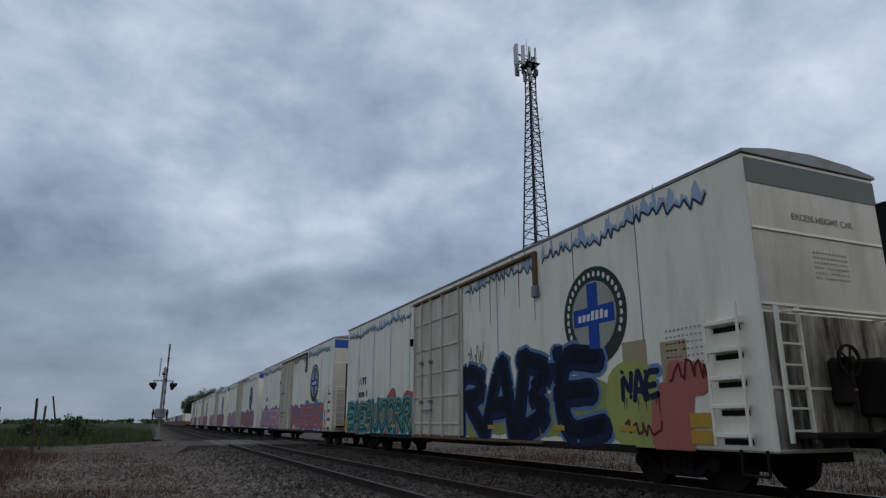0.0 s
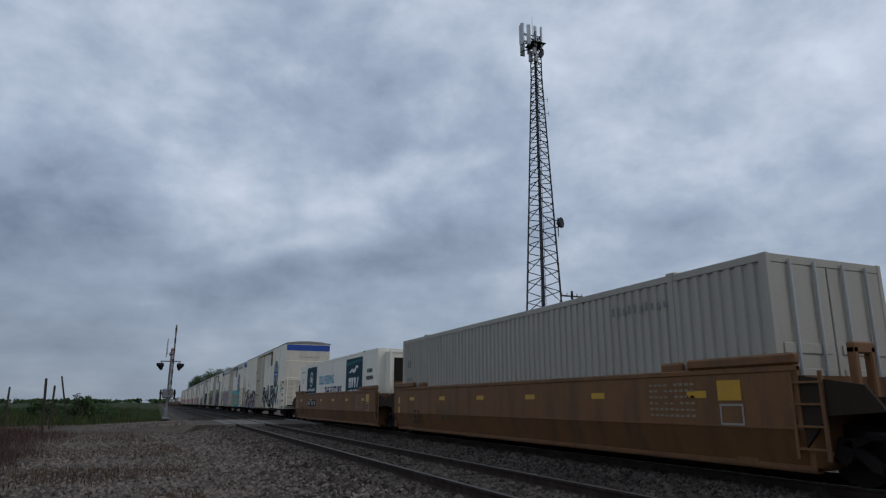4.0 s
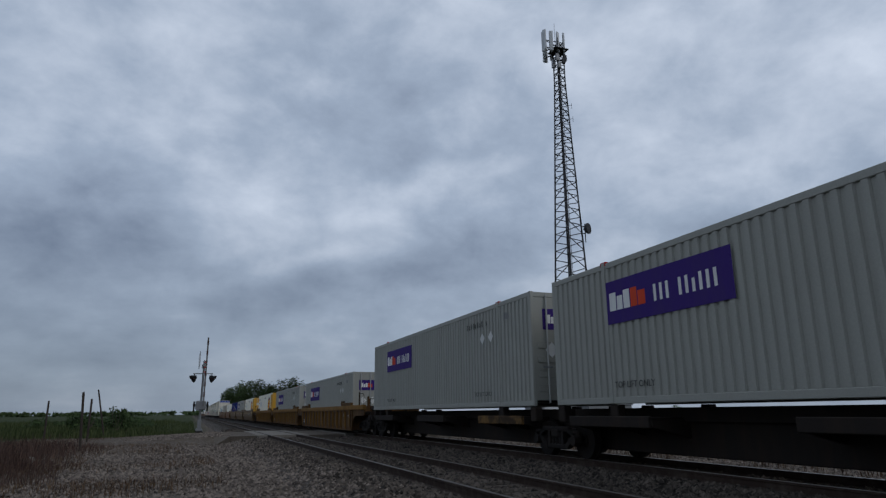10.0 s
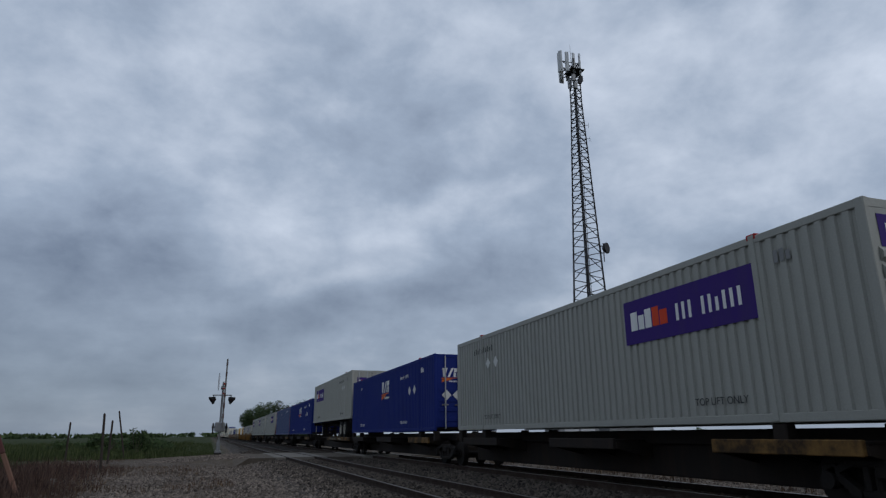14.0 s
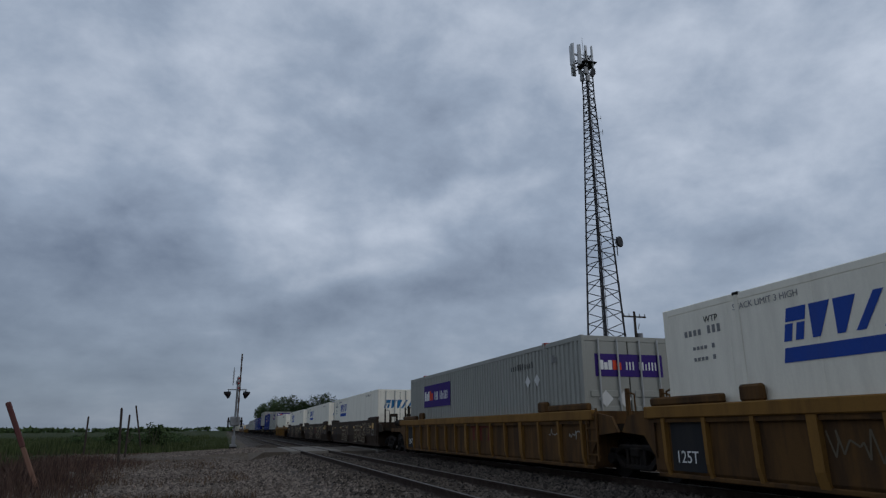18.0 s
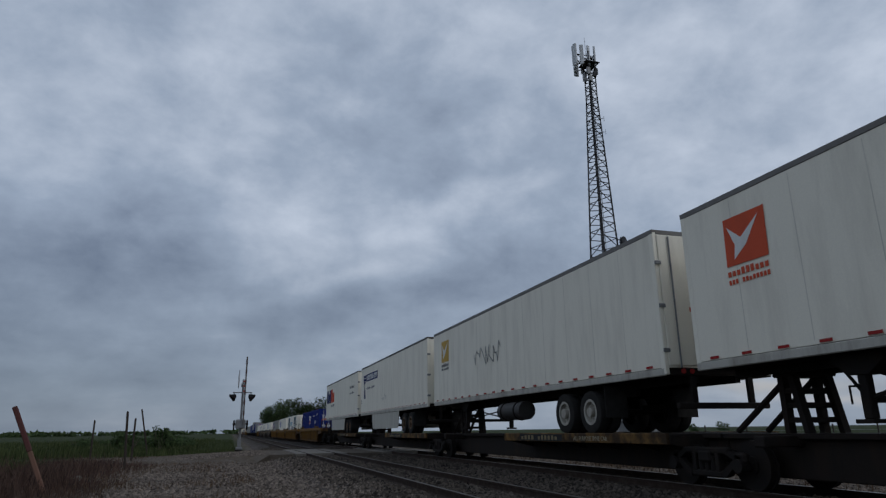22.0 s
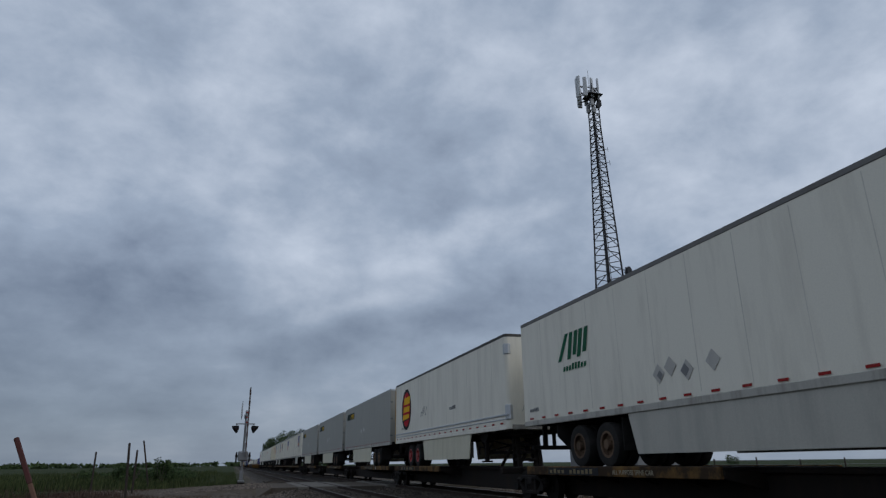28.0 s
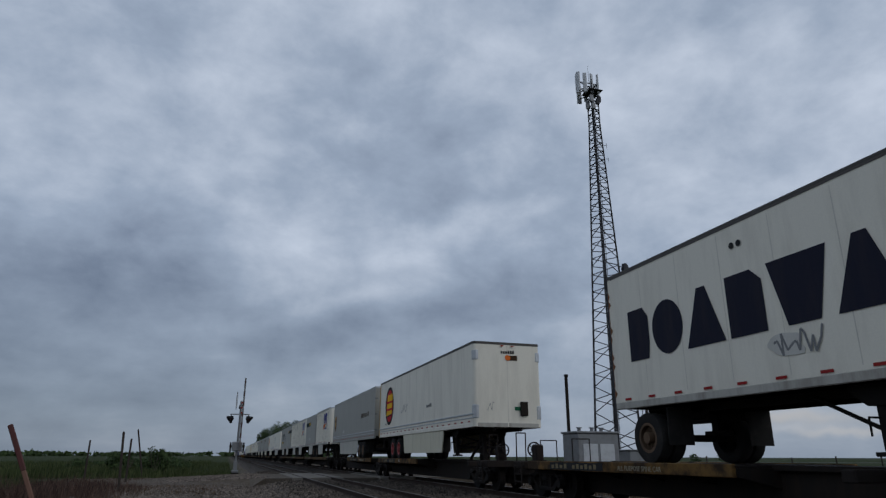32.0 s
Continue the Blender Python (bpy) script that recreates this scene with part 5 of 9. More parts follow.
    f.shape("badge_rim", [oval(u, z, 1.02, 0.99, 36)], LOGOG, 0, "dark green round badge rim")
    f.shape("badge_field", [oval(u, z, 0.72, 0.70, 32)], ink((0.36, 0.37, 0.30)), 1, "pale badge field")
    f.shape("badge_cross", [rect(u - 0.17, u + 0.17, z - 0.66, z + 0.66), rect(u - 0.66, u - 0.17, z - 0.18, z + 0.18), rect(u + 0.17, u + 0.66, z - 0.18, z + 0.18)], CROSSB, 2, "blue cross on the badge")
    f.shape("badge_letters", bars(u - 0.5, u + 0.5, z - 0.09, z + 0.09, 7, 3, 0.02), WHITEP, 3, "white bars across the cross")
    tick = []
    for k in range(22):
        a = radians(-25 + k * 230 / 21)
        cu, cz = u + 0.865 * math.cos(a), z + 0.84 * math.sin(a)
        tick.append(oval(cu, cz, 0.045, 0.062, 6))
    f.shape("badge_ring_marks", tick, WHITEP, 1, "ring of small white marks")
    f.shape("data_stencil", [r for k in range(6) for r in bars(20.15, 21.0, 2.55 - k * 0.11, 2.585 - k * 0.11, 9, seed + k, 0, 0.5)], ink((0.38, 0.36, 0.32)), 0, "small stencilled data lines")
    f.shape("car_number", mark_shapes(2.0, 3.0, 2.58, 2.88, 4, 3, 0, 0.2) + bars(2.0, 3.2, 2.08, 2.36, 6, 5, 0, 0.7), BLACKP, 0, "bars of the reporting mark")
    # rust runs under the track
    f.shape("rust_run", [[(x, 4.84), (x + 0.05, 4.84), (x + 0.03, 4.84 - l), (x + 0.015, 4.84 - l)] for x, l in ((12.6, 0.5), (13.2, 0.9), (13.8, 1.3), (14.6, 0.7), (15.3, 1.1), (16.0, 1.5))], ink((0.30, 0.17, 0.08)), 0, "thin rust streaks")
    if zigzag:
        for k, (a, b) in enumerate(((0.3, 8.2), (12.3, 16.0), (16.4, 21.4))):
            r = random.Random(seed * 7 + k)
            x, line = a, []
            while x < b:
                line.append((x, 4.66 + 0.06 * math.sin(x * 2.3) + (0.10 if len(line) % 2 else -0.10) * r.uniform(0.2, 1.4)))
                x += r.uniform(0.05, 0.19)
            dark, light = [], []
            for (p, q), (c_, d_) in zip(line, line[1:]):
                l = math.hypot(c_ - p, d_ - q)
                nx, nz = -(d_ - q) / l * 0.022, (c_ - p) / l * 0.020
                dark.append([(p + nx, q + nz), (p - nx, q - nz), (c_ - nx, d_ - nz), (c_ + nx, d_ + nz)])
                h = r.uniform(0.04, 0.14) + (r.uniform(0.1, 0.3) if r.random() < 0.22 else 0)
                light.append([(p, q), (c_, d_), (c_ + 0.02, d_ + h * 0.6), ((p + c_) / 2, max(q, d_) + h), (p - 0.02, q + h * 0.5)])
            f.shape("zigzag_highlight", light, PALEB, 0, "pale blue spiky highlights")
            f.shape("zigzag_line", dark, ink((0.035, 0.06, 0.09)), 1, "spray-painted dark zigzag line")
    part("upper_end_sheet", M().box(-W + 0.03, W - 0.03, -L - 0.008, -L, 2.66, 5.0), ENDWHITE, c, "dull cream upper end sheet")
    part("end_sheet", M().box(-W + 0.05, W - 0.05, -L - 0.010, -L, 0.72, 2.62), SOOTEND if seed < 4 else ENDWHITE, c, "lower end sheet stained with soot and rust" if seed < 4 else "clean lower end sheet")
    graffiti(f)
    return rolling(c, s)


ENDWHITE = paint("dull_cream_end_paint", (0.58, 0.53, 0.44), 0.55, dirt=0.5, dirt_color=(0.28, 0.23, 0.16))
SOOTEND = paint("sooty_rusty_end_paint", (0.46, 0.41, 0.32), 0.7, dirt=0.97, dirt_color=(0.045, 0.034, 0.025), ramp=(0.36, 0.58))
GREYROOF = paint("grey_roof_steel", (0.22, 0.22, 0.21), 0.6, dirt=0.5, streak=False)
CREAMDOOR = paint("rust_run_door_paint", (0.60, 0.545, 0.43), 0.5, dirt=0.75, dirt_color=(0.30, 0.20, 0.11), ramp=(0.42, 0.75))
RUSTY = paint("rusty_track_steel", (0.17, 0.10, 0.055), 0.85, dirt=0.5, dirt_color=(0.06, 0.04, 0.03))
G = {k: ink(v) for k, v in dict(navy=(0.010, 0.017, 0.042), sky=(0.15, 0.25, 0.45), lime=(0.36, 0.38, 0.11), teal=(0.02, 0.24, 0.28), dteal=(0.02, 0.11, 0.14), coral=(0.42, 0.14, 0.105), pink=(0.55, 0.22, 0.27), orange=(0.62, 0.22, 0.03), green=(0.20, 0.30, 0.17),
                                 red=(0.42, 0.03, 0.03), violet=(0.56, 0.52, 0.58), lilac=(0.30, 0.24, 0.42), black=(0.02, 0.02, 0.022), grey=(0.27, 0.28, 0.29), tan=(0.40, 0.31, 0.18), aqua=(0.10, 0.45, 0.46), wine=(0.12, 0.02, 0.022), white=(0.66, 0.66, 0.64), mauve=(0.35, 0.26, 0.35), slate=(0.15, 0.20, 0.32)).items()}


def paint_a(f):
    spray(f, 0.4, 8.2, 0.7, 1.9, 9, G["dteal"], G["aqua"], G["coral"], G["lime"], 11)
    f.shape("graffiti_cloud", clip_z([blob(random.Random(40 + k), 12.3 + k * 1.5, 1.3, 0.8, 0.55, 24, 0.14) for k in range(5)], 0.66, 2.3), ink((0.30, 0.32, 0.10)), 0, "yellow-green spray-painted ground")
    spray(f, 11.9, 18.4, 0.60, 2.62, 4, G["navy"], ink((0.13, 0.21, 0.36)), None, None, 12, forms=(0, 1, 2, 3), fat=0.27, rim=0.15, inner=ink((0.007, 0.010, 0.020)))
    f.shape("tan_block", [rect(19.0, 19.65, 1.2, 2.5), rect(20.0, 20.6, 1.2, 2.4)], G["tan"], 0, "tan spray-painted blocks")
    f.shape("graffiti_cloud", [clip for clip in clip_z([blob(random.Random(5), 19.2, 1.35, 0.75, 0.75, 26, 0.1)], 0.66, 2.6)], G["lime"], 1, "lime green spray-painted ground")
    spray(f, 18.9, 19.9, 1.4, 2.0, 3, G["navy"], G["sky"], None, None, 13)
    scrawl(f, 19.0, 19.9, 0.8, 1.15, G["wine"], 14, 16, w=0.04, layer=4)
    f.shape("graffiti_cloud", [clip for clip in clip_z([blob(random.Random(6), 20.15, 1.0, 0.55, 0.5, 24, 0.12), blob(random.Random(7), 20.55, 1.75, 0.42, 0.32, 22, 0.12), blob(random.Random(8), 20.2, 1.4, 0.3, 0.4, 22, 0.12)], 0.64, 2.2, 19.5, 21.0)], G["coral"], 2, "coral red spray-painted haze")
    scrawl(f, 12.5, 13.4, 2.5, 3.2, BLACKP, 3)
    scrawl(f, 20.2, 21.0, 1.7, 2.1, G["wine"], 4, w=0.04, layer=4)


def paint_b(f):
    spray(f, 0.5, 8.3, 0.75, 2.6, 6, G["black"], G["white"], G["mauve"], G["pink"], 21)
    f.shape("graffiti_cloud", [blob(random.Random(k), 1.2 + k * 1.6, 2.55, 0.9, 0.4) for k in range(5)], G["green"], 3, "faded green spray paint")
    spray(f, 12.6, 18.8, 0.62, 2.45, 4, G["black"], ink((0.32, 0.37, 0.47)), ink((0.30, 0.27, 0.38)), None, 22, forms=(7, 5, 1, 6), fat=0.27, rim=0.12, inner=ink((0.035, 0.032, 0.045)))
    f.shape("graffiti_cloud", [blob(random.Random(20 + k), 13.4 + k * 1.35, 2.55, 0.75, 0.4) for k in range(5)], G["green"], 1, "faded green spray paint")
    spray(f, 19.0, 20.7, 0.70, 2.2, 2, ink((0.36, 0.30, 0.30)), ink((0.16, 0.10, 0.11)), ink((0.42, 0.34, 0.38)), G["tan"], 23, forms=(8, 3))
    scrawl(f, 20.2, 21.2, 3.0, 3.9, GREYP, 24)
    scrawl(f, 19.2, 20.0, 2.2, 2.4, BLACKP, 25)


def paint_c(f):
    f.shape("graffiti_cloud", [[(1.2, 2.1), (2.1, 2.55), (2.5, 2.3), (3.0, 2.1)], [(2.9, 2.1), (4.0, 2.75), (5.0, 2.1)], [(4.9, 2.1), (6.4, 2.6), (8.3, 2.1)]], ink((0.33, 0.37, 0.45)), 0, "faded blue peaks of spray paint")
    spray(f, 1.1, 8.2, 0.70, 2.45, 4, ink((0.24, 0.245, 0.25)), G["black"], ink((0.46, 0.22, 0.235)), None, 31, forms=(8, 3, 5, 2), fat=0.20, rim=0.085, inner=ink((0.36, 0.365, 0.37)))
    f.shape("tag_ground", [rect(0.08, 0.92, 1.28, 2.48)], G["black"], 1, "black-painted block")
    for k, (word, u) in enumerate((("DON'T BE", 0.17), ("A", 0.48), ("TOY!!", 0.30))):
        f.words(word, u, 2.24 - k * 0.22, 0.15, WHITEP, 3, "white painted words")
    scrawl(f, 0.15, 0.9, 1.35, 1.75, G["grey"], 38, w=0.04, layer=3)
    for k, (u, z, w) in enumerate(((0.32, 4.25, 0.26), (0.62, 4.12, 0.28), (0.93, 4.0, 0.26))):
        f.shape("tag_block", [[(u - w * 0.6, z + 0.22), (u + w * 0.5, z + 0.12), (u + w * 0.4, z - 0.26), (u - w * 0.4, z - 0.18)]], G["red"], 1, "red spray-painted block")
        f.shape("tag_face", [[(u - w * 0.35, z + 0.12), (u + w * 0.28, z + 0.05), (u + w * 0.2, z - 0.13), (u - w * 0.22, z - 0.08)]], G["white"], 2, "pale middle of the block")
    for k in range(3):
        scrawl(f, 0.22, 0.80, 3.62 - k * 0.24, 3.80 - k * 0.24, G["red"], 70 + k, 9, w=0.045, label="red spray-painted scrawl")
    f.shape("graffiti_cloud", [rect(11.6, 20.2, 0.72, 2.4)], G["aqua"], 0, "turquoise spray-painted ground")
    spray(f, 12.6, 18.4, 0.85, 2.1, 7, ink((0.40, 0.36, 0.27)), G["black"], None, None, 32, forms=(2, 1, 8, 4, 0, 6, 3), fat=0.20, rim=0.07)
    spray(f, 19.0, 20.6, 0.8, 2.5, 2, G["black"], G["white"], G["lilac"], G["white"], 33)
    scrawl(f, 19.7, 20.6, 3.6, 4.2, GREYP, 34)


def paint_d(f):
    f.shape("repaint_panel", [rect(1.0, 9.0, 2.72, 4.98)], ink((0.78, 0.715, 0.575)), 0, "patch of newer beige paint")
    f.shape("graffiti_splash", [blob(random.Random(60 + k), 0.7 + k * 0.95, 1.85 + 0.3 * math.sin(k * 2.2), 0.2, 0.17) for k in range(8)] + [blob(random.Random(70 + k), 0.9 + k * 1.5, 0.95, 0.3, 0.2) for k in range(5)], G["aqua"], 0, "turquoise spray-paint splashes")
    wild(f, 0.8, 8.6, 0.66, 2.35, 24, ink((0.085, 0.018, 0.018)), ink((0.50, 0.47, 0.54)), G["black"], 44)
    scrawl(f, 0.35, 0.95, 1.9, 2.2, G["dteal"], 45, 9, w=0.03)
    for u in (0.15, 3.3):
        f.shape("notice", [rect(u, u + 0.46, 1.16, 1.32)], YSTICK, 10, "yellow notice plate")
    f.shape("info_board", [rect(2.75, 3.2, 1.30, 1.42)], PLACARD, 10, "small white plate")
    spray(f, 12.0, 19.2, 0.8, 2.25, 5, G["black"], G["black"], None, G["white"], 42)
    f.shape("graffiti_splash", [blob(random.Random(80 + k), 11.6 + k * 0.9, 1.5 + 0.5 * math.sin(k * 2), 0.25, 0.2) for k in range(11)], G["aqua"], 0, "turquoise spray-paint splashes")


def paint_e(f):
    spray(f, 0.6, 8.2, 0.75, 2.0, 8, G["pink"], G["sky"], G["slate"], G["white"], 51)
    spray(f, 11.6, 20.6, 0.75, 2.0, 8, G["coral"], G["sky"], G["slate"], G["pink"], 52)


REEF_PITCH = 24.65
reefer(28.72, STRIPEG, paint_a, True, 1)
reefer(28.72 - REEF_PITCH, STRIPEN, paint_b, False, 2)
reefer(28.72 - 2 * REEF_PITCH, STRIPEM, paint_c, True, 3)
reefer(28.72 - 3 * REEF_PITCH, STRIPEB, paint_d, False, 4)
lead = reefer(28.72 + REEF_PITCH, STRIPEB, paint_e, True, 5)
keep = {"body", "roof", "plug_door", "badge_rim", "badge_field", "badge_cross", "graffiti_cloud", "graffiti_outline", "graffiti_fill", "door_track", "underframe", "cooling_unit", "end_stripe", "truck", "wheel", "zigzag_line", "side_sill", "lock_rod"}
for k in range(2, 6):
    o = copy_thing(lead, pose(0, 0, 0))
    for kid in o.children_recursive:
        if kid.name.split(".")[0] not in keep:
            bpy.data.objects.remove(kid)
    rolling(o, 28.72 + k * REEF_PITCH)

# ---- containers ----
BOX_L, BOX_W, BOX_H = 15.85, 1.30, 2.95


def corrugated(y0, y1, z0, z1, x, depth, pitch, out):
    """A pressed panel with upright flutes between y0 and y1. out: -1 or 1, the way its flutes stand out."""
    mb = M()
    n = max(2, round(abs(y1 - y0) / pitch))
    p = (y1 - y0) / n
    pts = []
    for i in range(n):
        a = y0 + i * p
        pts += [(a, 0), (a + p * 0.45, 0), (a + p * 0.55, depth), (a + p * 0.90, depth)]
    pts.append((y1, 0))
    vs = [(x - out * d, y, z) for z in (z0, z1) for y, d in pts]
    k = len(pts)
    mb.add(vs, [(i, i + 1, k + i + 1, k + i) for i in range(k - 1)])
    return mb


BOXES = {}


def container(s, mat, lift, seed=0, smooth=False, ends="doors", label="", yellow=False, warp=0.0):
    """A 53-foot box. Its template is built once for each look, then copied."""
    key = (mat.name, smooth, ends, yellow)
    W, H, L = BOX_W, BOX_H, BOX_L
    if key not in BOXES:
        c = thing("shipping_container", label, "container")
        BOXES[key] = c
        z0, z1 = 0.14, H - 0.13
        inner = M().box(-W + 0.06, W - 0.06, -L + 0.08, -0.08, 0.06, H - 0.05)
        part("lining", inner, SPINE, c)
        for sx in (-1, 1):
            if smooth:
                sp = part("side_wall", M().box(sx * (W - 0.03), sx * W, -L + 0.1, -0.1, z0, z1), mat, c)
                for y in (-2.0, -L + 2.0):
                    part("lift_post", M().box(sx * (W - 0.02), sx * (W + 0.014), y - 0.05, y + 0.05, 0.02, H + 0.01, 0.008), mat, c)
                    part("lift_fitting", M().box(sx * (W - 0.16), sx * (W + 0.018), y - 0.07, y + 0.07, H - 0.045, H + 0.014, 0.01), STEEL, c, "dark lifting casting")
                for i in range(1, 9):
                    y = -L * i / 9
                    part("panel_seam", M().box(sx * W, sx * (W + 0.004), y - 0.012, y + 0.012, z0, z1), mat, sp)
            else:
                spans = ((-0.12, -2.15, 0.225), (-2.25, -L + 2.05, 0.225), (-L + 1.95, -L + 0.12, 0.225))
                for a, b, p in spans:
                    m2 = YELLOW if yellow and b < -L + 1 else mat
                    part("side_panel", corrugated(a, b, z0, z1, sx * (W - 0.004), 0.018 if mat is BLUE else 0.036, p, sx), m2, c, "yellow panel by the end" if m2 is YELLOW else "")
                for y in (-2.2, -L + 2.0):
                    part("lift_post", M().box(sx * (W - 0.05), sx * (W + 0.016), y - 0.06, y + 0.06, 0.02, H + 0.015, 0.01), mat, c)
                    part("lift_fitting", M().box(sx * (W - 0.16), sx * (W + 0.006), y - 0.10, y + 0.10, H - 0.06, H + 0.035, 0.01), RED if seed % 2 else mat, c)
            part("top_rail", M().box(sx * (W - 0.06), sx * W, -L, 0, z1, H, 0.012), mat, c)
            part("bottom_rail", M().box(sx * (W - 0.06), sx * W, -L, 0, 0.0, z0, 0.012), mat, c)
            for y in (-0.07, -L + 0.07):
                m2 = YELLOW if yellow else mat
                part("corner_post", M().box(sx * (W - 0.1), sx * (W + 0.003), y - 0.075, y + 0.075, 0, H + 0.004, 0.015), m2, c)
        part("roof", M().box(-W + 0.03, W - 0.03, -L + 0.03, -0.03, H - 0.05, H - 0.01), mat, c)
        fw = M().box(-W + 0.08, W - 0.08, -0.06, -0.02, 0.1, H - 0.08)
        for z in (0.3, 0.6, 0.9, 1.2, 1.5):
            fw.box(-W + 0.15, W - 0.15, -0.02, 0.012, z, z + 0.14, 0.01)
        part("front_wall", fw, mat, c)
        em = YELLOW if yellow else mat
        part("door_header", M().box(-W + 0.08, W - 0.08, -L + 0.004, -L + 0.06, H - 0.135, H - 0.012), em, c)
        if ends == "doors":
            for sx in (-1, 1):
                d = part("door", M().box(sx * 0.015, sx * (W - 0.09), -L + 0.01, -L + 0.055, 0.14, H - 0.14, 0.01), em, c, "container door leaf")
                for z in (0.35, 0.72, 1.09, 1.46):
                    part("door_rib", M().box(sx * 0.12, sx * (W - 0.18), -L - 0.012, -L + 0.01, z, z + 0.16, 0.012), em, d)
                for x in (0.32, 0.85):
                    part("lock_rod", M().tube((sx * x, -L - 0.035, 0.08), (sx * x, -L - 0.035, H - 0.08), 0.026, 6), PALEROD, d, "pale galvanised locking rod")
                    part("lock_handle", M().box(sx * x - 0.16, sx * x + 0.12, -L - 0.06, -L - 0.035, 0.95, 1.0, 0.01), GALV, d)
        elif ends == "ribs":
            part("end_wall", M().box(-W + 0.1, W - 0.1, -L + 0.01, -L + 0.055, 0.1, H - 0.1), em, c)
            part("stained_sheet", M().box(-W + 0.14, W - 0.14, -L + 0.004, -L + 0.01, 0.14, 1.05), STAINEND, c, "rust-stained lower end sheet")
            for k in range(5):
                part("end_rib", M().prism([(-L + 0.01, 1.08 + k * 0.24), (-L - 0.045, 1.13 + k * 0.24), (-L - 0.045, 1.22 + k * 0.24), (-L + 0.01, 1.29 + k * 0.24)], "x", -W + 0.14, W - 0.14), em, c, "pressed end rib")
            part("end_rib", M().prism([(-L + 0.01, 0.40), (-L - 0.04, 0.44), (-L - 0.04, 0.52), (-L + 0.01, 0.57)], "x", -W + 0.14, W - 0.14), STAINEND, c, "rust-stained end rib")
            part("end_hatch", M().box(0.78, 1.06, -L - 0.012, -L + 0.01, 0.70, 1.02, 0.02), STAINEND, c)
        else:
            part("end_wall", M().box(-W + 0.1, W - 0.1, -L + 0.01, -L + 0.05, 0.1, H - 0.1), em, c)
            u = part("cooling_unit", M().box(-0.98, 0.98, -L - 0.36, -L + 0.01, 0.75, H - 0.12, 0.05), em, c, "white nose-mounted cooling unit")
            part("unit_grille", M().box(-0.72, 0.5, -L - 0.375, -L - 0.36, 1.25, H - 0.4, 0.01), SPINE, u, "black radiator grille")
            for x in (-0.9, 0.86):
                part("guard_post", M().box(x - 0.04, x + 0.04, -L - 0.5, -L - 0.4, 0.3, H - 0.05, 0.01), em, u)
            part("guard_bar", M().box(-0.94, 0.9, -L - 0.48, -L - 0.42, H - 0.12, H - 0.06, 0.01), em, u)
            part("control_box", M().box(0.55, 0.92, -L - 0.42, -L - 0.36, 1.0, 1.6, 0.02), GALV, u)
        ob = c
    else:
        ob = copy_thing(BOXES[key], pose(0, 0, 0))
        for kid in [k for k in ob.children if k.get("mark")]:
            bpy.data.objects.remove(kid)
    tagged(ob, label)
    rolling(ob, s, lift)
    return ob


DKSERIAL = ink((0.07, 0.07, 0.07))
PENDING = []     # marks are added once all plain boxes are copied


def add_marks(fn, *args):
    PENDING.append((fn, args))


def sign_box(s, lift, mat=None, ends="doors", mark_u=2.15, seed=3):
    c = container(s, mat or SIGNGREY, lift, 1, ends=ends, label="pale grey corrugated container with a dark purple sign")

    def marks():
        f = Face(c, "side", -BOX_W)
        sign_mark(f, mark_u, mark_u + 3.65, 1.62, 2.52)
        su = 11.6 if mark_u < 8 else 1.6
        f.shape("serial", bars(su, su + 1.6, 2.38, 2.56, 10, seed, 0, 0.38), DKSERIAL, 0, "dark bars of the serial number")
        placards(f, ((su + 1.15, 2.02), (su + 1.75, 2.02)))
        f.shape("post_mark", bars(14.25, 14.6, 2.4, 2.6, 3, 2), GREYP, 0)
        if lift > 0.9:
            for u in (2.35, 12.1):
                f.words("TOP LIFT ONLY", u, 0.32, 0.18, DKSERIAL, label="stencilled lifting notice")
        e = Face(c, "end", -BOX_L + 0.008)
        e2 = Face(c, "end", -BOX_L - 0.014)
        if ends == "ribs":
            sign_mark(e, -1.1, 1.1, 2.25, 2.72)
            placards(Face(c, "end", -BOX_L - 0.026), ((-0.85, 1.75), (-0.25, 1.75)), 0.2)
        else:
            sign_mark(e, -0.95, 0.98, 1.95, 2.5)
            placards(e2, ((-0.72, 1.42), (-0.2, 1.42)), 0.2)
    add_marks(marks)
    return c


def wedge_box(s, lift):
    c = container(s, BLUE, lift, 1, label="deep blue corrugated container with white and orange marks")

    def marks():
        f = Face(c, "side", -BOX_W)
        wedge_mark(f, 7.3, 1.90, 1.5, 0.54, WHITEP)
        f.shape("serial", bars(10.9, 12.3, 2.3, 2.46, 8, 5, 0, 0.4), WHITEP, 0, "white bars of the serial number")
        placards(f, ((12.4, 1.72), (13.15, 1.72)), 0.2)
        f.shape("post_mark", bars(14.1, 14.5, 2.35, 2.55, 3, 2), WHITEP, 0)
        if lift > 0.9:
            for u in (2.35, 10.9):
                f.words("TOP LIFT ONLY", u, 0.34, 0.17, WHITEP, label="white lifting notice")
        f.words("WP", 2.35, 2.35, 0.2, WHITEP, label="white stencilled letters")
        e = Face(c, "end", -BOX_L + 0.008)
        e2 = Face(c, "end", -BOX_L - 0.014)
        for x in (-1.0, 0.25):
            wedge_mark(e, x, 2.05, 0.75, 0.34, WHITEP)
            placards(e2, ((x + 0.2, 1.35), (x + 0.65, 1.35)), 0.2)
    add_marks(marks)
    return c


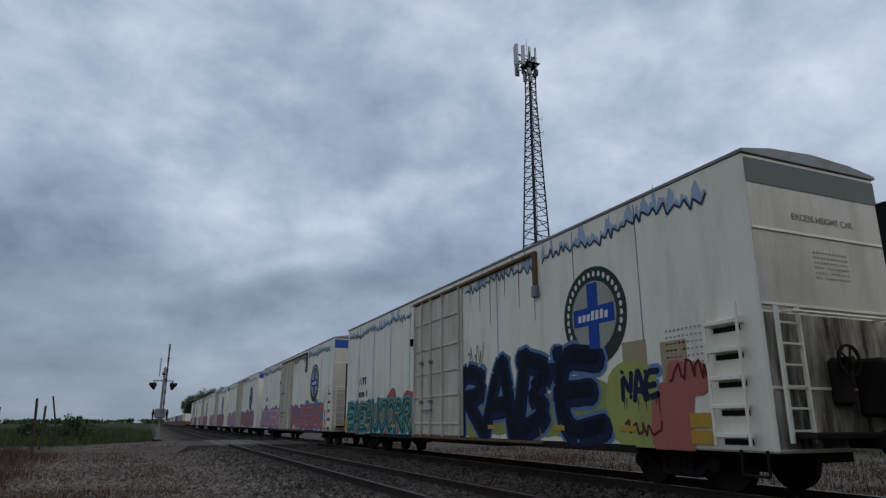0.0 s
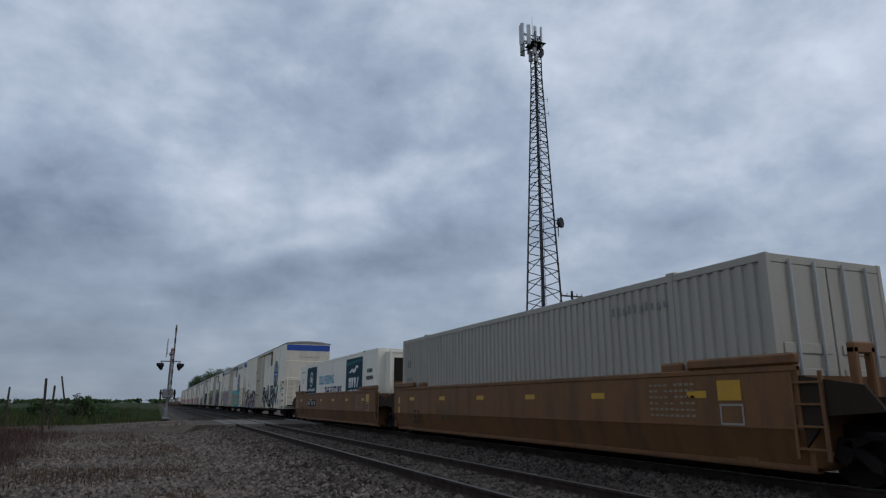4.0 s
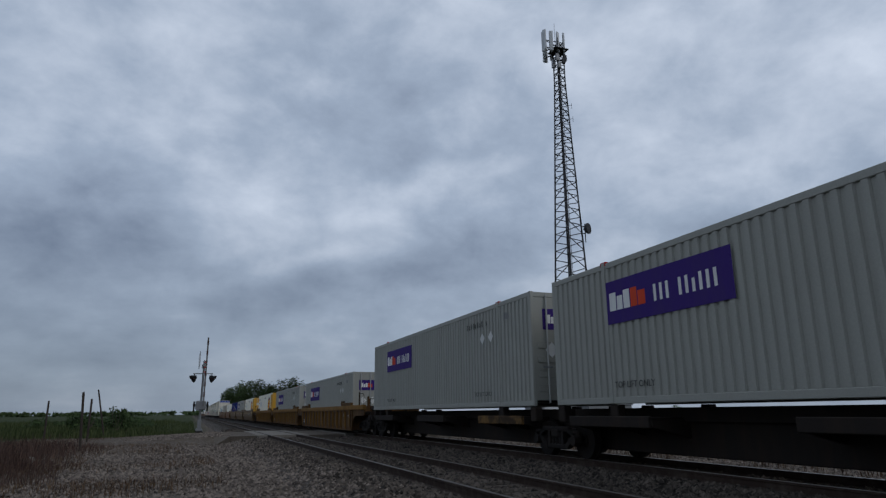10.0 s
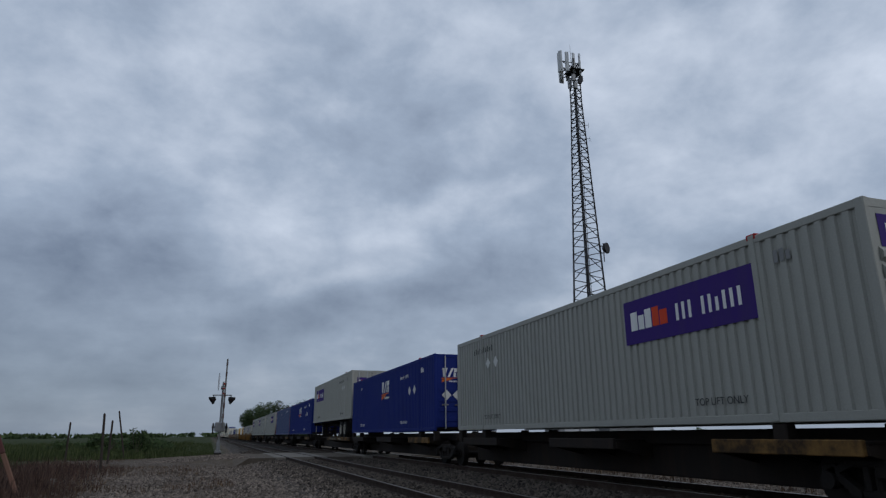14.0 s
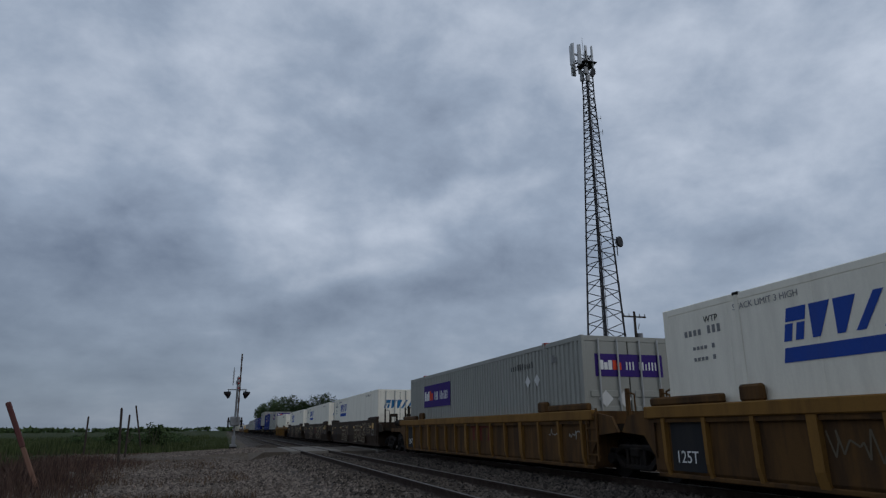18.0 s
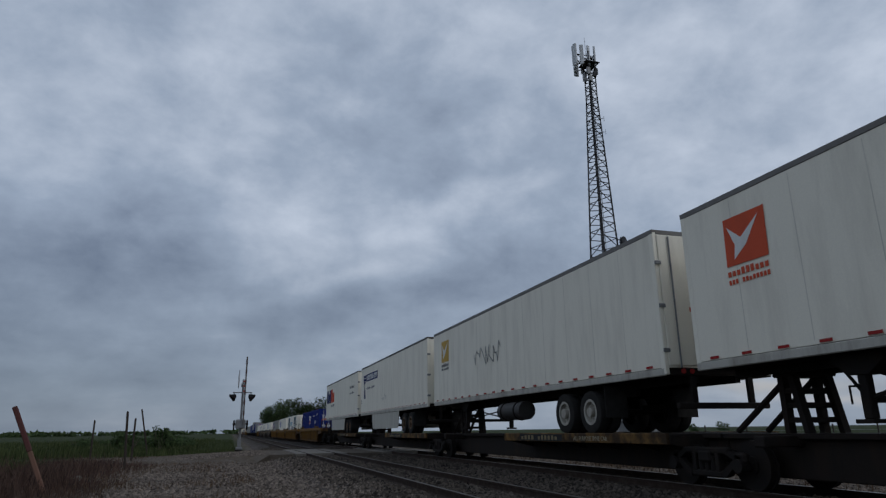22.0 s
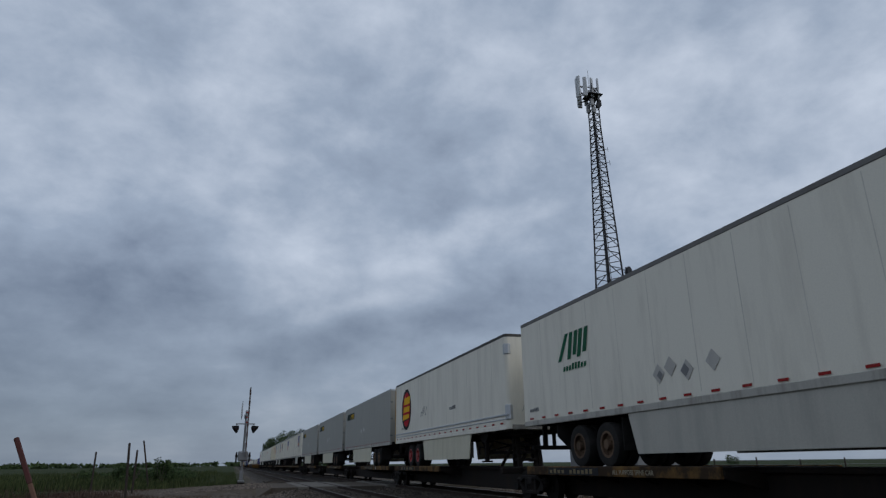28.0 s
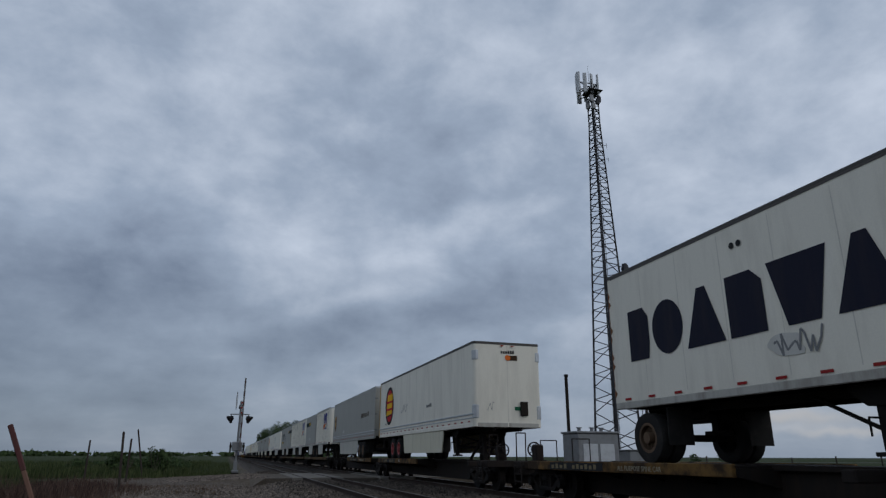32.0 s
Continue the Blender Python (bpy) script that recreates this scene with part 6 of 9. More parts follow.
def e_box(s, lift, seed):
    c = container(s, TRWHITE, lift, 2, yellow=True, label="white corrugated container with bright yellow ends")

    def marks():
        f = Face(c, "side", -BOX_W)
        e_mark(f, 12.35, 1.72, 0.98, 0.86)
        f.shape("serial", bars(0.75, 1.8, 2.36, 2.55, 9, seed, 0, 0.6), BLACKP, 0, "black bars of the serial number")
        f.words("53'", 1.0, 1.85, 0.32, BLACKP, label="stencilled length")
        f.words("WARNING HIGH CUBE", 7.2, 2.5, 0.18, GREYP, label="stencilled warning")
        placards(f, ((2.95, 2.05),), 0.17)
        f.shape("info_board", [rect(2.6, 4.2, 1.65, 2.15)], PLACARD, 0, "white notice board")
        f.words("53'", 14.5, 1.7, 0.4, BLACKP)
        e = Face(c, "end", -BOX_L + 0.008)
        e2 = Face(c, "end", -BOX_L - 0.014)
        placards(e, ((-0.75, 2.1), (-0.25, 2.1)), 0.22)
        e.shape("serial", bars(0.3, 0.95, 1.95, 2.12, 5, 3) + bars(0.3, 0.95, 1.7, 1.87, 5, 4), BLACKP, 0)
    add_marks(marks)
    return c


def plain_white_box(s, lift):
    c = container(s, TRWHITE, lift, 4, ends="ribs", label="white corrugated container, scuffed and plain")

    def marks():
        f = Face(c, "side", -BOX_W)
        f.words("53'", 1.35, 1.35, 0.36, BLACKP, label="stencilled length")
        f.words("WARNING HIGH CUBE", 10.6, 2.52, 0.2, GREYP, label="stencilled warning")
        f.shape("post_mark", bars(1.9, 2.2, 2.4, 2.55, 3, 2), GREYP, 0)
    add_marks(marks)
    return c


def blue_mark_box(s, lift, seed):
    c = container(s, TRWHITE, lift, 4, smooth=True, label="smooth white insulated container with blue marks")

    def marks():
        f = Face(c, "side", -BOX_W)
        f.shape("mark_main", mark_shapes(2.9, 5.4, 2.0, 2.5, 6, 9, 0.12, 0.12), DEEPBLUE, 0, "large blue company mark")
        f.shape("mark_bar", [rect(2.85, 5.3, 1.68, 1.9, 0.05)], DEEPBLUE, 0, "solid blue bar under the mark")
        f.words("STACK LIMIT 3 HIGH", 1.9, 2.66, 0.15, GREYP, label="stencilled stacking notice")
        f.shape("serial", bars(0.6, 1.6, 2.36, 2.5, 8, seed, 0, 0.6) + bars(0.8, 1.4, 2.1, 2.18, 6, seed) + bars(0.8, 1.4, 1.9, 1.98, 6, seed), GREYP, 0)
        f.words("STACK LIMIT 3 HIGH", 12.4, 2.66, 0.15, GREYP)
        f.words("WTP", 1.15, 2.56, 0.17, DKSERIAL, label="stencilled letters")
        e = Face(c, "end", -BOX_L + 0.008)
        e2 = Face(c, "end", -BOX_L - 0.014)
        e.shape("mark_main", mark_shapes(-0.95, 1.05, 1.90, 2.36, 6, 9, 0.12, 0.12), ink((0.03, 0.15, 0.32)), 0, "large blue company mark")
        e.shape("serial", bars(-1.0, -0.5, 0.95, 1.1, 4, 3), GREYP, 0, "bars of the serial number")
    add_marks(marks)
    return c


def food_box(s, lift, seed):
    c = container(s, TRWHITE, lift, 4, smooth=True, ends="cool", label="smooth white refrigerated container with dark teal panels")

    def marks():
        f = Face(c, "side", -BOX_W)
        f.shape("teal_panel", [rect(1.95, 4.6, 0.75, 2.74)], DKTEAL, 0, "dark teal panel")
        f.shape("badge", band(3.25, 2.05, 0.42, 0.42, 0.07, 26) + bars(3.05, 3.5, 1.9, 2.2, 3, 2, 0.05), WHITEP, 1, "white ring badge")
        f.shape("badge_lines", bars(2.30, 4.20, 1.40, 1.56, 14, 3, 0.03, 0.55) + bars(2.6, 3.9, 1.14, 1.30, 9, 4, 0.03, 0.55), WHITEP, 1, "white bars of lettering")
        f.shape("teal_panel", [rect(10.95, 13.7, 0.75, 2.74)], DKTEAL, 0, "dark teal panel")
        f.shape("panel_sheen", [[(10.96, 2.42), (13.69, 2.55), (13.69, 2.66), (10.96, 2.58)]], ink((0.03, 0.13, 0.15)), 1, "lighter teal sweep across the panel")
        f.shape("mark_main", mark_shapes(11.5, 13.2, 1.42, 1.86, 4, 12, 0, 0.1), WHITEP, 2, "white company mark")
        f.shape("mark_sweep", [[(11.55, 2.1), (12.0, 2.28), (12.35, 2.22), (12.75, 2.4), (13.0, 2.36), (13.0, 2.26), (12.75, 2.3), (12.6, 2.12), (12.3, 2.06), (12.05, 2.14), (11.8, 2.1)]], WHITEP, 2, "white sweeping mark")
        f.shape("badge_lines", bars(11.5, 13.2, 1.24, 1.33, 16, 3), WHITEP, 2)
        f.words("DELIVERING", 5.25, 1.72, 0.62, TEALT, bold=0.012, label="teal slogan lettering")
        f.words("THE FUTURE", 6.65, 1.12, 0.62, NAVY, bold=0.012, label="dark blue slogan lettering")
        f.shape("serial", bars(14.4, 15.2, 2.0, 2.16, 5, seed) + bars(14.3, 15.3, 1.7, 1.86, 7, seed), BLACKP, 0, "black bars of the serial number")
        f.shape("notice", bars(0.8, 1.3, 2.05, 2.12, 4, 3) + bars(0.8, 1.3, 1.9, 1.97, 4, 4) + bars(0.5, 1.5, 2.5, 2.58, 8, 4), GREYP, 0)
    add_marks(marks)
    return c


def simple_box(s, lift, mat, ends, label, seed=1, smooth=False, orange=False):
    c = container(s, mat, lift, seed, smooth=smooth, ends=ends, label=label)

    def marks():
        f = Face(c, "side", -BOX_W)
        light = mat in (BLUE2, BLUE)
        f.shape("serial", bars(12.2, 13.8, 2.4, 2.56, 10, seed, 0, 0.4), WHITEP if light else GREYP, 0, "bars of the serial number")
        f.shape("notice", bars(0.55, 0.95, 1.95, 2.3, 2, 3) + bars(0.5, 1.0, 1.5, 1.6, 3, 4), WHITEP if light else GREYP, 0)
        if light:
            f.shape("info_board", [rect(6.6, 7.1, 2.2, 2.45)], PLACARD, 0, "small white board")
            for u in (0.04, 15.68):
                f.shape("end_stripe", [rect(u, u + 0.14, 0.1, 2.8)], ink((0.42, 0.045, 0.025)), 1, "red corner stripe")
        if smooth:
            f.shape("badge", [rect(5.6, 6.3, 1.9, 2.4)], NAVY, 0, "small square blue badge")
    add_marks(marks)
    return c


# ---- well cars ----
WELL_DONE = {}


def plain_well(s, mat, front, rear):
    """A well far along the train, in few parts."""
    key = (front, rear)
    if key not in WELL_DONE:
        c = WELL_DONE[key] = thing("well_car", "", "railway car", "container well cars")
        a, b = 0.42, -BOX_L - 0.42
        for sx in (-1, 1):
            part("side", M().prism([(sx * 1.46, 1.58), (sx * 1.46, 0.74), (sx * 1.39, 0.20), (sx * 1.33, 0.20), (sx * 1.40, 0.76), (sx * 1.40, 1.58)], "y", b, a), mat, c)
        part("floor", M().box(-1.3, 1.3, b, a, 0.20, 0.26), mat, c)
        for y, g in ((a, 1), (b, -1)):
            part("bulkhead", M().box(-1.4, 1.4, y, y + g * 0.08, 0.25, 1.45), mat, c)
            part("end_platform", M().prism([(-1.44, y), (1.44, y), (0.75, y + g * 1.5), (-0.75, y + g * 1.5)], "z", 0.7, 1.16), mat, c)
        part("truck", TRUCK, None, c).location = (0, b - 1.15, 0)
        part("truck", TRUCK, None, c).location = (0, a + 1.15, 0)
        ob = c
    else:
        ob = copy_thing(WELL_DONE[key], pose(0, 0, 0))
    tagged(ob, "smooth brown steel well car far along the train")
    return rolling(ob, s)


def well_car(s, mat, ribbed, front, rear, seed=0, number=True, fifty=True, plain=False):
    """One well of an articulated set, under a box whose leading end is at s. front, rear: 'joint', 'free' or 'none'."""
    key = (mat.name, ribbed, front, rear)
    L = BOX_L
    a, b = 0.42, -L - 0.42
    W = 1.46
    if plain:
        return plain_well(s, mat, front, rear)
    if key not in WELL_DONE:
        c = thing("well_car", "", "railway car", "container well cars")
        WELL_DONE[key] = c
        for sx in (-1, 1):
            X = lambda x: sx * x
            if ribbed:
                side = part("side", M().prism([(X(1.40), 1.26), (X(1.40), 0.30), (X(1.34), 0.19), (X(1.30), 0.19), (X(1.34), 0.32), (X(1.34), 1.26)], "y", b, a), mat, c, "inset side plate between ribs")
                part("top_chord", M().box(X(1.33), X(1.52), b - 0.2, a + 0.2, 1.24, 1.47, 0.02), OCHREPALE if mat is OCHRE else mat, side, "deep rectangular top chord")
                part("chord_lip", M().box(X(1.40), X(1.47), b, a, 1.16, 1.24), mat, side)
                n = 15
                far = M()
                for i in range(n):
                    y = a - 0.35 + (b - a + 0.7) * i / (n - 1)
                    wide = 0.09 if i in (3, 7, 11) else 0.045
                    if sx > 0:
                        far.prism([(X(1.39), 1.24), (X(1.50), 1.24), (X(1.48), 0.45), (X(1.42), 0.22), (X(1.36), 0.22)], "y", y - wide, y + wide)
                        continue
                    part("rib", M().prism([(X(1.39), 1.24), (X(1.50), 1.24), (X(1.48), 0.45), (X(1.42), 0.22), (X(1.36), 0.22)], "y", y - wide, y + wide), OCHREPALE if mat is OCHRE else mat, side)
                if sx > 0:
                    part("ribbing", far, mat, side)
                part("bottom_sill", M().box(X(1.30), X(1.42), b, a, 0.17, 0.25, 0.015), mat, side)
            else:
                side = part("side", M().prism([(X(1.46), 1.58), (X(1.46), 0.74), (X(1.26), 0.20), (X(1.20), 0.20), (X(1.40), 0.76), (X(1.40), 1.58)], "y", b, a), mat, c, "smooth deep side plate, folded in at the foot")
                part("top_chord", M().box(X(1.38), X(1.475), b, a, 1.50, 1.60, 0.02), mat, side)
                part("bottom_sill", M().box(X(1.16), X(1.28), b, a, 0.165, 0.215, 0.01), mat, side)
                part("fold_line", M().box(X(1.455), X(1.470), b, a, 0.735, 0.755), mat, side)
            for y in (-2.2, -L + 2.0):
                part("guide", M().box(X(1.32), X(1.46), y - 0.25, y + 0.25, 1.46, 1.74, 0.04), mat, c, "box guide on the top chord")
            zt = 1.47 if ribbed else 1.6
            for y0, y1 in ((a, a - 2.0), (b, b + 2.0)):
                part("end_gusset", M().box(X(1.36), X(1.5), y0, y1, zt, zt + 0.16, 0.03), mat, c, "raised chord by the end")
        part("floor", M().box(-1.3, 1.3, b, a, 0.20, 0.26).box(-1.3, 1.3, -0.9, -0.5, 0.26, 0.38).box(-1.3, 1.3, -L + 0.5, -L + 0.9, 0.26, 0.38), mat, c)
        for end, y, g in ((front, a, 1), (rear, b, -1)):
            part("bulkhead", M().box(-1.4, 1.4, y, y + g * 0.08, 0.25, 1.45), mat, c, "end bulkhead")
            reach = 1.13 if end != "free" else 2.9
            part("end_platform", M().prism([(-1.44, y), (1.44, y), (0.75, y + g * reach), (-0.75, y + g * reach)], "z", 1.0, 1.16), JOINT, c)
            for sx in (-1, 1):
                web = [(y, 1.45), (y + g * 0.9, 1.3), (y + g * min(reach, 1.3), 0.98), (y + g * 0.35, 0.92), (y, 0.5)]
                if ribbed and end == "free":
                    zt = 1.30 if g < 0 else 1.12
                    web = [(y, 1.30), (y + g * 0.7, 1.30), (y + g * 0.8, zt), (y + g * 2.75, zt), (y + g * 2.75, 0.96), (y + g * 0.95, 0.94), (y + g * 0.50, 0.80), (y + g * 0.22, 0.50), (y, 0.20)]
                    part("chord_end", M().box(sx * 1.33, sx * 1.52, y + g * 0.2, y + g * (2.8 if g < 0 else 0.8), 1.24, 1.47, 0.02), OCHREPALE if mat is OCHRE else mat, c, "top chord carried out over the truck")
                part("end_web", M().prism(web, "x", sx * 1.38, sx * 1.44), JOINT if not ribbed else mat, c, "arched end web over the truck")
                part("center_beam", M().box(sx * 0.2, sx * 0.45, y, y + g * reach, 0.62, 1.0), SPINE, c)
            # end ladder and grab irons
            if g < 0:
                ladder(c, -1.42, y + g * 0.12 - 0.22, y + g * 0.12 + 0.22, 0.35, 1.5, 4, mat, 0.04, "steel end ladder", single=False)
            for x in (-0.62, 0.32):
                if ribbed:
                    part("stanchion", M().box(x - 0.05, x + 0.05, y + g * 0.3, y + g * 0.4, 1.1, 1.95, 0.02).tube((x, y + g * 0.4, 1.85), (x, y + g * 0.62, 1.8), 0.02, 5).tube((x, y + g * 0.62, 1.8), (x, y + g * 0.62, 1.15), 0.02, 5), mat, c, "upright post with a grab iron")
                else:
                    part("stop_bracket", M().box(x - 0.22, x - 0.12, y + g * 0.3, y + g * 0.42, 1.1, 1.84, 0.02).box(x + 0.12, x + 0.22, y + g * 0.3, y + g * 0.42, 1.1, 1.84, 0.02).box(x - 0.22, x + 0.22, y + g * 0.3, y + g * 0.42, 1.74, 1.90, 0.02), JOINT if mat is DKBROWN else mat, c, "upright stop bracket on the end platform")
            if end == "free":
                truck(c, y + g * 1.55)
                coupler(c, y + g * 2.6, g)
                for x, d in ((-1.15, 0.55), (-0.55, 2.6), (0.75, 2.6)):
                    yy = y + g * d
                    part("post", M().box(x - 0.035, x + 0.035, yy - 0.035, yy + 0.035, 1.0, 2.15, 0.012), JOINT, c, "upright corner post")
                    railing(c, [(x + 0.03, yy, 2.08), (x + 0.2, yy, 2.08), (x + 0.24, yy, 2.0), (x + 0.24, yy, 1.1)], SPINE, 0.016)
                if not ribbed:
                    part("equipment", M().box(-0.5, 0.4, y + g * 1.3, y + g * 2.0, 1.16, 1.5, 0.08).tube((-0.6, y + g * 1.1, 1.4), (-0.6, y + g * 2.1, 1.4), 0.16, 12).box(-0.35, 0.1, y + g * 1.35, y + g * 1.7, 1.5, 1.72, 0.03), SPINE, c, "brake cylinder and reservoir")
                else:
                    part("equipment", M().tube((-0.5, y + g * 1.0, 1.3), (-0.5, y + g * 2.0, 1.3), 0.14, 12), SPINE, c, "brake reservoir")
            elif end == "joint":
                truck(c, y + g * 1.15)
        ob = c
    else:
        ob = copy_thing(WELL_DONE[key], pose(0, 0, 0))
    look_ = "ribbed ochre" if mat is OCHRE else "smooth sooty brown" if mat is DKBROWN else "smooth olive-brown" if mat is TAN else "smooth brown"
    tagged(ob, look_ + " steel well car holding a container")
    rolling(ob, s)

    def marks():
        f = Face(ob, "side", -1.46 if not ribbed else -1.40)
        for k in range(0 if ribbed else 6):
            u = 1.2 + k * 2.6
            f.shape("reflector", [rect(u, u + 0.42, 1.16, 1.27)] if not ribbed else [rect(u, u + 0.4, 1.0, 1.1)], YSTICK, 0, "yellow reflective strip")
        rnd = random.Random(seed)
        for u in () if ribbed else (0.05,):
            f.shape("reflector", [rect(u, u + 0.16, 1.05, 1.28), rect(u, u + 0.16, 0.72, 0.95)], YSTICK, 0, "yellow reflective square")
        spots = {4: 3.3, 10: 9.8, 17: 6.2, 26: 10.75}
        if number and seed in spots:
            u = spots[seed]
            z = 0.72 if ribbed else 0.95
            if not ribbed:
                f.shape("number_ground", [rect(u - 0.1, u + 2.1, z - 0.06, z + 0.27)], BLACKP, 0, "black number panel")
            f.shape("car_number", bars(u, u + 0.8, z, z + 0.21, 4, seed, 0, 0.6) + bars(u + 0.95, u + 2.0, z, z + 0.21, 6, seed, 0, 0.6), ink((0.22, 0.20, 0.15)) if ribbed else ink((0.42, 0.40, 0.35)), 1, "pale bars of the car number")
        if ribbed:
            for u in (0.04,):
                f.shape("dark_panel", [rect(u, u + 0.90, 0.30, 1.20)], BLACKP, 0, "black-painted panel by the end")
                f.words("125T", u + 0.10, 0.45, 0.30, WHITEP, 1, "white stencilled load rating")
        elif fifty:
            f.words("53", 1.55, 0.42, 0.62, BLACKP, label="large stencilled length")
        if not ribbed:
            f.shape("sheet_square", [rect(14.85, 15.3, 1.12, 1.42)], YSTICK, 0, "dull yellow reflective square")
            f.shape("notice_frame", [rect(14.87, 15.32, 1.04, 1.07), rect(14.87, 15.32, 0.76, 0.79), rect(14.87, 14.90, 0.79, 1.04), rect(15.29, 15.32, 0.79, 1.04)], ink((0.30, 0.29, 0.26)), 0, "pale notice frame")
            f.shape("data_stencil", [r for k in range(6) for r in bars(13.3, 14.4, 1.36 - k * 0.1, 1.40 - k * 0.1, 9, seed + k)], ink((0.24, 0.20, 0.14)), 0, "small faded data lines")
        if seed % 3 == 0:
            f.shape("owner_mark", [rect(8.25, 10.30, 1.10, 1.24), rect(8.44, 8.64, 0.70, 1.10), rect(9.12, 9.32, 0.70, 1.10), rect(9.80, 10.00, 0.70, 1.10, 0.12)], ink((0.115, 0.025, 0.018)), 0, "dark red owner's mark")
        if seed % 4 == 1:
            scrawl(f, 3.5, 5.2, 0.55, 1.05, ink((0.12, 0.10, 0.07)), seed, 26, 0.03)
        if ribbed:
            scrawl(f, 14.1, 14.8, 0.84, 1.06, ink((0.30, 0.29, 0.26)), seed + 5, 12, 0.025)
            scrawl(f, 15.2, 15.9, 0.80, 1.02, ink((0.30, 0.29, 0.26)), seed + 6, 12, 0.025)
        if mat is DKBROWN:
            for u, w in ((4.5, 2.4), (9.4, 3.6)):
                spray(f, u, u + w, 0.36, 1.34, 4 if w > 3 else 3, ink((0.055, 0.036, 0.024)), ink((0.34, 0.31, 0.22)), None, None, seed + int(u), zmin=0.3, forms=(3, 0, 4, 8), fat=0.22, rim=0.075)
    add_marks(marks)
    return ob


WELL_LIFT = 0.33
food_box(-71.7, WELL_LIFT, 1)
simple_box(-90.6, WELL_LIFT, BEIGE, "doors", "beige corrugated container, dusty and plain", 2)
simple_box(-111.5, WELL_LIFT, TRWHITE, "cool", "smooth white refrigerated container with a small blue badge", 3, smooth=True)
for i, s in enumerate((-71.7, -90.6, -111.5)):
    well_car(s, BROWN, False, ("free", "none", "none")[i], ("joint", "joint", "free")[i], 4 + i)
wedge_box(-132.4, WELL_LIFT)
sign_box(-151.45, WELL_LIFT)
e_box(-170.5, WELL_LIFT, 6)
for i, s in enumerate((-132.4, -151.45, -170.5)):
    well_car(s, TAN, False, ("free", "none", "none")[i], ("joint", "joint", "free")[i], 8 + i)
e_box(-193.6, WELL_LIFT, 7)
sign_box(-212.65, WELL_LIFT)
sign_box(-231.8, WELL_LIFT)
for i, s in enumerate((-193.6, -212.65, -231.8)):
    well_car(s, OCHRE, True, ("free", "none", "none")[i], ("joint", "joint", "free")[i], 12 + i)
plain_white_box(-395.4, WELL_LIFT)
well_car(-395.4, OCHRE, True, "free", "free", 17)
for i, s in enumerate((-418.2, -437.5, -456.8)):
    blue_mark_box(s + (0.25 if i == 2 else 0.0), WELL_LIFT, i)
    well_car(s, DKBROWN, False, ("free", "none", "none")[i], ("joint", "joint", "free")[i], 20 + i)
sign_box(-479.5, WELL_LIFT)
blue_mark_box(-498.6, WELL_LIFT, 5)
food_box(-517.7, WELL_LIFT, 6)
for i, s in enumerate((-479.5, -498.6, -517.7)):
    well_car(s, OCHRE, True, ("free", "none", "none")[i], ("joint", "joint", "free")[i], 24 + i)
wedge_box(-540.5, WELL_LIFT)
well_car(-540.5, OCHRE, True, "free", "free", 29)
# further ahead on the train
def far_box(s, mat, label):
    c = thing("shipping_container", label, "container")
    W, L, H = BOX_W, BOX_L, BOX_H
    part("body", M().box(-W + 0.04, W - 0.04, -L + 0.02, -0.02, 0.05, H - 0.04), mat, c)
    part("side_panel", corrugated(-0.12, -L + 0.12, 0.14, H - 0.13, -W + 0.004, 0.03, 0.29, -1), mat, c)
    for z0, z1 in ((H - 0.13, H), (0.0, 0.14)):
        part("rail", M().box(-W, W, -L, 0, z0, z1, 0.01), mat, c)
    for x in (-0.85, -0.32, 0.32, 0.85):
        part("lock_rod", M().tube((x, -L - 0.03, 0.1), (x, -L - 0.03, H - 0.1), 0.022, 5), GALV, c)
    return rolling(c, s, WELL_LIFT)



ahead = [(TRWHITE, "white"), (BEIGE, "beige"), (SIGNGREY, "pale grey"), (BLUE2, "faded blue"), (TRWHITE, "white"), (SIGNOLIVE, "warm grey")]
for i in range(14):
    s = 174.5 + 20.4 * (i + 1)
    m, nm = ahead[i % len(ahead)]
    far_box(s, m, nm + " corrugated container far along the train")
    well_car(s, BROWN, False, "free" if i % 3 == 0 else "none", "joint", 40 + i, False, False, plain=True)

# ---- spine cars ----
DECK_Z = 0.95
SPINES = {}


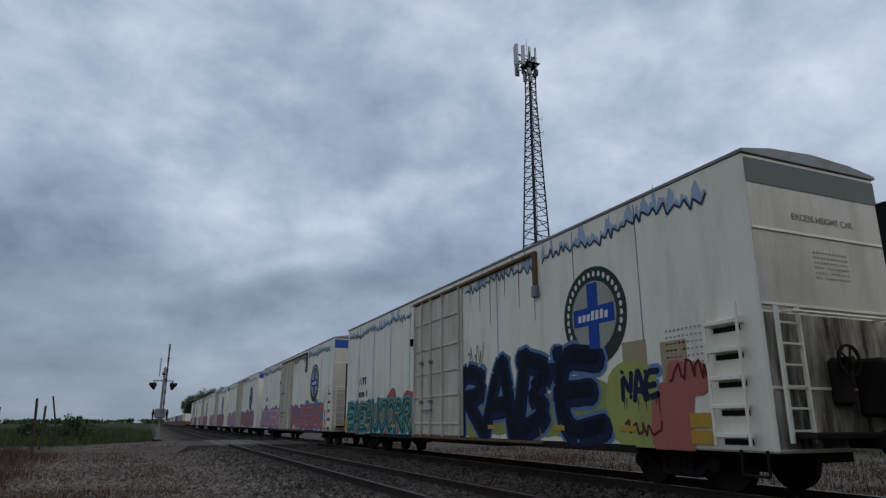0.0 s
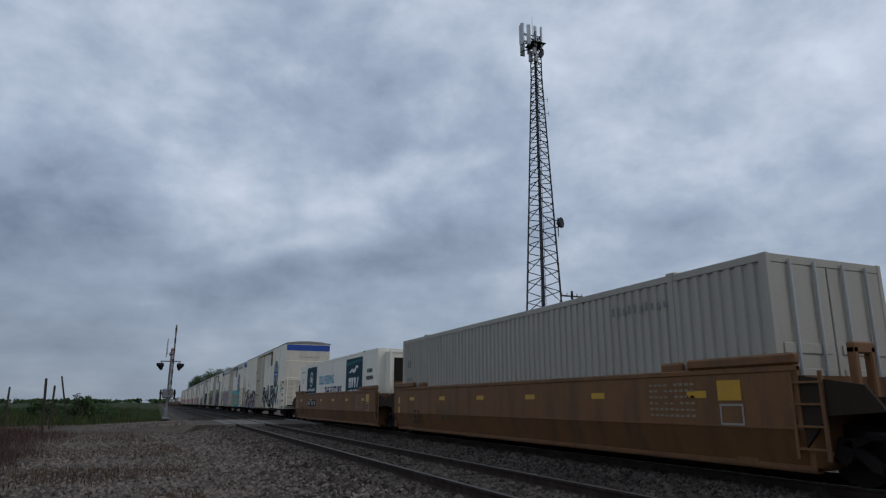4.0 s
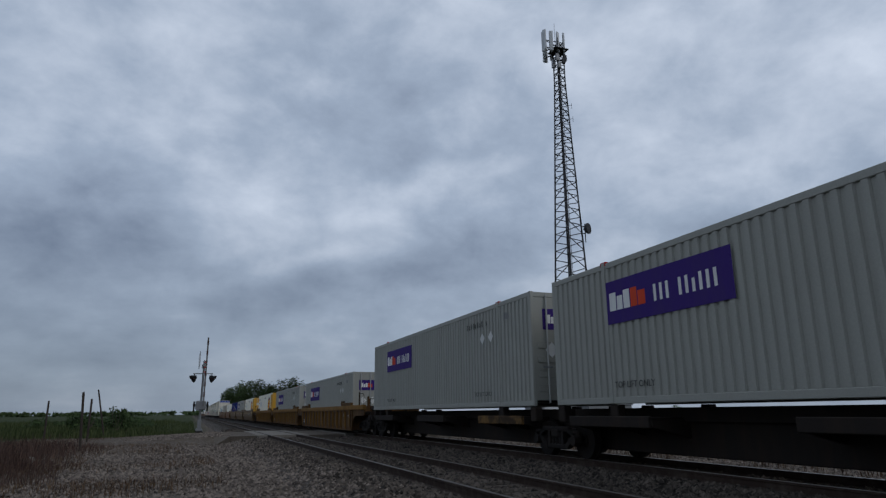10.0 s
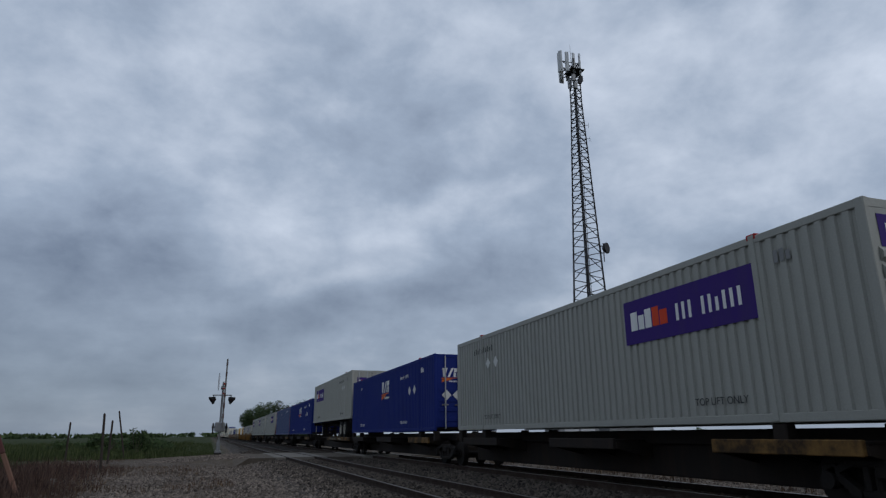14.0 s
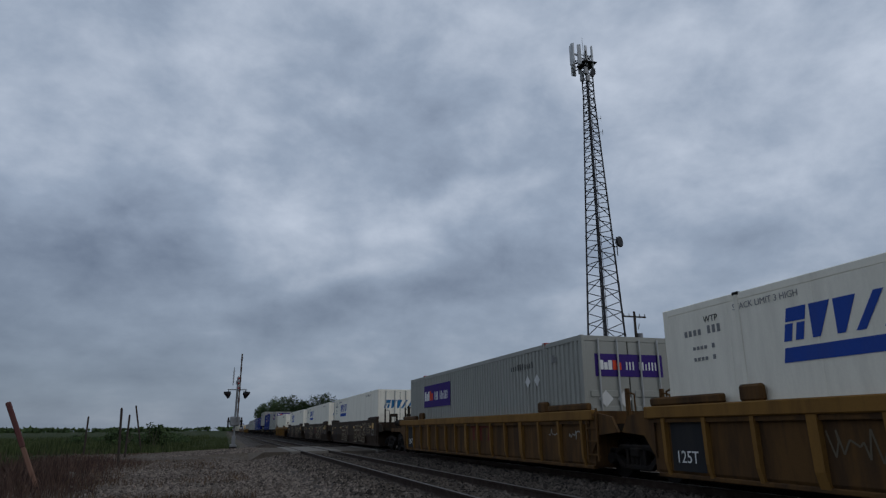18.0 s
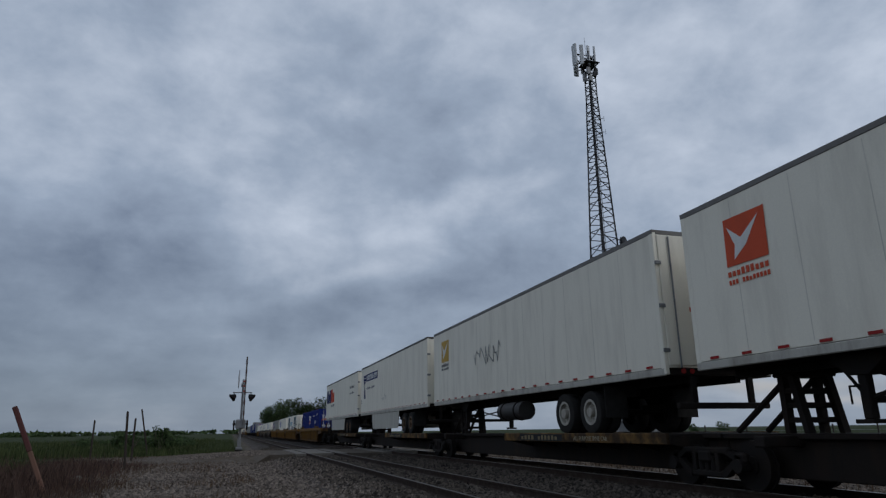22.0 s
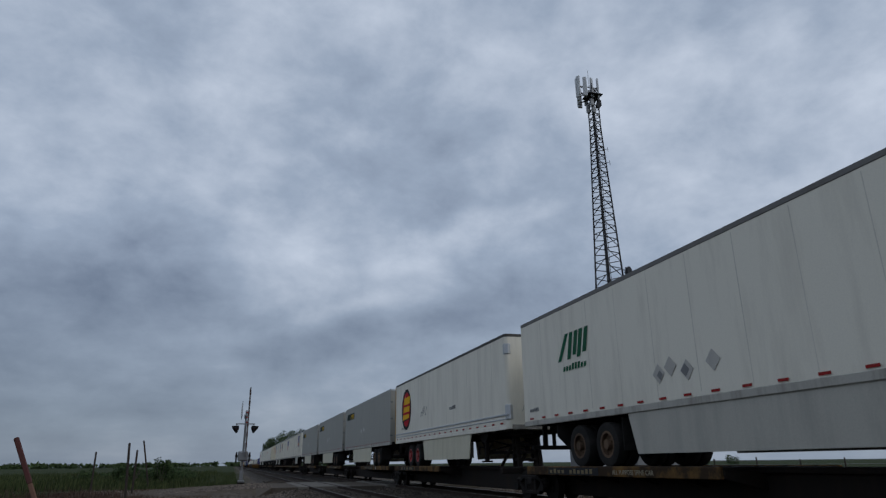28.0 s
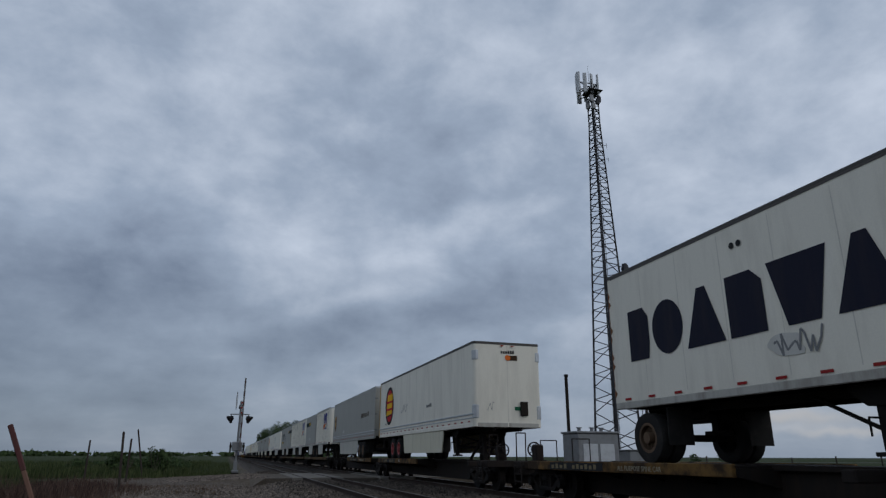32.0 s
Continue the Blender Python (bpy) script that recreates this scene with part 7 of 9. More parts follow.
def spine_car(s, L, front, rear, wheel_at=None, seed=0, posts=False, pups=False):
    """One platform of an articulated spine car. front, rear: 'joint', 'free' or 'none'. wheel_at: 'f' or 'r', where the trailer's wheels stand."""
    key = (round(L, 1), front, rear, wheel_at, posts, pups)
    if key not in SPINES:
        c = thing("spine_car", "", "railway car", "spine cars")
        SPINES[key] = c
        a, b = 0.45, -L - 0.45
        part("spine", M().box(-0.42, 0.42, b, a, 0.22, 0.90, 0.02), SPINE, c, "grimy black centre beam")
        part("spine_cap", M().box(-0.55, 0.55, b, a, 0.86, 1.13 if posts else DECK_Z, 0.01), SPINE, c)
        spans = [(-0.1, -8.2)] if wheel_at == "f" else [(-L + 8.2, -L + 0.1)] if wheel_at == "r" else [(-0.6, -3.4), (-L * 0.42, -L * 0.60), (-L + 3.4, -L + 0.6)]
        if pups:
            spans = [(-0.1, -L + 0.1)]
        for y0, y1 in spans:
            d = part("wheel_deck", M().box(-1.33, 1.33, y0, y1, DECK_Z - 0.05, DECK_Z, 0.01), SPINE, c, "flat wheel platform")
            for sx in (-1, 1):
                part("deck_edge", M().box(sx * 1.28, sx * 1.37, y0, y1, DECK_Z - 0.20, DECK_Z + 0.02, 0.015), DECK if not posts or y0 < -9 else SPINE, d, "dirty yellow platform edge" if not posts or y0 < -9 else "grimy dark platform edge")
            n = max(2, int(abs(y1 - y0) / 1.6))
            frame_ = M()
            for i in range(n + 1):
                y = y0 + (y1 - y0) * i / n
                frame_.prism([(-1.3, DECK_Z - 0.05), (1.3, DECK_Z - 0.05), (1.3, DECK_Z - 0.18), (0.36, 0.55), (-0.36, 0.55), (-1.3, DECK_Z - 0.18)], "y", y - 0.04, y + 0.04)
            frame_.box(-0.5, 0.5, y0, y1, 0.70, 0.86)
            tagged(part("deck_framing", frame_, SPINE, d, "tapered cross members under the platform"), kind="stuff")
        for y in (-1.2, -L * 0.5, -L + 1.2):
            part("cross_bearer", M().box(-1.25, 1.25, y - 0.12, y + 0.12, 0.74, 0.92, 0.02), SPINE, c)
        if posts:
            for y in (-0.12, -2.2, -L + 2.0, -L + 0.12):
                for sx in (-1, 1):
                    part("pedestal", M().box(sx * 1.08, sx * 1.28, y - 0.14, y + 0.14, DECK_Z - 0.12, 1.20, 0.02), SPINE, c, "box pedestal")
        for end, y, g in ((front, a, 1), (rear, b, -1)):
            if end == "joint":
                truck(c, y + g * 0.12)
            elif end == "free":
                truck(c, y - g * 1.0)
                part("end_sill", M().box(-1.35, 1.35, y - g * 0.3, y + g * 0.5, 0.74, DECK_Z, 0.02), SPINE, c)
                part("extended_beam", M().box(-0.36, 0.36, y, y + g * 0.8, 0.5, 0.9, 0.02), SPINE, c)
                coupler(c, y + g * 0.75, g)
                brake_wheel(c, -0.72, y + g * 0.35, 1.28, 0.22)
                part("brake_stand", M().box(-0.85, -0.6, y - g * 0.05, y + g * 0.28, DECK_Z, 1.42, 0.04), SPINE, c, "hand-brake stand")
                railing(c, [(-1.25, y + g * 0.45, DECK_Z), (-1.25, y + g * 0.45, 1.75), (-0.95, y + g * 0.45, 1.75), (-0.95, y + g * 0.45, DECK_Z)], SPINE)
                railing(c, [(0.6, y + g * 0.45, DECK_Z), (0.6, y + g * 0.45, 1.6), (1.2, y + g * 0.45, 1.6), (1.2, y + g * 0.45, DECK_Z)], SPINE)
                ladder(c, -1.36, y - 0.22, y + 0.22, 0.3, 0.92, 3, SPINE, 0.04, "end step ladder", single=False)
        if wheel_at or pups:
            hs = [-L + 2.0] if wheel_at == "f" else [-1.1] if wheel_at == "r" else []
            if pups:
                hs = [-1.0, -L + 1.0]
            for y in hs:
                st = part("hitch_stand", M().box(-0.42, 0.42, y - 0.3, y + 0.3, 1.88, 2.0, 0.03), SPINE, c, "folding trailer hitch")
                for sx in (-1, 1):
                    part("hitch_leg", M().prism([(y - 0.36, DECK_Z), (y - 0.26, DECK_Z), (y - 0.06, 1.9), (y - 0.18, 1.9)], "x", sx * 0.30, sx * 0.44).prism([(y + 0.04, DECK_Z), (y + 0.14, DECK_Z), (y + 0.16, 1.9), (y + 0.04, 1.9)], "x", sx * 0.30, sx * 0.44), SPINE, st, "slotted upright")
                    part("hitch_strut", M().tube((sx * 0.34, y + 1.35, DECK_Z + 0.04), (sx * 0.30, y + 0.08, 1.86), 0.055, 7), SPINE, st, "slanting pipe strut")
                for z in (1.12, 1.36, 1.60):
                    k = 0.19 * (z - DECK_Z) / 0.95
                    part("hitch_rung", M().box(-0.42, 0.42, y - 0.30 + k, y + 0.12, z, z + 0.09, 0.01), SPINE, st)
        ob = c
    else:
        ob = copy_thing(SPINES[key], pose(0, 0, 0))
    tagged(ob, "low black spine car with dirty yellow platform edges" if (wheel_at or pups) else "low black spine car under a container")
    rolling(ob, s)

    def marks():
        f = Face(ob, "side", -1.37)
        zz = DECK_Z - 0.17
        if wheel_at or pups:
            base = 1.5 if (wheel_at == "f" or pups) else L - 7.0
            f.shape("number_ground", [rect(base, base + 2.6, zz - 0.01, zz + 0.16)], BLACKP, 0, "black number panel")
            f.shape("car_number", bars(base + 0.1, base + 1.0, zz + 0.02, zz + 0.13, 4, seed, 0, 0.6) + bars(base + 1.2, base + 2.4, zz + 0.02, zz + 0.13, 6, seed, 0, 0.6), ink((0.20, 0.16, 0.09)), 1, "pale bars of the car number")
            if seed % 3 == 0:
                f.words("ALL PURPOSE SPINE CAR", base + 3.2, zz + 0.02, 0.14, ink((0.32, 0.28, 0.20)), label="pale stencilled car type")
            if seed % 3 == 1:
                f.words("53'", base + 3.4, zz + 0.01, 0.17, WHITEP)
    add_marks(marks)
    return ob


# ---- road trailers ----
TYRE_R = 0.50


def tyre_meshes():
    t = M()
    n = 26
    prof = [(-0.13, 0.30), (-0.14, 0.42), (-0.12, 0.485), (-0.07, 0.50), (0.07, 0.50), (0.12, 0.485), (0.14, 0.42), (0.13, 0.30)]
    k = len(prof)
    for i in range(n):
        a = 2 * math.pi * i / n
        t.v += [(x, r * math.cos(a), r * math.sin(a)) for x, r in prof]
    for i in range(n):
        j = (i + 1) % n
        for m in range(k - 1):
            t.f.append((i * k + m, i * k + m + 1, j * k + m + 1, j * k + m))
    r = M().ring((0, 0, 0), "x", 0.0, 0.29, 22, 0.03).ring((-0.05, 0, 0), "x", 0.245, 0.30, 22, 0.08)
    r.tube((-0.16, 0, 0), (0.05, 0, 0), 0.11, 14)
    for i in range(8):
        a = 2 * math.pi * i / 8
        r.tube((-0.07, 0.17 * math.cos(a), 0.17 * math.sin(a)), (-0.02, 0.17 * math.cos(a), 0.17 * math.sin(a)), 0.025, 6)
    return t.mesh("tyre", True), r.mesh("rim", True)


TYRE, RIM = tyre_meshes()
TYRE.materials.append(RUBBER)
RIMS = {}


def road_wheel(parent, x, y, z, rim):
    t = part("tyre", TYRE, None, parent, "black rubber tyre")
    t.location = (x, y, z)
    if x > 0:
        t.rotation_euler = (0, 0, math.pi)
    if rim is None:
        return
    if rim.name not in RIMS:
        me = RIM.copy()
        me.materials.append(rim)
        RIMS[rim.name] = me
    part("rim", RIMS[rim.name], None, t, "dished wheel rim")


def bogie(parent, ys, rim, top):
    """Axles with dual tyres, springs, frame and mud flaps."""
    z = DECK_Z + TYRE_R
    for y in ys:
        part("axle", M().tube((-1.1, y, z), (1.1, y, z), 0.07, 8), STEEL, parent)
        for x in (-1.13, -0.82, 0.82, 1.13):
            road_wheel(parent, x, y, z, rim if x == -1.13 else None)
    fr = M()
    for sx in (-0.5, 0.5):
        fr.box(sx - 0.06, sx + 0.06, min(ys) - 0.9, max(ys) + 0.9, top - 0.28, top - 0.02)
        for y in ys:
            fr.box(sx - 0.09, sx + 0.09, y - 0.35, y + 0.35, z + 0.06, z + 0.16, 0.02).box(sx - 0.08, sx + 0.08, y - 0.1, y + 0.1, z + 0.1, top - 0.1)
    part("suspension", fr, STEEL, parent, "dark sliding axle frame")
    for sx in (-1, 1):
        part("mud_flap", M().box(sx * 0.68, sx * 1.25, min(ys) - 0.70, min(ys) - 0.68, DECK_Z + 0.35, top - 0.05), RUBBER, parent)


def landing_gear(parent, y, top, g):
    gear = part("landing_gear", M().box(-0.95, 0.95, y - 0.05, y + 0.05, DECK_Z + 0.42, DECK_Z + 0.52), STEEL, parent, "raised landing gear")
    for sx in (-1, 1):
        leg = part("leg", M().box(sx * 0.82, sx * 0.96, y - 0.075, y + 0.075, DECK_Z + 0.20, top - 0.02, 0.015), STEEL, gear, "square landing leg")
        part("foot", M().box(sx * 0.74, sx * 1.04, y - 0.15, y + 0.15, DECK_Z + 0.14, DECK_Z + 0.20, 0.01), STEEL, leg)
        part("mounting_box", M().prism([(y - 0.42, top), (y - 0.42, top - 0.10), (y - 0.16, top - 0.30), (y + 0.16, top - 0.30), (y + 0.42, top - 0.10), (y + 0.42, top)], "x", sx * 0.70, sx * 1.0), STEEL, gear, "tapered mounting box")
        part("brace", M().tube((sx * 0.88, y, DECK_Z + 0.46), (sx * 0.55, y + g * 1.5, top - 0.05), 0.032, 6).tube((sx * 0.88, y, DECK_Z + 0.46), (sx * 0.75, y - g * 0.55, top - 0.05), 0.026, 6), STEEL, gear, "thin diagonal brace")
    part("cross_brace", M().tube((-0.85, y, DECK_Z + 0.5), (0.85, y, top - 0.2), 0.025, 6).tube((0.85, y, DECK_Z + 0.5), (-0.85, y, top - 0.2), 0.025, 6), STEEL, gear)
    part("crank", M().pipe([(-0.96, y + 0.05, 1.6), (-1.15, y + 0.05, 1.6), (-1.15, y + 0.05, 1.35)], 0.015, 5), STEEL, gear)


TR = {}
BLACKRAIL = paint("dark_roof_rail", (0.060, 0.054, 0.047), 0.55, dirt=0.3)
RIMWHITE = paint("dull_white_rim", (0.38, 0.36, 0.31), 0.5, dirt=0.7, dirt_color=(0.12, 0.09, 0.06))
RIMDARK = paint("grimy_brown_rim", (0.13, 0.085, 0.055), 0.7, dirt=0.6, dirt_color=(0.03, 0.022, 0.016))
SEAMC, SEAMW = paint("dirty_cream_seam", (0.60, 0.515, 0.36), 0.6, dirt=0.5), paint("dirty_grey_seam", (0.68, 0.64, 0.545), 0.6, dirt=0.3)
SCUFFED = paint("scuffed_rail_aluminium", (0.44, 0.42, 0.37), 0.55, 0.2, dirt=0.7, dirt_color=(0.14, 0.11, 0.08))
TANKBLACK = paint("grimy_tank_paint", (0.022, 0.020, 0.019), 0.6, dirt=0.5, dirt_color=(0.06, 0.05, 0.04))
RIMRED = paint("dull_red_rim", (0.33, 0.03, 0.03), 0.5, dirt=0.5)
SKIRTW = paint("white_side_skirt", (0.46, 0.44, 0.38), 0.5, dirt=0.45, dirt_color=(0.26, 0.25, 0.22))
SKIRTC = paint("cream_side_skirt", (0.62, 0.58, 0.44), 0.5, dirt=0.35, dirt_color=(0.33, 0.29, 0.2))


def rounded_plan(W, L, r, n=6):
    """A trailer's outline from above, its trailing corners rounded with radius r."""
    pts = [(-W, 0.0)]
    for cx, a0 in ((-W + r, 180), (W - r, 270)):
        pts += [(cx + r * math.cos(radians(a0 + 90 * i / n)), -L + r + r * math.sin(radians(a0 + 90 * i / n))) for i in range(n + 1)]
    return pts + [(W, 0.0)]


def wrap_band(parent, name, L, r, u0, x1, z0, z1, mat, label, lean=0.0, proud=0.006):
    """A painted band along the side, round the nose corner and across the nose as far as x1."""
    W = BOX_W
    path = [(-W - proud, -u0), (-W - proud, -L + r)]
    path += [(-W + r + (r + proud) * math.cos(radians(180 + 90 * i / 8)), -L + r + (r + proud) * math.sin(radians(180 + 90 * i / 8))) for i in range(1, 9)]
    path.append((x1, -L - proud))
    vs = [(x, y, z0) for x, y in path] + [(x, y - (lean if i == 0 else 0), z1) for i, (x, y) in enumerate(path)]
    k = len(path)
    return part(name, M().add(vs, [(i, i + 1, k + i + 1, k + i) for i in range(k - 1)]), mat, parent, label, True)


GREYRAIL = paint("dull_grey_roof_rail", (0.155, 0.148, 0.138), 0.55, dirt=0.4)
POSTGRIME = paint("grimy_post_edge", (0.50, 0.46, 0.385), 0.7, dirt=0.7, dirt_color=(0.17, 0.13, 0.09), ramp=(0.36, 0.62))


def trailer(s, L, mat, wheels, label, ribbed=False, skirt=None, rim=None, cool=False, tank=False, dark_rail=True, corner=False, seed=0, moulding=False, axles=None, name="semi_trailer", z0=2.06, z1=5.08):
    """A road trailer lashed on a spine car. wheels: 'f', they stand under the leading end, or 'r', under the trailing end."""
    key = (L, mat.name, wheels, ribbed, skirt and skirt.name, rim and rim.name, cool, tank, dark_rail, corner, moulding, axles, z1)
    pup = L < 10
    r = 0.34 if pup and wheels == "f" else 0.14 if wheels == "f" else 0.02
    rim = rim or (RIMWHITE if tank else RIMDARK)
    if key in TR:
        ob = copy_thing(TR[key], pose(0, 0, 0))
    else:
        ob = TR[key] = thing(name, label, "trailer", "piggyback trailers")
        W = BOX_W
        part("body", M().prism(rounded_plan(W, L, r), "z", z0 + (0.16 if r < 0.1 else 0.02), z1 - 0.10), mat, ob, smooth=True)
        rail = BLACKRAIL if dark_rail else GREYRAIL
        cap = 0.035 if ribbed or mat is ABGREY else 0.11 if mat is CREAM or not dark_rail else 0.06
        part("roof", M().prism(rounded_plan(W + 0.008, L + 0.006, r), "z", z1 - 0.10, z1 - 0.005), ALU if cap < 0.05 else rail, ob, "dull metal roof edge", True)
        for sx in (-1, 1):
            part("top_rail", M().box(sx * (W - 0.05), sx * (W + 0.012), -L + r, 0, z1 - cap, z1, 0.015), rail, ob, "dark roof rail")
            if cap < 0.05:
                part("upper_rail", M().box(sx * (W - 0.05), sx * (W + 0.010), -L + r, 0, z1 - 0.20, z1 - cap, 0.01), SCUFFED if ribbed else mat, ob, "plain upper side rail")
            part("bottom_rail", M().box(sx * (W - 0.06), sx * (W + 0.012), -L + r, 0, z0, z0 + 0.15, 0.015), SCUFFED if not moulding else mat, ob, "scuffed bottom rail")
            for y in (-0.06, -L + 0.06) if wheels == "r" else (-0.06,):
                part("corner_post", M().box(sx * (W - 0.1), sx * (W + 0.008), y - 0.07, y + 0.07, z0 + 0.02, z1 - 0.05, 0.02), mat, ob)
        if moulding:
            part("rub_rail", M().box(-W - 0.03, -W, -L, 0, z0 + 0.42, z0 + 0.48, 0.01), ALU, ob, "bright rub rail")
            part("rub_rail", M().box(-W - 0.02, -W, -L, 0, z0 + 0.30, z0 + 0.34, 0.01), ALU, ob)
        n = int(L / 0.46) if ribbed else int(L / 0.42) if mat is CREAM else int(L / 1.22)
        if ribbed:
            hat = M().prism([(-W, -0.055), (-W - 0.032, -0.035), (-W - 0.032, 0.035), (-W, 0.055)], "z", z0 + 0.20, z1 - 0.19)
            plain = len(hat.f)
            for d in (-0.062, 0.062):
                hat.box(-W - 0.003, -W, d - 0.008, d + 0.008, z0 + 0.20, z1 - 0.19)
        else:
            hat = M().box(-W - 0.003, -W, -0.008, 0.008, z0 + 0.22, z1 - 0.16)
        rib = hat.mesh("rib" if ribbed else "panel_joint")
        rib.materials.append(mat if ribbed else SEAMC if mat is CREAM else SEAMW if mat is TRWHITE else mat)
        if ribbed:
            rib.materials.append(POSTGRIME)
            for p in rib.polygons:
                p.material_index = 1 if p.index >= plain else 0
        for i in range(1, n):
            part("side_post" if ribbed else "panel_joint", rib, None, ob).location = (0, -L * i / n, 0)
        ref = M().box(-W - 0.018, -W - 0.012, -0.11, 0.11, z0 + 0.175, z0 + 0.222).mesh("reflector")
        ref.materials.append(RED)
        if mat is not CREAM and ribbed is False or ribbed:
            m = 10 if pup else 20
            for i in range(m):
                part("reflector", ref, None, ob, "red reflector").location = (0, -0.5 - (L - 1.0) * i / (m - 1), 0)
        if mat is CREAM:
            refw = M().box(-W - 0.018, -W - 0.012, -0.15, 0.15, z0 + 0.08, z0 + 0.14).mesh("reflector")
            refw.materials.append(RED)
            for i in range(13):
                o = part("reflector", refw, None, ob, "red reflector")
                o.location = (0, -0.7 - i * 1.2, 0)
        # floor frame
        part("floor_frame", M().box(-W + 0.05, W - 0.05, -L + 0.05, -0.05, z0 + 0.02, z0 + 0.16), SPINE, ob)
        for sx in (-0.5, 0.5):
            part("long_beam", M().box(sx - 0.06, sx + 0.06, -L + 0.1, -0.1, z0 - 0.12, z0 + 0.02), STEEL, ob)
        sgn = 1 if wheels == "f" else -1       # from the nose back to the wheels
        tail, nose = (0.0, -L) if wheels == "f" else (-L, 0.0)
        ys = [tail - sgn * a for a in (axles or ((1.0,) if pup else (3.1, 4.4)))]
        bogie(ob, ys, rim, z0)
        landing_gear(ob, nose + sgn * (2.6 if pup else 4.05 if tank and wheels == "f" else 3.0), z0, sgn)
        if skirt:
            a, b = nose + sgn * (3.3 if pup else 3.6), (tail - sgn * (2.0 if pup else 5.4))
            y0, y1 = min(a, b), max(a, b)
            part("side_skirt", M().prism([(y0 + 0.25, 1.22), (y1 - 0.25, 1.22), (y1, z0 + 0.02), (y0, z0 + 0.02)], "x", -W + 0.02, -W + 0.06), skirt, ob, "aerodynamic side skirt")
            part("side_skirt", M().prism([(y0 + 0.25, 1.22), (y1 - 0.25, 1.22), (y1, z0 + 0.02), (y0, z0 + 0.02)], "x", W - 0.06, W - 0.02), skirt, ob)
        if tank:
            y = -L * 0.5 if wheels == "r" else nose + sgn * 4.35
            part("fuel_tank", M().tube((-1.1, y - 0.9, z0 - 0.44), (-1.1, y + 0.8, z0 - 0.44), 0.27, 20), TANKBLACK, ob, "round black fuel tank", True)
            part("tank_end", M().tube((-1.1, y + 0.8, z0 - 0.44), (-1.1, y + 0.83, z0 - 0.44), 0.25, 20, 0.2), SCUFFED, ob, "pale tank end cap")
            part("tank_strap", M().ring((-1.1, y - 0.5, z0 - 0.44), "y", 0.27, 0.29, 20, 0.03).ring((-1.1, y + 0.5, z0 - 0.44), "y", 0.27, 0.29, 20, 0.03), STEEL, ob)
        # rear doors or nose on the trailing end
        e = -L
        if wheels == "r":
            for sx in (-1, 1):
                d = part("rear_door", M().box(sx * 0.01, sx * (W - 0.09), e - 0.03, e, z0 + 0.2, z1 - 0.12, 0.012), mat, ob, "swing rear door")
                for x in (0.35, 0.95):
                    part("lock_rod", M().tube((sx * x, e - 0.055, z0 + 0.15), (sx * x, e - 0.055, z1 - 0.15), 0.018, 6), GALV, d)
                for z in (z0 + 0.5, z0 + 1.4, z0 + 2.3):
                    part("hinge", M().box(sx * (W - 0.14), sx * (W + 0.01), e - 0.045, e - 0.01, z - 0.04, z + 0.04, 0.01), GALV, d)
            part("underride_guard", M().box(-1.1, 1.1, e - 0.06, e + 0.05, 1.42, 1.54, 0.02).box(-0.75, -0.63, e - 0.04, e + 0.04, 1.5, z0).box(0.63, 0.75, e - 0.04, e + 0.04, 1.5, z0), STEEL, ob, "dark rear underride bar")
            for x in (-0.9, -0.7, 0.7, 0.9):
                part("tail_lamp", M().tube((x, e - 0.02, z0 + 0.09), (x, e - 0.045, z0 + 0.09), 0.05, 10), RED, ob, "round red tail lamp")
        else:
            part("nose_seam", M().box(-0.012, 0.012, e - 0.004, e + 0.02, z0 + 0.2, z1 - 0.12), SEAMW, ob)
            for sx in (-1, 1):
                part("nose_sill", M().box(sx * 0.02, sx * (W - r), e - 0.010, e + 0.03, z0, z0 + 0.15, 0.01), SCUFFED, ob, "scuffed nose sill")
                if corner:
                    for z, h in ((z1 - 0.75, 0.5), (z0 + 0.22, 0.62)):
                        part("corner_plate", M().box(sx * (W - 0.26), sx * (W + 0.018), e - 0.02, e + 0.26, z, z + h, 0.1), ALU, ob, "dull metal corner plate")
            part("glad_hands", M().box(-0.5, -0.1, e - 0.06, e - 0.02, z0 + 0.45, z0 + 0.85, 0.02) if not corner else M().box(0.45, 0.75, e - 0.07, e - 0.03, z0 + 0.4, z0 + 0.9, 0.02), SPINE, ob, "air and light connectors")
            for x in (-0.2, 0.2):
                part("marker_lamp", M().box(x - 0.05, x + 0.05, e - 0.05, e - 0.03, z1 - 0.16, z1 - 0.12), RED, ob)
            if cool:
                u = part("cooling_unit", M().box(-1.05, 1.05, e - 0.5, e - 0.03, z0 + 0.75, z1 - 0.02, 0.1), CREAM, ob, "cream nose-mounted cooling unit, stained")
                part("side_grille", M().box(-1.06, -0.42, e - 0.515, e - 0.40, z0 + 1.6, z1 - 0.25, 0.02), STEEL, u, "black side grille")
                part("top_vent", M().box(-0.3, 0.95, e - 0.515, e - 0.48, z1 - 0.22, z1 - 0.10, 0.01), STEEL, u)
                part("lower_door", M().box(-0.35, 0.95, e - 0.515, e - 0.49, z0 + 0.85, z0 + 1.75, 0.02), CREAM, u)
                part("lower_door", M().box(-0.35, 0.95, e - 0.515, e - 0.49, z0 + 1.8, z1 - 0.3, 0.02), CREAM, u)
                part("unit_shelf", M().box(-1.1, 1.1, e - 0.55, e, z0 + 0.68, z0 + 0.75, 0.01), ALU, u)
                for x in (-1.08, 1.08):
                    part("guard_pipe", M().pipe([(x, e - 0.03, z1 - 0.1), (x, e - 0.55, z1 - 0.25), (x, e - 0.55, z0 + 0.75)], 0.025, 6), ALU, u)
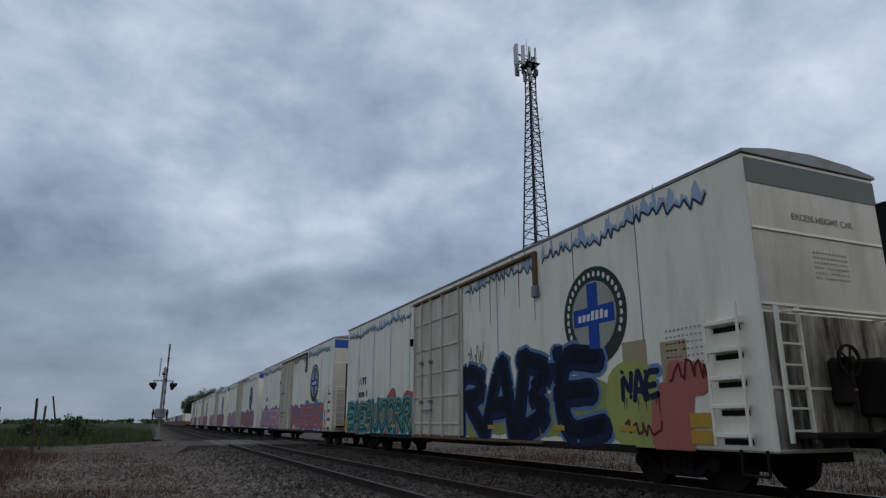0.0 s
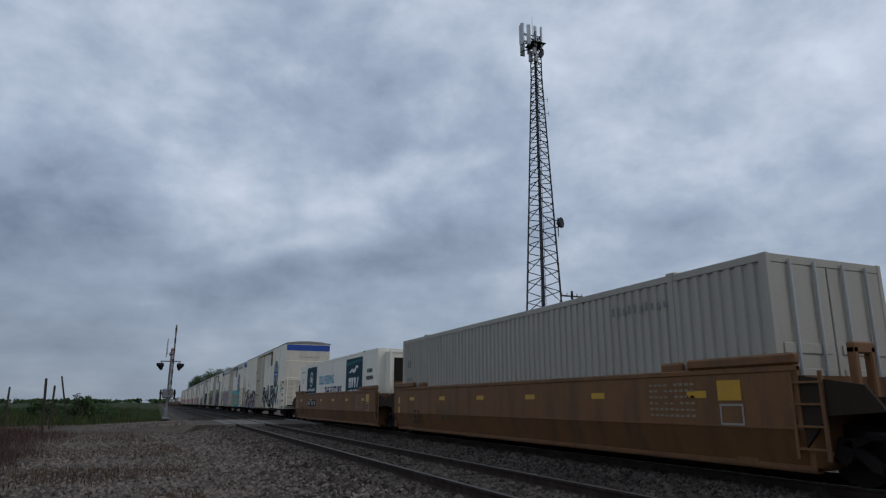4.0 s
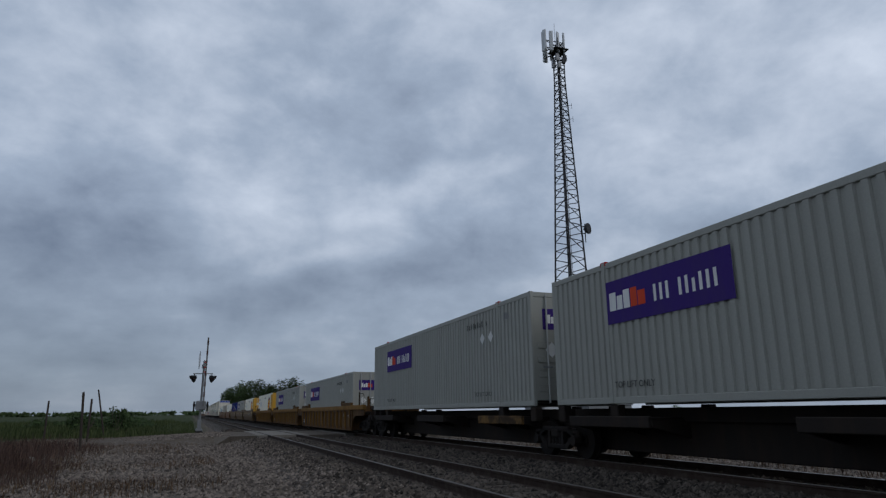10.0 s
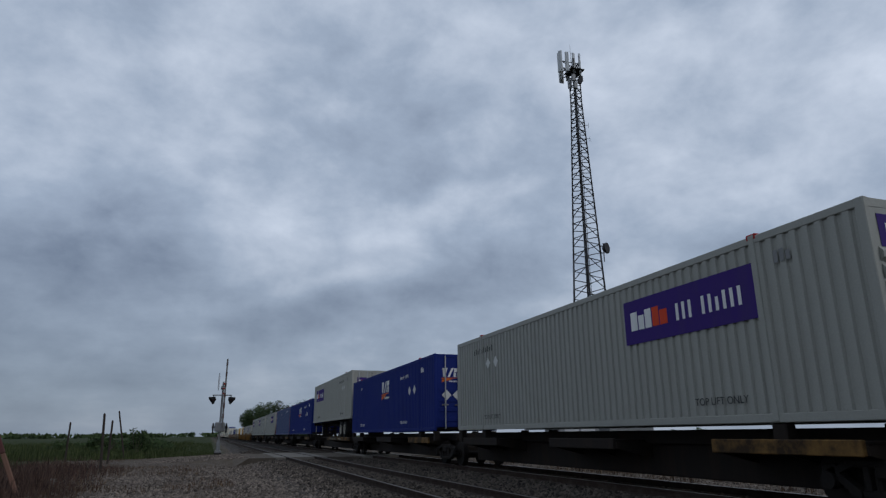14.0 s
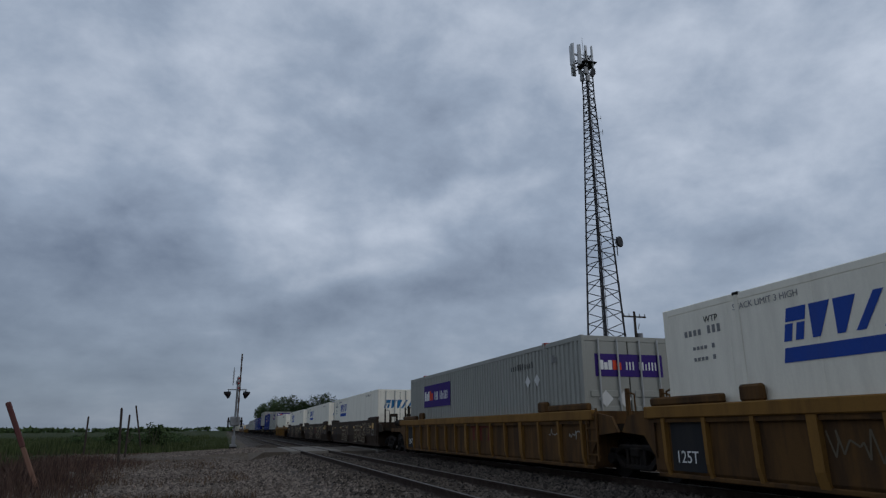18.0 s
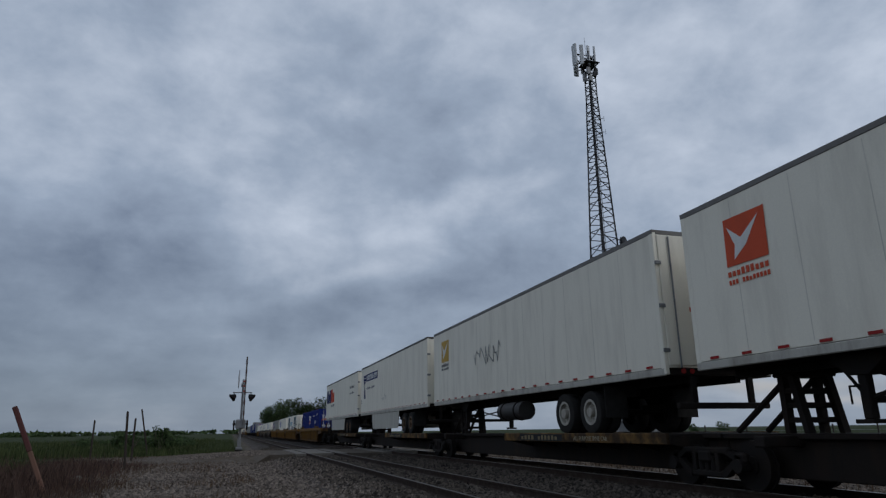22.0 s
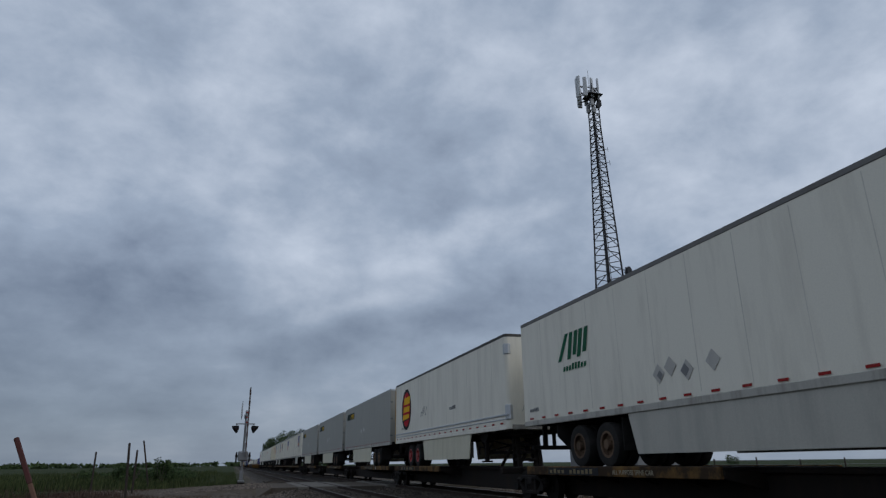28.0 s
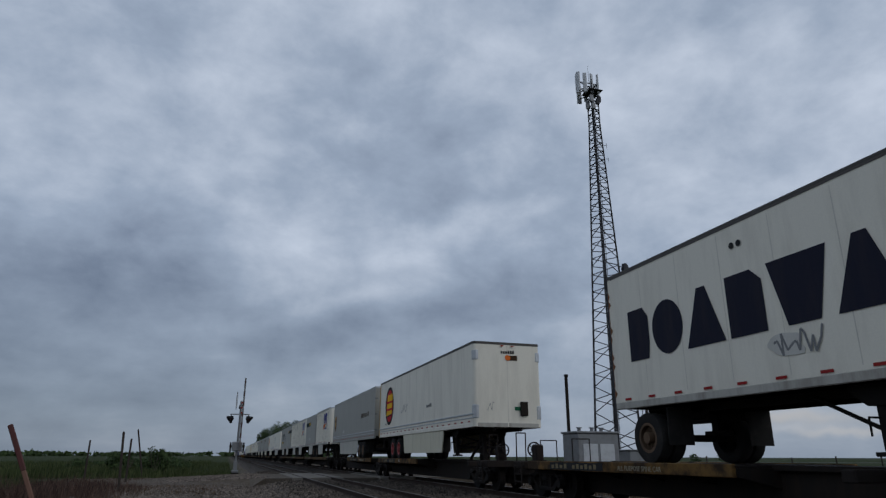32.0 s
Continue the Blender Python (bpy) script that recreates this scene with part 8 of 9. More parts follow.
        if wheels == "f":
            for sx in (-1, 1):
                part("rear_door", M().box(sx * 0.01, sx * (W - 0.09), 0, 0.03, z0 + 0.2, z1 - 0.12, 0.012), mat, ob, "swing rear door")
                if not pup:
                    part("guard_upright", M().box(sx * 0.62, sx * 0.76, -0.06, 0.03, 1.44, z0 + 0.02, 0.01).box(sx * 0.36, sx * 0.46, -0.06, 0.02, 1.54, z0 + 0.02, 0.01), STEEL, ob, "slotted guard upright")
                    part("mud_flap", M().prism([(sx * 0.62, z0), (sx * 1.24, z0), (sx * 1.24, 1.72), (sx * 0.93, 1.42), (sx * 0.62, 1.72)], "y", -1.92, -1.90), RUBBER, ob, "pointed black mud flap")
            if not pup:
                part("underride_guard", M().box(-1.12, 1.12, -0.05, 0.05, 1.42, 1.54, 0.02), STEEL, ob, "dark rear underride bar")
    tagged(ob, label)
    rolling(ob, s)
    return ob


def nose_wedge(ob, L):
    e = Face(ob, "end", -L, 0.012)
    wedge_mark(e, -0.55, 4.05, 0.95, 0.34, MARKBLUE)
    scrawl(e, -0.6, 0.9, 2.3, 2.7, GREYP, 5, 16, 0.015)
    e.shape("number", bars(0.2, 0.75, 2.75, 2.9, 5, 3), BLACKP, 0)


def wedge_pup(s, wheels, mark_u, big=True, skirt=False, world=False, dark=True):
    t = trailer(s, 8.5, TRWHITE, wheels, "short white ribbed trailer with blue and orange marks" if (big or world) else "short white ribbed trailer, scuffed and unmarked", ribbed=True, skirt=SKIRTW if skirt else None, dark_rail=dark, seed=int(-s), z1=5.14)

    def marks():
        f = Face(t, "side", -BOX_W - 0.036)
        if big:
            wedge_mark(f, mark_u, 3.86, 1.9, 0.86, MARKBLUE)
        if world:
            f.shape("mark_main", [rect(0.55, 2.3, 3.75, 4.6)], ink((0.085, 0.085, 0.075)), 0, "dark grey rectangular mark")
            f.shape("mark_sweep", [[(0.55, 4.36), (0.55, 4.6), (1.66, 4.6), (1.25, 4.10), (0.92, 3.75), (0.62, 3.75), (0.84, 4.18)]], BADGEYELLOW, 1, "yellow wedge in the mark")
            f.shape("mark_band", [[(1.68, 4.6), (2.3, 4.6), (2.3, 4.36), (2.06, 4.30), (1.50, 3.82), (1.02, 3.77), (1.36, 4.12)]], MARKBLUE, 2, "dark blue band across the mark")
            f.shape("mark_small", bars(0.5, 2.4, 3.45, 3.6, 10, 3), GREYP, 0)
        for u in (2.2, 2.42):
            f.shape("vent", [oval(u, 4.74, 0.055, 0.055, 12)], BLACKP, 1, "small round vent")
        f.shape("number", [rect(7.93, 8.02, 4.74 - k * 0.13, 4.83 - k * 0.13) for k in range(5)], BLACKP, 0, "upright row of small dark bars")
        scrawl(f, 7.3, 7.9, 2.55, 2.95, ink((0.42, 0.40, 0.36)), int(-s), 16, 0.02, label="torn remains of placards")
        if wheels == "f":
            nose_wedge(t, 8.5)
    add_marks(marks)
    return t


def band_pup(s, wheels, style):
    t = trailer(s, 8.5, ABGREY, wheels, "short dull grey trailer with dark green and yellow marks", skirt=SKIRTW, dark_rail=True, seed=int(-s))

    def marks():
        f = Face(t, "side", -BOX_W - 0.004)
        band_marks(f, style if not (style == "band" and wheels == "r") else "nose_band", 8.5)
        if wheels == "f":
            e = Face(t, "end", -8.5, 0.008)
            wrap_band(t, "dark_band", 8.5, 0.34, 8.5 * 0.47, 0.95, 4.06, 4.46, ABDARK, "dark green band carried round the nose", 0.14)
            placards(e, ((-0.55, 2.9), (-0.15, 3.05), (-0.2, 2.65)), 0.22)
            e.shape("number", [rect(-0.85, -0.55, 3.45, 3.85)], BLACKP, 0, "black connector plate")
        elif style == "band":
            e = Face(t, "end", -8.53, 0.008)
            e.shape("end_band", [rect(-1.15, 0.3, 4.0, 4.5)], ABDARK, 0, "dark panel on the door")
            e.shape("end_mark", mark_shapes(-1.0, 0.1, 4.08, 4.42, 3, 8), ABYEL, 1, "yellow mark on the door")
    add_marks(marks)
    return t


def band_marks(f, style, L):
    if style == "band":
        f.shape("mark_main", mark_shapes(L * 0.47 + 0.25, L * 0.47 + 1.45, 4.1, 4.42, 3, 8, 0.08), ABYEL, 2, "yellow company mark")
        f.shape("number_ground", [rect(L - 0.52, L - 0.36, 3.05, 3.98)], ABYEL, 1, "upright yellow number strip")
        f.shape("number", [rect(L - 0.485, L - 0.395, 3.84 - k * 0.15, 3.94 - k * 0.15) for k in range(6)], BLACKP, 2, "dark bars of the number")
        placards(f, ((L * 0.36, 2.75), (L * 0.42, 2.78)), 0.17)
    elif style == "nose_band":
        f.shape("dark_band", [[(0.02, 4.06), (4.0, 4.06), (4.14, 4.46), (0.02, 4.46)]], ABDARK, 0, "dark green band")
        f.shape("mark_main", mark_shapes(2.75, 3.85, 4.1, 4.42, 3, 8, 0.08), ABYEL, 1, "yellow company mark")
        placards(f, ((3.5, 2.75), (4.05, 2.78)), 0.17)
    elif style == "big":
        f.shape("mark_main", mark_shapes(2.9, 5.8, 3.35, 4.3, 3, 8, 0.4, 0.08), ABDARK, 0, "large dark company mark")
        f.shape("mark_bar", [rect(2.65, 4.2, 2.86, 3.14, 0.1)], ABYEL, 0, "yellow bar under the mark")
        f.shape("mark_small", bars(4.4, 5.9, 2.9, 3.14, 7, 3), ABDARK, 0)
        f.shape("notice", [rect(6.7, 8.3, 3.55, 3.9)], ABDARK, 0, "dark notice panel")
        f.shape("notice_bars", bars(6.8, 8.2, 3.64, 3.8, 10, 4), WHITEP, 1)
        placards(f, ((0.5, 2.6), (0.95, 2.6)), 0.16)
    else:
        f.shape("dark_band", [[(0.75, 4.2), (3.95, 4.2), (3.95, 4.64), (0.95, 4.64)]], ABDARK, 0, "dark green band")
        f.shape("mark_main", mark_shapes(2.4, 3.7, 4.24, 4.56, 3, 8, 0.08), ABYEL, 1, "yellow company mark")
        placards(f, ((6.9, 3.2), (7.9, 3.25)), 0.18)


# loads and their cars, front to back
FLAT = 1.21
flats = ((-252.2, SIGNGREY, "doors", 2.15), (-269.2, SIGNGREY, "doors", 2.15), (-287.05, SIGNGREY, "ribs", 9.85))
for i, (s, m, ends, mu) in enumerate(flats):
    sign_box(s, FLAT, m, ends, mu, 30 + i)
    spine_car(s, BOX_L, ("free", "none", "none")[i], ("joint", "joint", "free")[i], None, i, posts=True)
simple_box(-305.5, FLAT, BLUE2, "doors", "faded blue corrugated container with red corner stripes", 5)
wedge_box(-322.3, FLAT)
for i, s in enumerate((-305.5, -322.3)):
    spine_car(s, BOX_L, ("free", "none")[i], ("joint", "joint")[i], None, 4 + i, posts=True)
# a container on a road chassis
fc = sign_box(-339.45, 2.08, SIGNOLIVE, "doors", 1.3, 41)
ch = thing("container_chassis", "skeletal black road chassis under a grey container", "trailer")
for sx in (-0.45, 0.45):
    part("main_rail", M().box(sx - 0.07, sx + 0.07, -15.6, -0.2, 1.75, 1.99, 0.01), STEEL, ch)
for u in (0.3, 4.0, 8.0, 12.0, 15.5):
    part("bolster", M().box(-1.25, 1.25, -u - 0.1, -u + 0.1, 1.85, 2.05, 0.01), STEEL, ch)
bogie(ch, (-12.4, -13.7), RIMWHITE, 1.98)
landing_gear(ch, -3.2, 2.0, -1)
rolling(ch, -339.45)
spine_car(-339.45, BOX_L, "none", "joint", "r", 6)
wedge_box(-355.9, FLAT)
spine_car(-355.9, BOX_L, "none", "joint", None, 7, posts=True)
sign_box(-374.4, FLAT, SIGNGREY, "ribs", 10.2, 33)
spine_car(-374.4, BOX_L, "none", "free", None, 8, posts=True)


def panel_marks():
    f = Face(fg, "side", -BOX_W - 0.005)
    f.shape("mark_main", [rect(0.4, 1.2, 3.5, 4.6), rect(1.3, 1.95, 3.5, 4.3), rect(2.05, 2.8, 3.5, 4.6)], NAVY, 0, "dark blue mark blocks")
    f.shape("mark_orange", [rect(2.9, 3.75, 3.5, 4.6), rect(3.85, 4.75, 3.5, 4.3)], SIGNRED, 0, "red-orange mark blocks")
    f.shape("mark_small", bars(3.3, 4.9, 3.15, 3.34, 6, 3), GREYP, 0)
    f.shape("faded_lines", bars(12.6, 14.4, 4.1, 4.26, 9, 4) + bars(12.6, 14.4, 3.7, 3.84, 11, 5), GREYP, 0, "faded bars of lettering")
    e = Face(fg, "end", -15.88, 0.008)
    e.shape("mark_main", mark_shapes(-0.95, 0.0, 3.95, 4.45, 3, 4), NAVY, 0, "dark blue mark blocks")
    e.shape("mark_orange", mark_shapes(0.05, 0.7, 3.95, 4.45, 2, 4), SIGNRED, 0)
    e.shape("number", bars(-0.8, 0.4, 3.15, 3.32, 9, 4), BLACKP, 0)


def st_marks():
    f = Face(st, "side", -BOX_W - 0.005)
    f.shape("mark_beam", [rect(0.85, 1.65, 4.22, 4.38), rect(0.85, 1.65, 4.42, 4.58), rect(1.75, 5.2, 4.15, 4.6)], NAVY, 0, "dark blue beam mark")
    f.shape("mark_white", mark_shapes(2.0, 5.0, 4.22, 4.52, 8, 6, 0.05), WHITEP, 1, "white shapes on the beam")
    f.shape("mark_column", [[(1.05, 3.1), (1.25, 3.1), (1.22, 4.0), (1.55, 4.2), (0.9, 4.2), (1.12, 4.0)], [(1.35, 3.1), (1.55, 3.1), (1.4, 3.7), (1.25, 3.7)]], NAVY, 0, "dark blue column mark")
    f.words("The Strength To Carry Your", 1.85, 3.66, 0.21, NAVY, slant=0.2, label="dark blue slogan lettering")
    f.words("53", 0.15, 2.85, 0.3, BLACKP)
    scrawl(f, 6.5, 7.6, 2.75, 3.1, GREYP, 9)


def wa_marks(t, faded, graf, nose):
    def go():
        f = Face(t, "side", -BOX_W - 0.005)
        u = 1.1 if not nose else 13.1
        z = 3.75
        f.shape("mark_field", [rect(u, u + 0.95, z, z + 0.85, 0.03)], ink((0.55, 0.36, 0.10)) if faded else WARED, 0, "square red company mark")
        f.shape("mark_shape", [[(u + 0.1, z + 0.7), (u + 0.4, z + 0.45), (u + 0.85, z + 0.75), (u + 0.5, z + 0.3), (u + 0.2, z + 0.1), (u + 0.25, z + 0.35)]], WHITEP, 1, "white shape in the mark")
        f.shape("mark_small", bars(u, u + 0.95, z - 0.18, z - 0.06, 9, 3) + bars(u, u + 0.95, z - 0.32, z - 0.24, 12, 4), WARED if not faded else GREYP, 0)
        if graf:
            scrawl(f, 5.0, 7.4, 3.2, 3.9, GREYP, 12, 24, 0.04)
        if t.get("nosed"):
            e = Face(t, "end", -15.9 - 0.52, 0.01)
            e.shape("mark_field", [rect(0.15, 0.5, 3.9, 4.3)], WARED, 0, "small red mark")
            e.shape("mark_small", bars(-0.1, 0.8, 3.55, 3.65, 9, 3) + bars(-0.1, 0.8, 3.42, 3.5, 9, 4), GREYP, 0)
        else:
            e = Face(t, "end", -15.88, 0.01)
            e.shape("mark_field", [rect(-0.5, 0.25, 3.6, 4.3)], WARED, 0, "red company mark on the door")
            e.shape("mark_small", bars(-0.6, 0.4, 3.35, 3.48, 9, 3), WARED, 0)
    add_marks(go)


fg = trailer(-561.6, 15.85, TRWHITE, "r", "long white trailer with dark blue and red marks", skirt=SKIRTW, seed=1, z1=5.14)
add_marks(panel_marks)
st = trailer(-578.8, 15.85, TRWHITE, "r", "long white trailer with a dark blue beam mark", skirt=SKIRTW, seed=2, z1=5.14)
add_marks(st_marks)
wa1 = trailer(-595.7, 15.85, TRWHITE, "r", "long off-white trailer with a square red mark", tank=True, dark_rail=False, seed=3)
wa_marks(wa1, True, True, False)
wa2 = trailer(-612.5, 15.85, TRWHITE, "r", "long off-white trailer with a square red mark", tank=True, dark_rail=False, seed=4)
wa_marks(wa2, False, False, False)
wa3 = trailer(-629.95, 15.9, CREAM, "f", "long cream refrigerated trailer with a square red mark", cool=True, tank=True, seed=5, z1=5.14)
wa3["nosed"] = True
wa_marks(wa3, False, False, True)
for i, (s, w) in enumerate(((-561.6, "r"), (-578.8, "r"), (-595.7, "r"), (-612.5, "r"), (-629.95, "f"))):
    spine_car(s, BOX_L, "free" if i == 0 else "none", "free" if i == 4 else "joint", w, 10 + i)
wedge_pup(-648.7, "r", 0.65, skirt=True)
wedge_pup(-657.9, "f", 5.3, skirt=True)
wedge_pup(-667.3, "r", 0, big=False, world=True)
wedge_pup(-676.3, "f", 4.9)
wedge_pup(-685.5, "r", 0, big=False)
wedge_pup(-694.4, "f", 5.25, skirt=True)
for i, s in enumerate((-648.7, -667.3, -685.5)):
    spine_car(s, 17.7, "free" if i == 0 else "none", "free" if i == 2 else "joint", None, 16 + i, pups=True)
for i, s in enumerate((-705.8, -723.1, -740.3)):
    t = trailer(s, 15.85, ABGREY, "r", "long dull grey trailer with a dark green band", skirt=SKIRTC, seed=i)

    def ab_long(t=t):
        band_marks(Face(t, "side", -BOX_W - 0.005), "small", 15.85)
    add_marks(ab_long)


def oval_trailer(s, nose_plate):
    t = trailer(s, 15.5, TRWHITE, "f", "long white trailer with a red and yellow oval badge", skirt=SKIRTC, rim=RIMRED, corner=True, moulding=True, seed=8)

    def marks():
        f = Face(t, "side", -BOX_W - 0.005)
        e_mark(f, 2.35, 3.66, 0.93, 1.0)
        f.shape("gold_edge", [rect(0.0, 0.09, 2.08, 5.0)], ink((0.55, 0.30, 0.03)), 3, "yellow-orange rear frame edge")
        f.words("LIFT HERE", 1.35, 2.70, 0.14, GREYP, label="small stencilled lifting notice")
        scrawl(f, 5.0, 6.2, 3.1, 3.6, GREYP, 7, 14, 0.03)
        f.shape("lines", bars(9.5, 10.3, 3.1, 3.25, 5, 3), GREYP, 0)
        e = Face(t, "end", -15.5, 0.012)
        e.shape("number", bars(-0.25, 0.3, 4.66, 4.78, 6, 3), BLACKP, 0)
        e.shape("mark_field", [rect(-0.05, 0.4, 4.42, 4.6)], SHIELDBROWN, 0, "small dark badge on the nose")
        e.shape("mark_dot", [oval(0.02, 4.51, 0.11, 0.10, 16)], ORANGE, 1, "orange dot")
        e.shape("notice", [rect(0.25, 0.5, 2.65, 2.78)], RLGREEN, 0)
        scrawl(e, -0.8, -0.55, 2.6, 2.95, GREYP, 4, 8, 0.012)
    add_marks(marks)
    return t


oval_trailer(-757.5, True)
rl = trailer(-774.3, 15.85, TRWHITE, "f", "long white trailer with a dark green mark", skirt=SKIRTW, dark_rail=False, seed=9)


def rl_marks():
    f = Face(rl, "side", -BOX_W - 0.005)
    f.shape("mark_main", mark_shapes(2.35, 3.9, 3.6, 4.28, 3, 15, 0.2, 0.12), RLGREEN, 0, "dark green company mark")
    f.shape("mark_small", bars(2.6, 3.85, 3.32, 3.48, 8, 3, 0.04), RLGREEN, 0, "green bars of lettering")
    placards(f, ((6.7, 2.75), (7.1, 2.85), (7.6, 2.72), (8.35, 2.8)), 0.2, ink((0.50, 0.48, 0.44)))
    f.shape("placard_wear", [diamond(7.55, 2.72, 0.13), diamond(6.75, 2.72, 0.1)], GREYP, 1)
    f.shape("number", bars(0.4, 1.0, 2.45, 2.55, 6, 3), GREYP, 0)
    e = Face(rl, "end", -15.85, 0.012)
    e.shape("map_shape", [[(-0.35, 3.9), (0.2, 3.75), (0.7, 3.7), (1.0, 4.0), (1.0, 4.4), (0.3, 4.45), (-0.3, 4.4)]], RLGREEN, 0, "dark green map shape on the nose")
    e.shape("lines", bars(-1.1, -0.5, 4.45, 4.57, 6, 2) + bars(-1.1, -0.5, 4.25, 4.33, 8, 3) + bars(-1.1, -0.5, 4.1, 4.18, 8, 4) + bars(-1.1, -0.5, 3.75, 3.85, 7, 4), BLACKP, 0)
    e.shape("green_line", bars(-1.1, 1.0, 4.62, 4.74, 14, 5), RLGREEN, 0)
    scrawl(e, -0.6, 0.8, 2.5, 3.1, GREYP, 3, 26, 0.03)


add_marks(rl_marks)
for i, (s, w) in enumerate(((-705.8, "r"), (-723.1, "r"), (-740.3, "r"), (-757.5, "f"), (-774.3, "f"))):
    spine_car(s, BOX_L, "free" if i == 0 else "none", "free" if i == 4 else "joint", w, 20 + i)
band_pup(-793.4, "r", "big")
band_pup(-802.2, "f", "band")
wedge_pup(-811.4, "r", 0, big=False, skirt=True)
wedge_pup(-820.55, "f", 5.35, skirt=True)
band_pup(-829.8, "r", "band")
wedge_pup(-838.9, "f", 5.3, skirt=True)
for i, s in enumerate((-793.4, -811.4, -829.8)):
    spine_car(s, 17.5, "free" if i == 0 else "none", "free" if i == 2 else "joint", None, 26 + i, pups=True)
shielded = trailer(-850.3, 16.4, ABGREY, "r", "long pale grey trailer with a brown and gold shield", skirt=SKIRTW, moulding=True, axles=(3.6, 4.8), seed=11, dark_rail=False)


def shield_marks():
    f = Face(shielded, "side", -BOX_W - 0.005)
    f.shape("shield", [[(0.75, 4.05), (1.55, 4.12), (1.55, 3.40), (1.42, 3.12), (1.15, 2.92), (0.88, 3.10), (0.75, 3.35)]], ink((0.16, 0.085, 0.035)), 0, "brown shield")
    f.shape("shield_gold", [[(0.8, 4.02), (1.5, 4.08), (1.5, 3.88), (1.2, 3.92), (0.8, 3.78)], rect(0.88, 1.42, 3.34, 3.66)], ink((0.40, 0.23, 0.06)), 1, "gold shapes in the shield")
    f.shape("mark_small", bars(12.1, 12.95, 3.42, 3.80, 3, 5, 0, 0.6) + bars(13.1, 14.6, 3.45, 3.74, 7, 5, 0, 0.5), SHIELDBROWN, 0, "dark brown bars of lettering")
    placards(f, ((5.0, 2.75), (5.5, 2.78)), 0.15)


add_marks(shield_marks)
oval_trailer(-868.15, True)
rw = trailer(-892.75, 8.6, TRWHITE, "f", "short white trailer with large dark blue lettering shapes", rim=RIMDARK, seed=12)


RWDARK = ink((0.017, 0.018, 0.033))


def rw_marks():
    """The big mark as seven plain dark shapes."""
    f = Face(rw, "side", -BOX_W - 0.005)
    a, b = 3.02, 4.10
    h = b - a
    P = []
    P.append([(0.72, a), (1.34, a), (1.40, a + 0.3 * h), (1.40, a + 0.8 * h), (1.24, b), (0.72, b)])
    P.append(oval(1.98, (a + b) / 2, 0.46, h / 2))
    P.append([(2.52, a), (3.5, a), (3.12, b), (2.9, b)])
    P.append([(3.62, a), (4.42, a), (4.42, b - 0.2 * h), (4.2, b), (3.62, b)])
    P.append([(4.55, b), (5.66, b), (5.40, a), (4.82, a)])
    P.append([(5.68, a), (6.68, a), (6.3, b), (6.08, b)])
    P.append([(6.60, b), (7.50, b), (7.18, a + 0.42 * h), (7.16, a), (6.94, a), (6.94, a + 0.42 * h)])
    for p in P:
        p = [(0.72 + (u - 0.72) * 1.05, z) for u, z in p]
        f.shape("mark_block", [p], RWDARK, 0, "large blackish-blue block of the mark")
    scrawl(f, 4.7, 5.6, 2.55, 3.0, GREYP, 3, 14, 0.04)
    f.shape("scuff", [blob(random.Random(5), 4.9, 2.75, 0.35, 0.16)], ink((0.60, 0.58, 0.53)), 0, "grey scuff")
    for u in (4.05, 4.22):
        f.shape("vent", [oval(u, 4.62, 0.06, 0.06, 12)], BLACKP, 1, "small round vent")
    f.shape("rust_edge", [[(0.0, z), (0.05 + 0.05 * math.sin(z * 9), z + 0.1), (0.0, z + 0.22)] for z in [2.3 + 0.2 * k for k in range(12)]], ink((0.22, 0.10, 0.05)), 0, "rusted edge of the frame")


add_marks(rw_marks)
for i, (s, w) in enumerate(((-850.3, "r"), (-868.15, "f"))):
    spine_car(s, BOX_L, ("free", "none")[i], ("joint", "free")[i], w, 30 + i)
# a long flat car end, then the last platform
spine_car(-888.0, 20.6, "free", "free", "f", 33)

for fn, args in PENDING:
    fn(*args)


# ---- stones, grass, shrubs and trees ----
def island_material(key, dark, light, rough=0.92):
    """A loose material whose pieces each take a shade of their own."""
    m = bpy.data.materials.new(key)
    m.use_nodes = True
    nt = m.node_tree
    b = nt.nodes["Principled BSDF"]
    b.inputs["Roughness"].default_value, b.inputs["Specular IOR Level"].default_value = rough, 0.15
    N, L = nt.nodes.new, nt.links.new
    geo, r = N("ShaderNodeNewGeometry"), N("ShaderNodeValToRGB")
    L(geo.outputs["Random Per Island"], r.inputs[0])
    e = r.color_ramp.elements
    e[0].color, e[1].color = (*dark, 1), (*light, 1)
    co, n = N("ShaderNodeTexCoord"), N("ShaderNodeTexNoise")
    n.inputs["Scale"].default_value, n.inputs["Detail"].default_value = 0.35, 4
    L(co.outputs["Object"], n.inputs["Vector"])
    mr = N("ShaderNodeMapRange")
    mr.inputs[3].default_value, mr.inputs[4].default_value = 0.6, 1.4
    L(n.outputs[0], mr.inputs[0])
    h = N("ShaderNodeHueSaturation")
    L(r.outputs[0], h.inputs["Color"])
    L(mr.outputs[0], h.inputs["Value"])
    L(h.outputs[0], b.inputs["Base Color"])
    return m


def raw(name, verts, faces, mat, label, category, smooth=False):
    me = bpy.data.meshes.new(name)
    me.from_pydata(verts, [], faces)
    me.materials.append(mat)
    return tagged(new(name, me), label, category, kind="stuff")


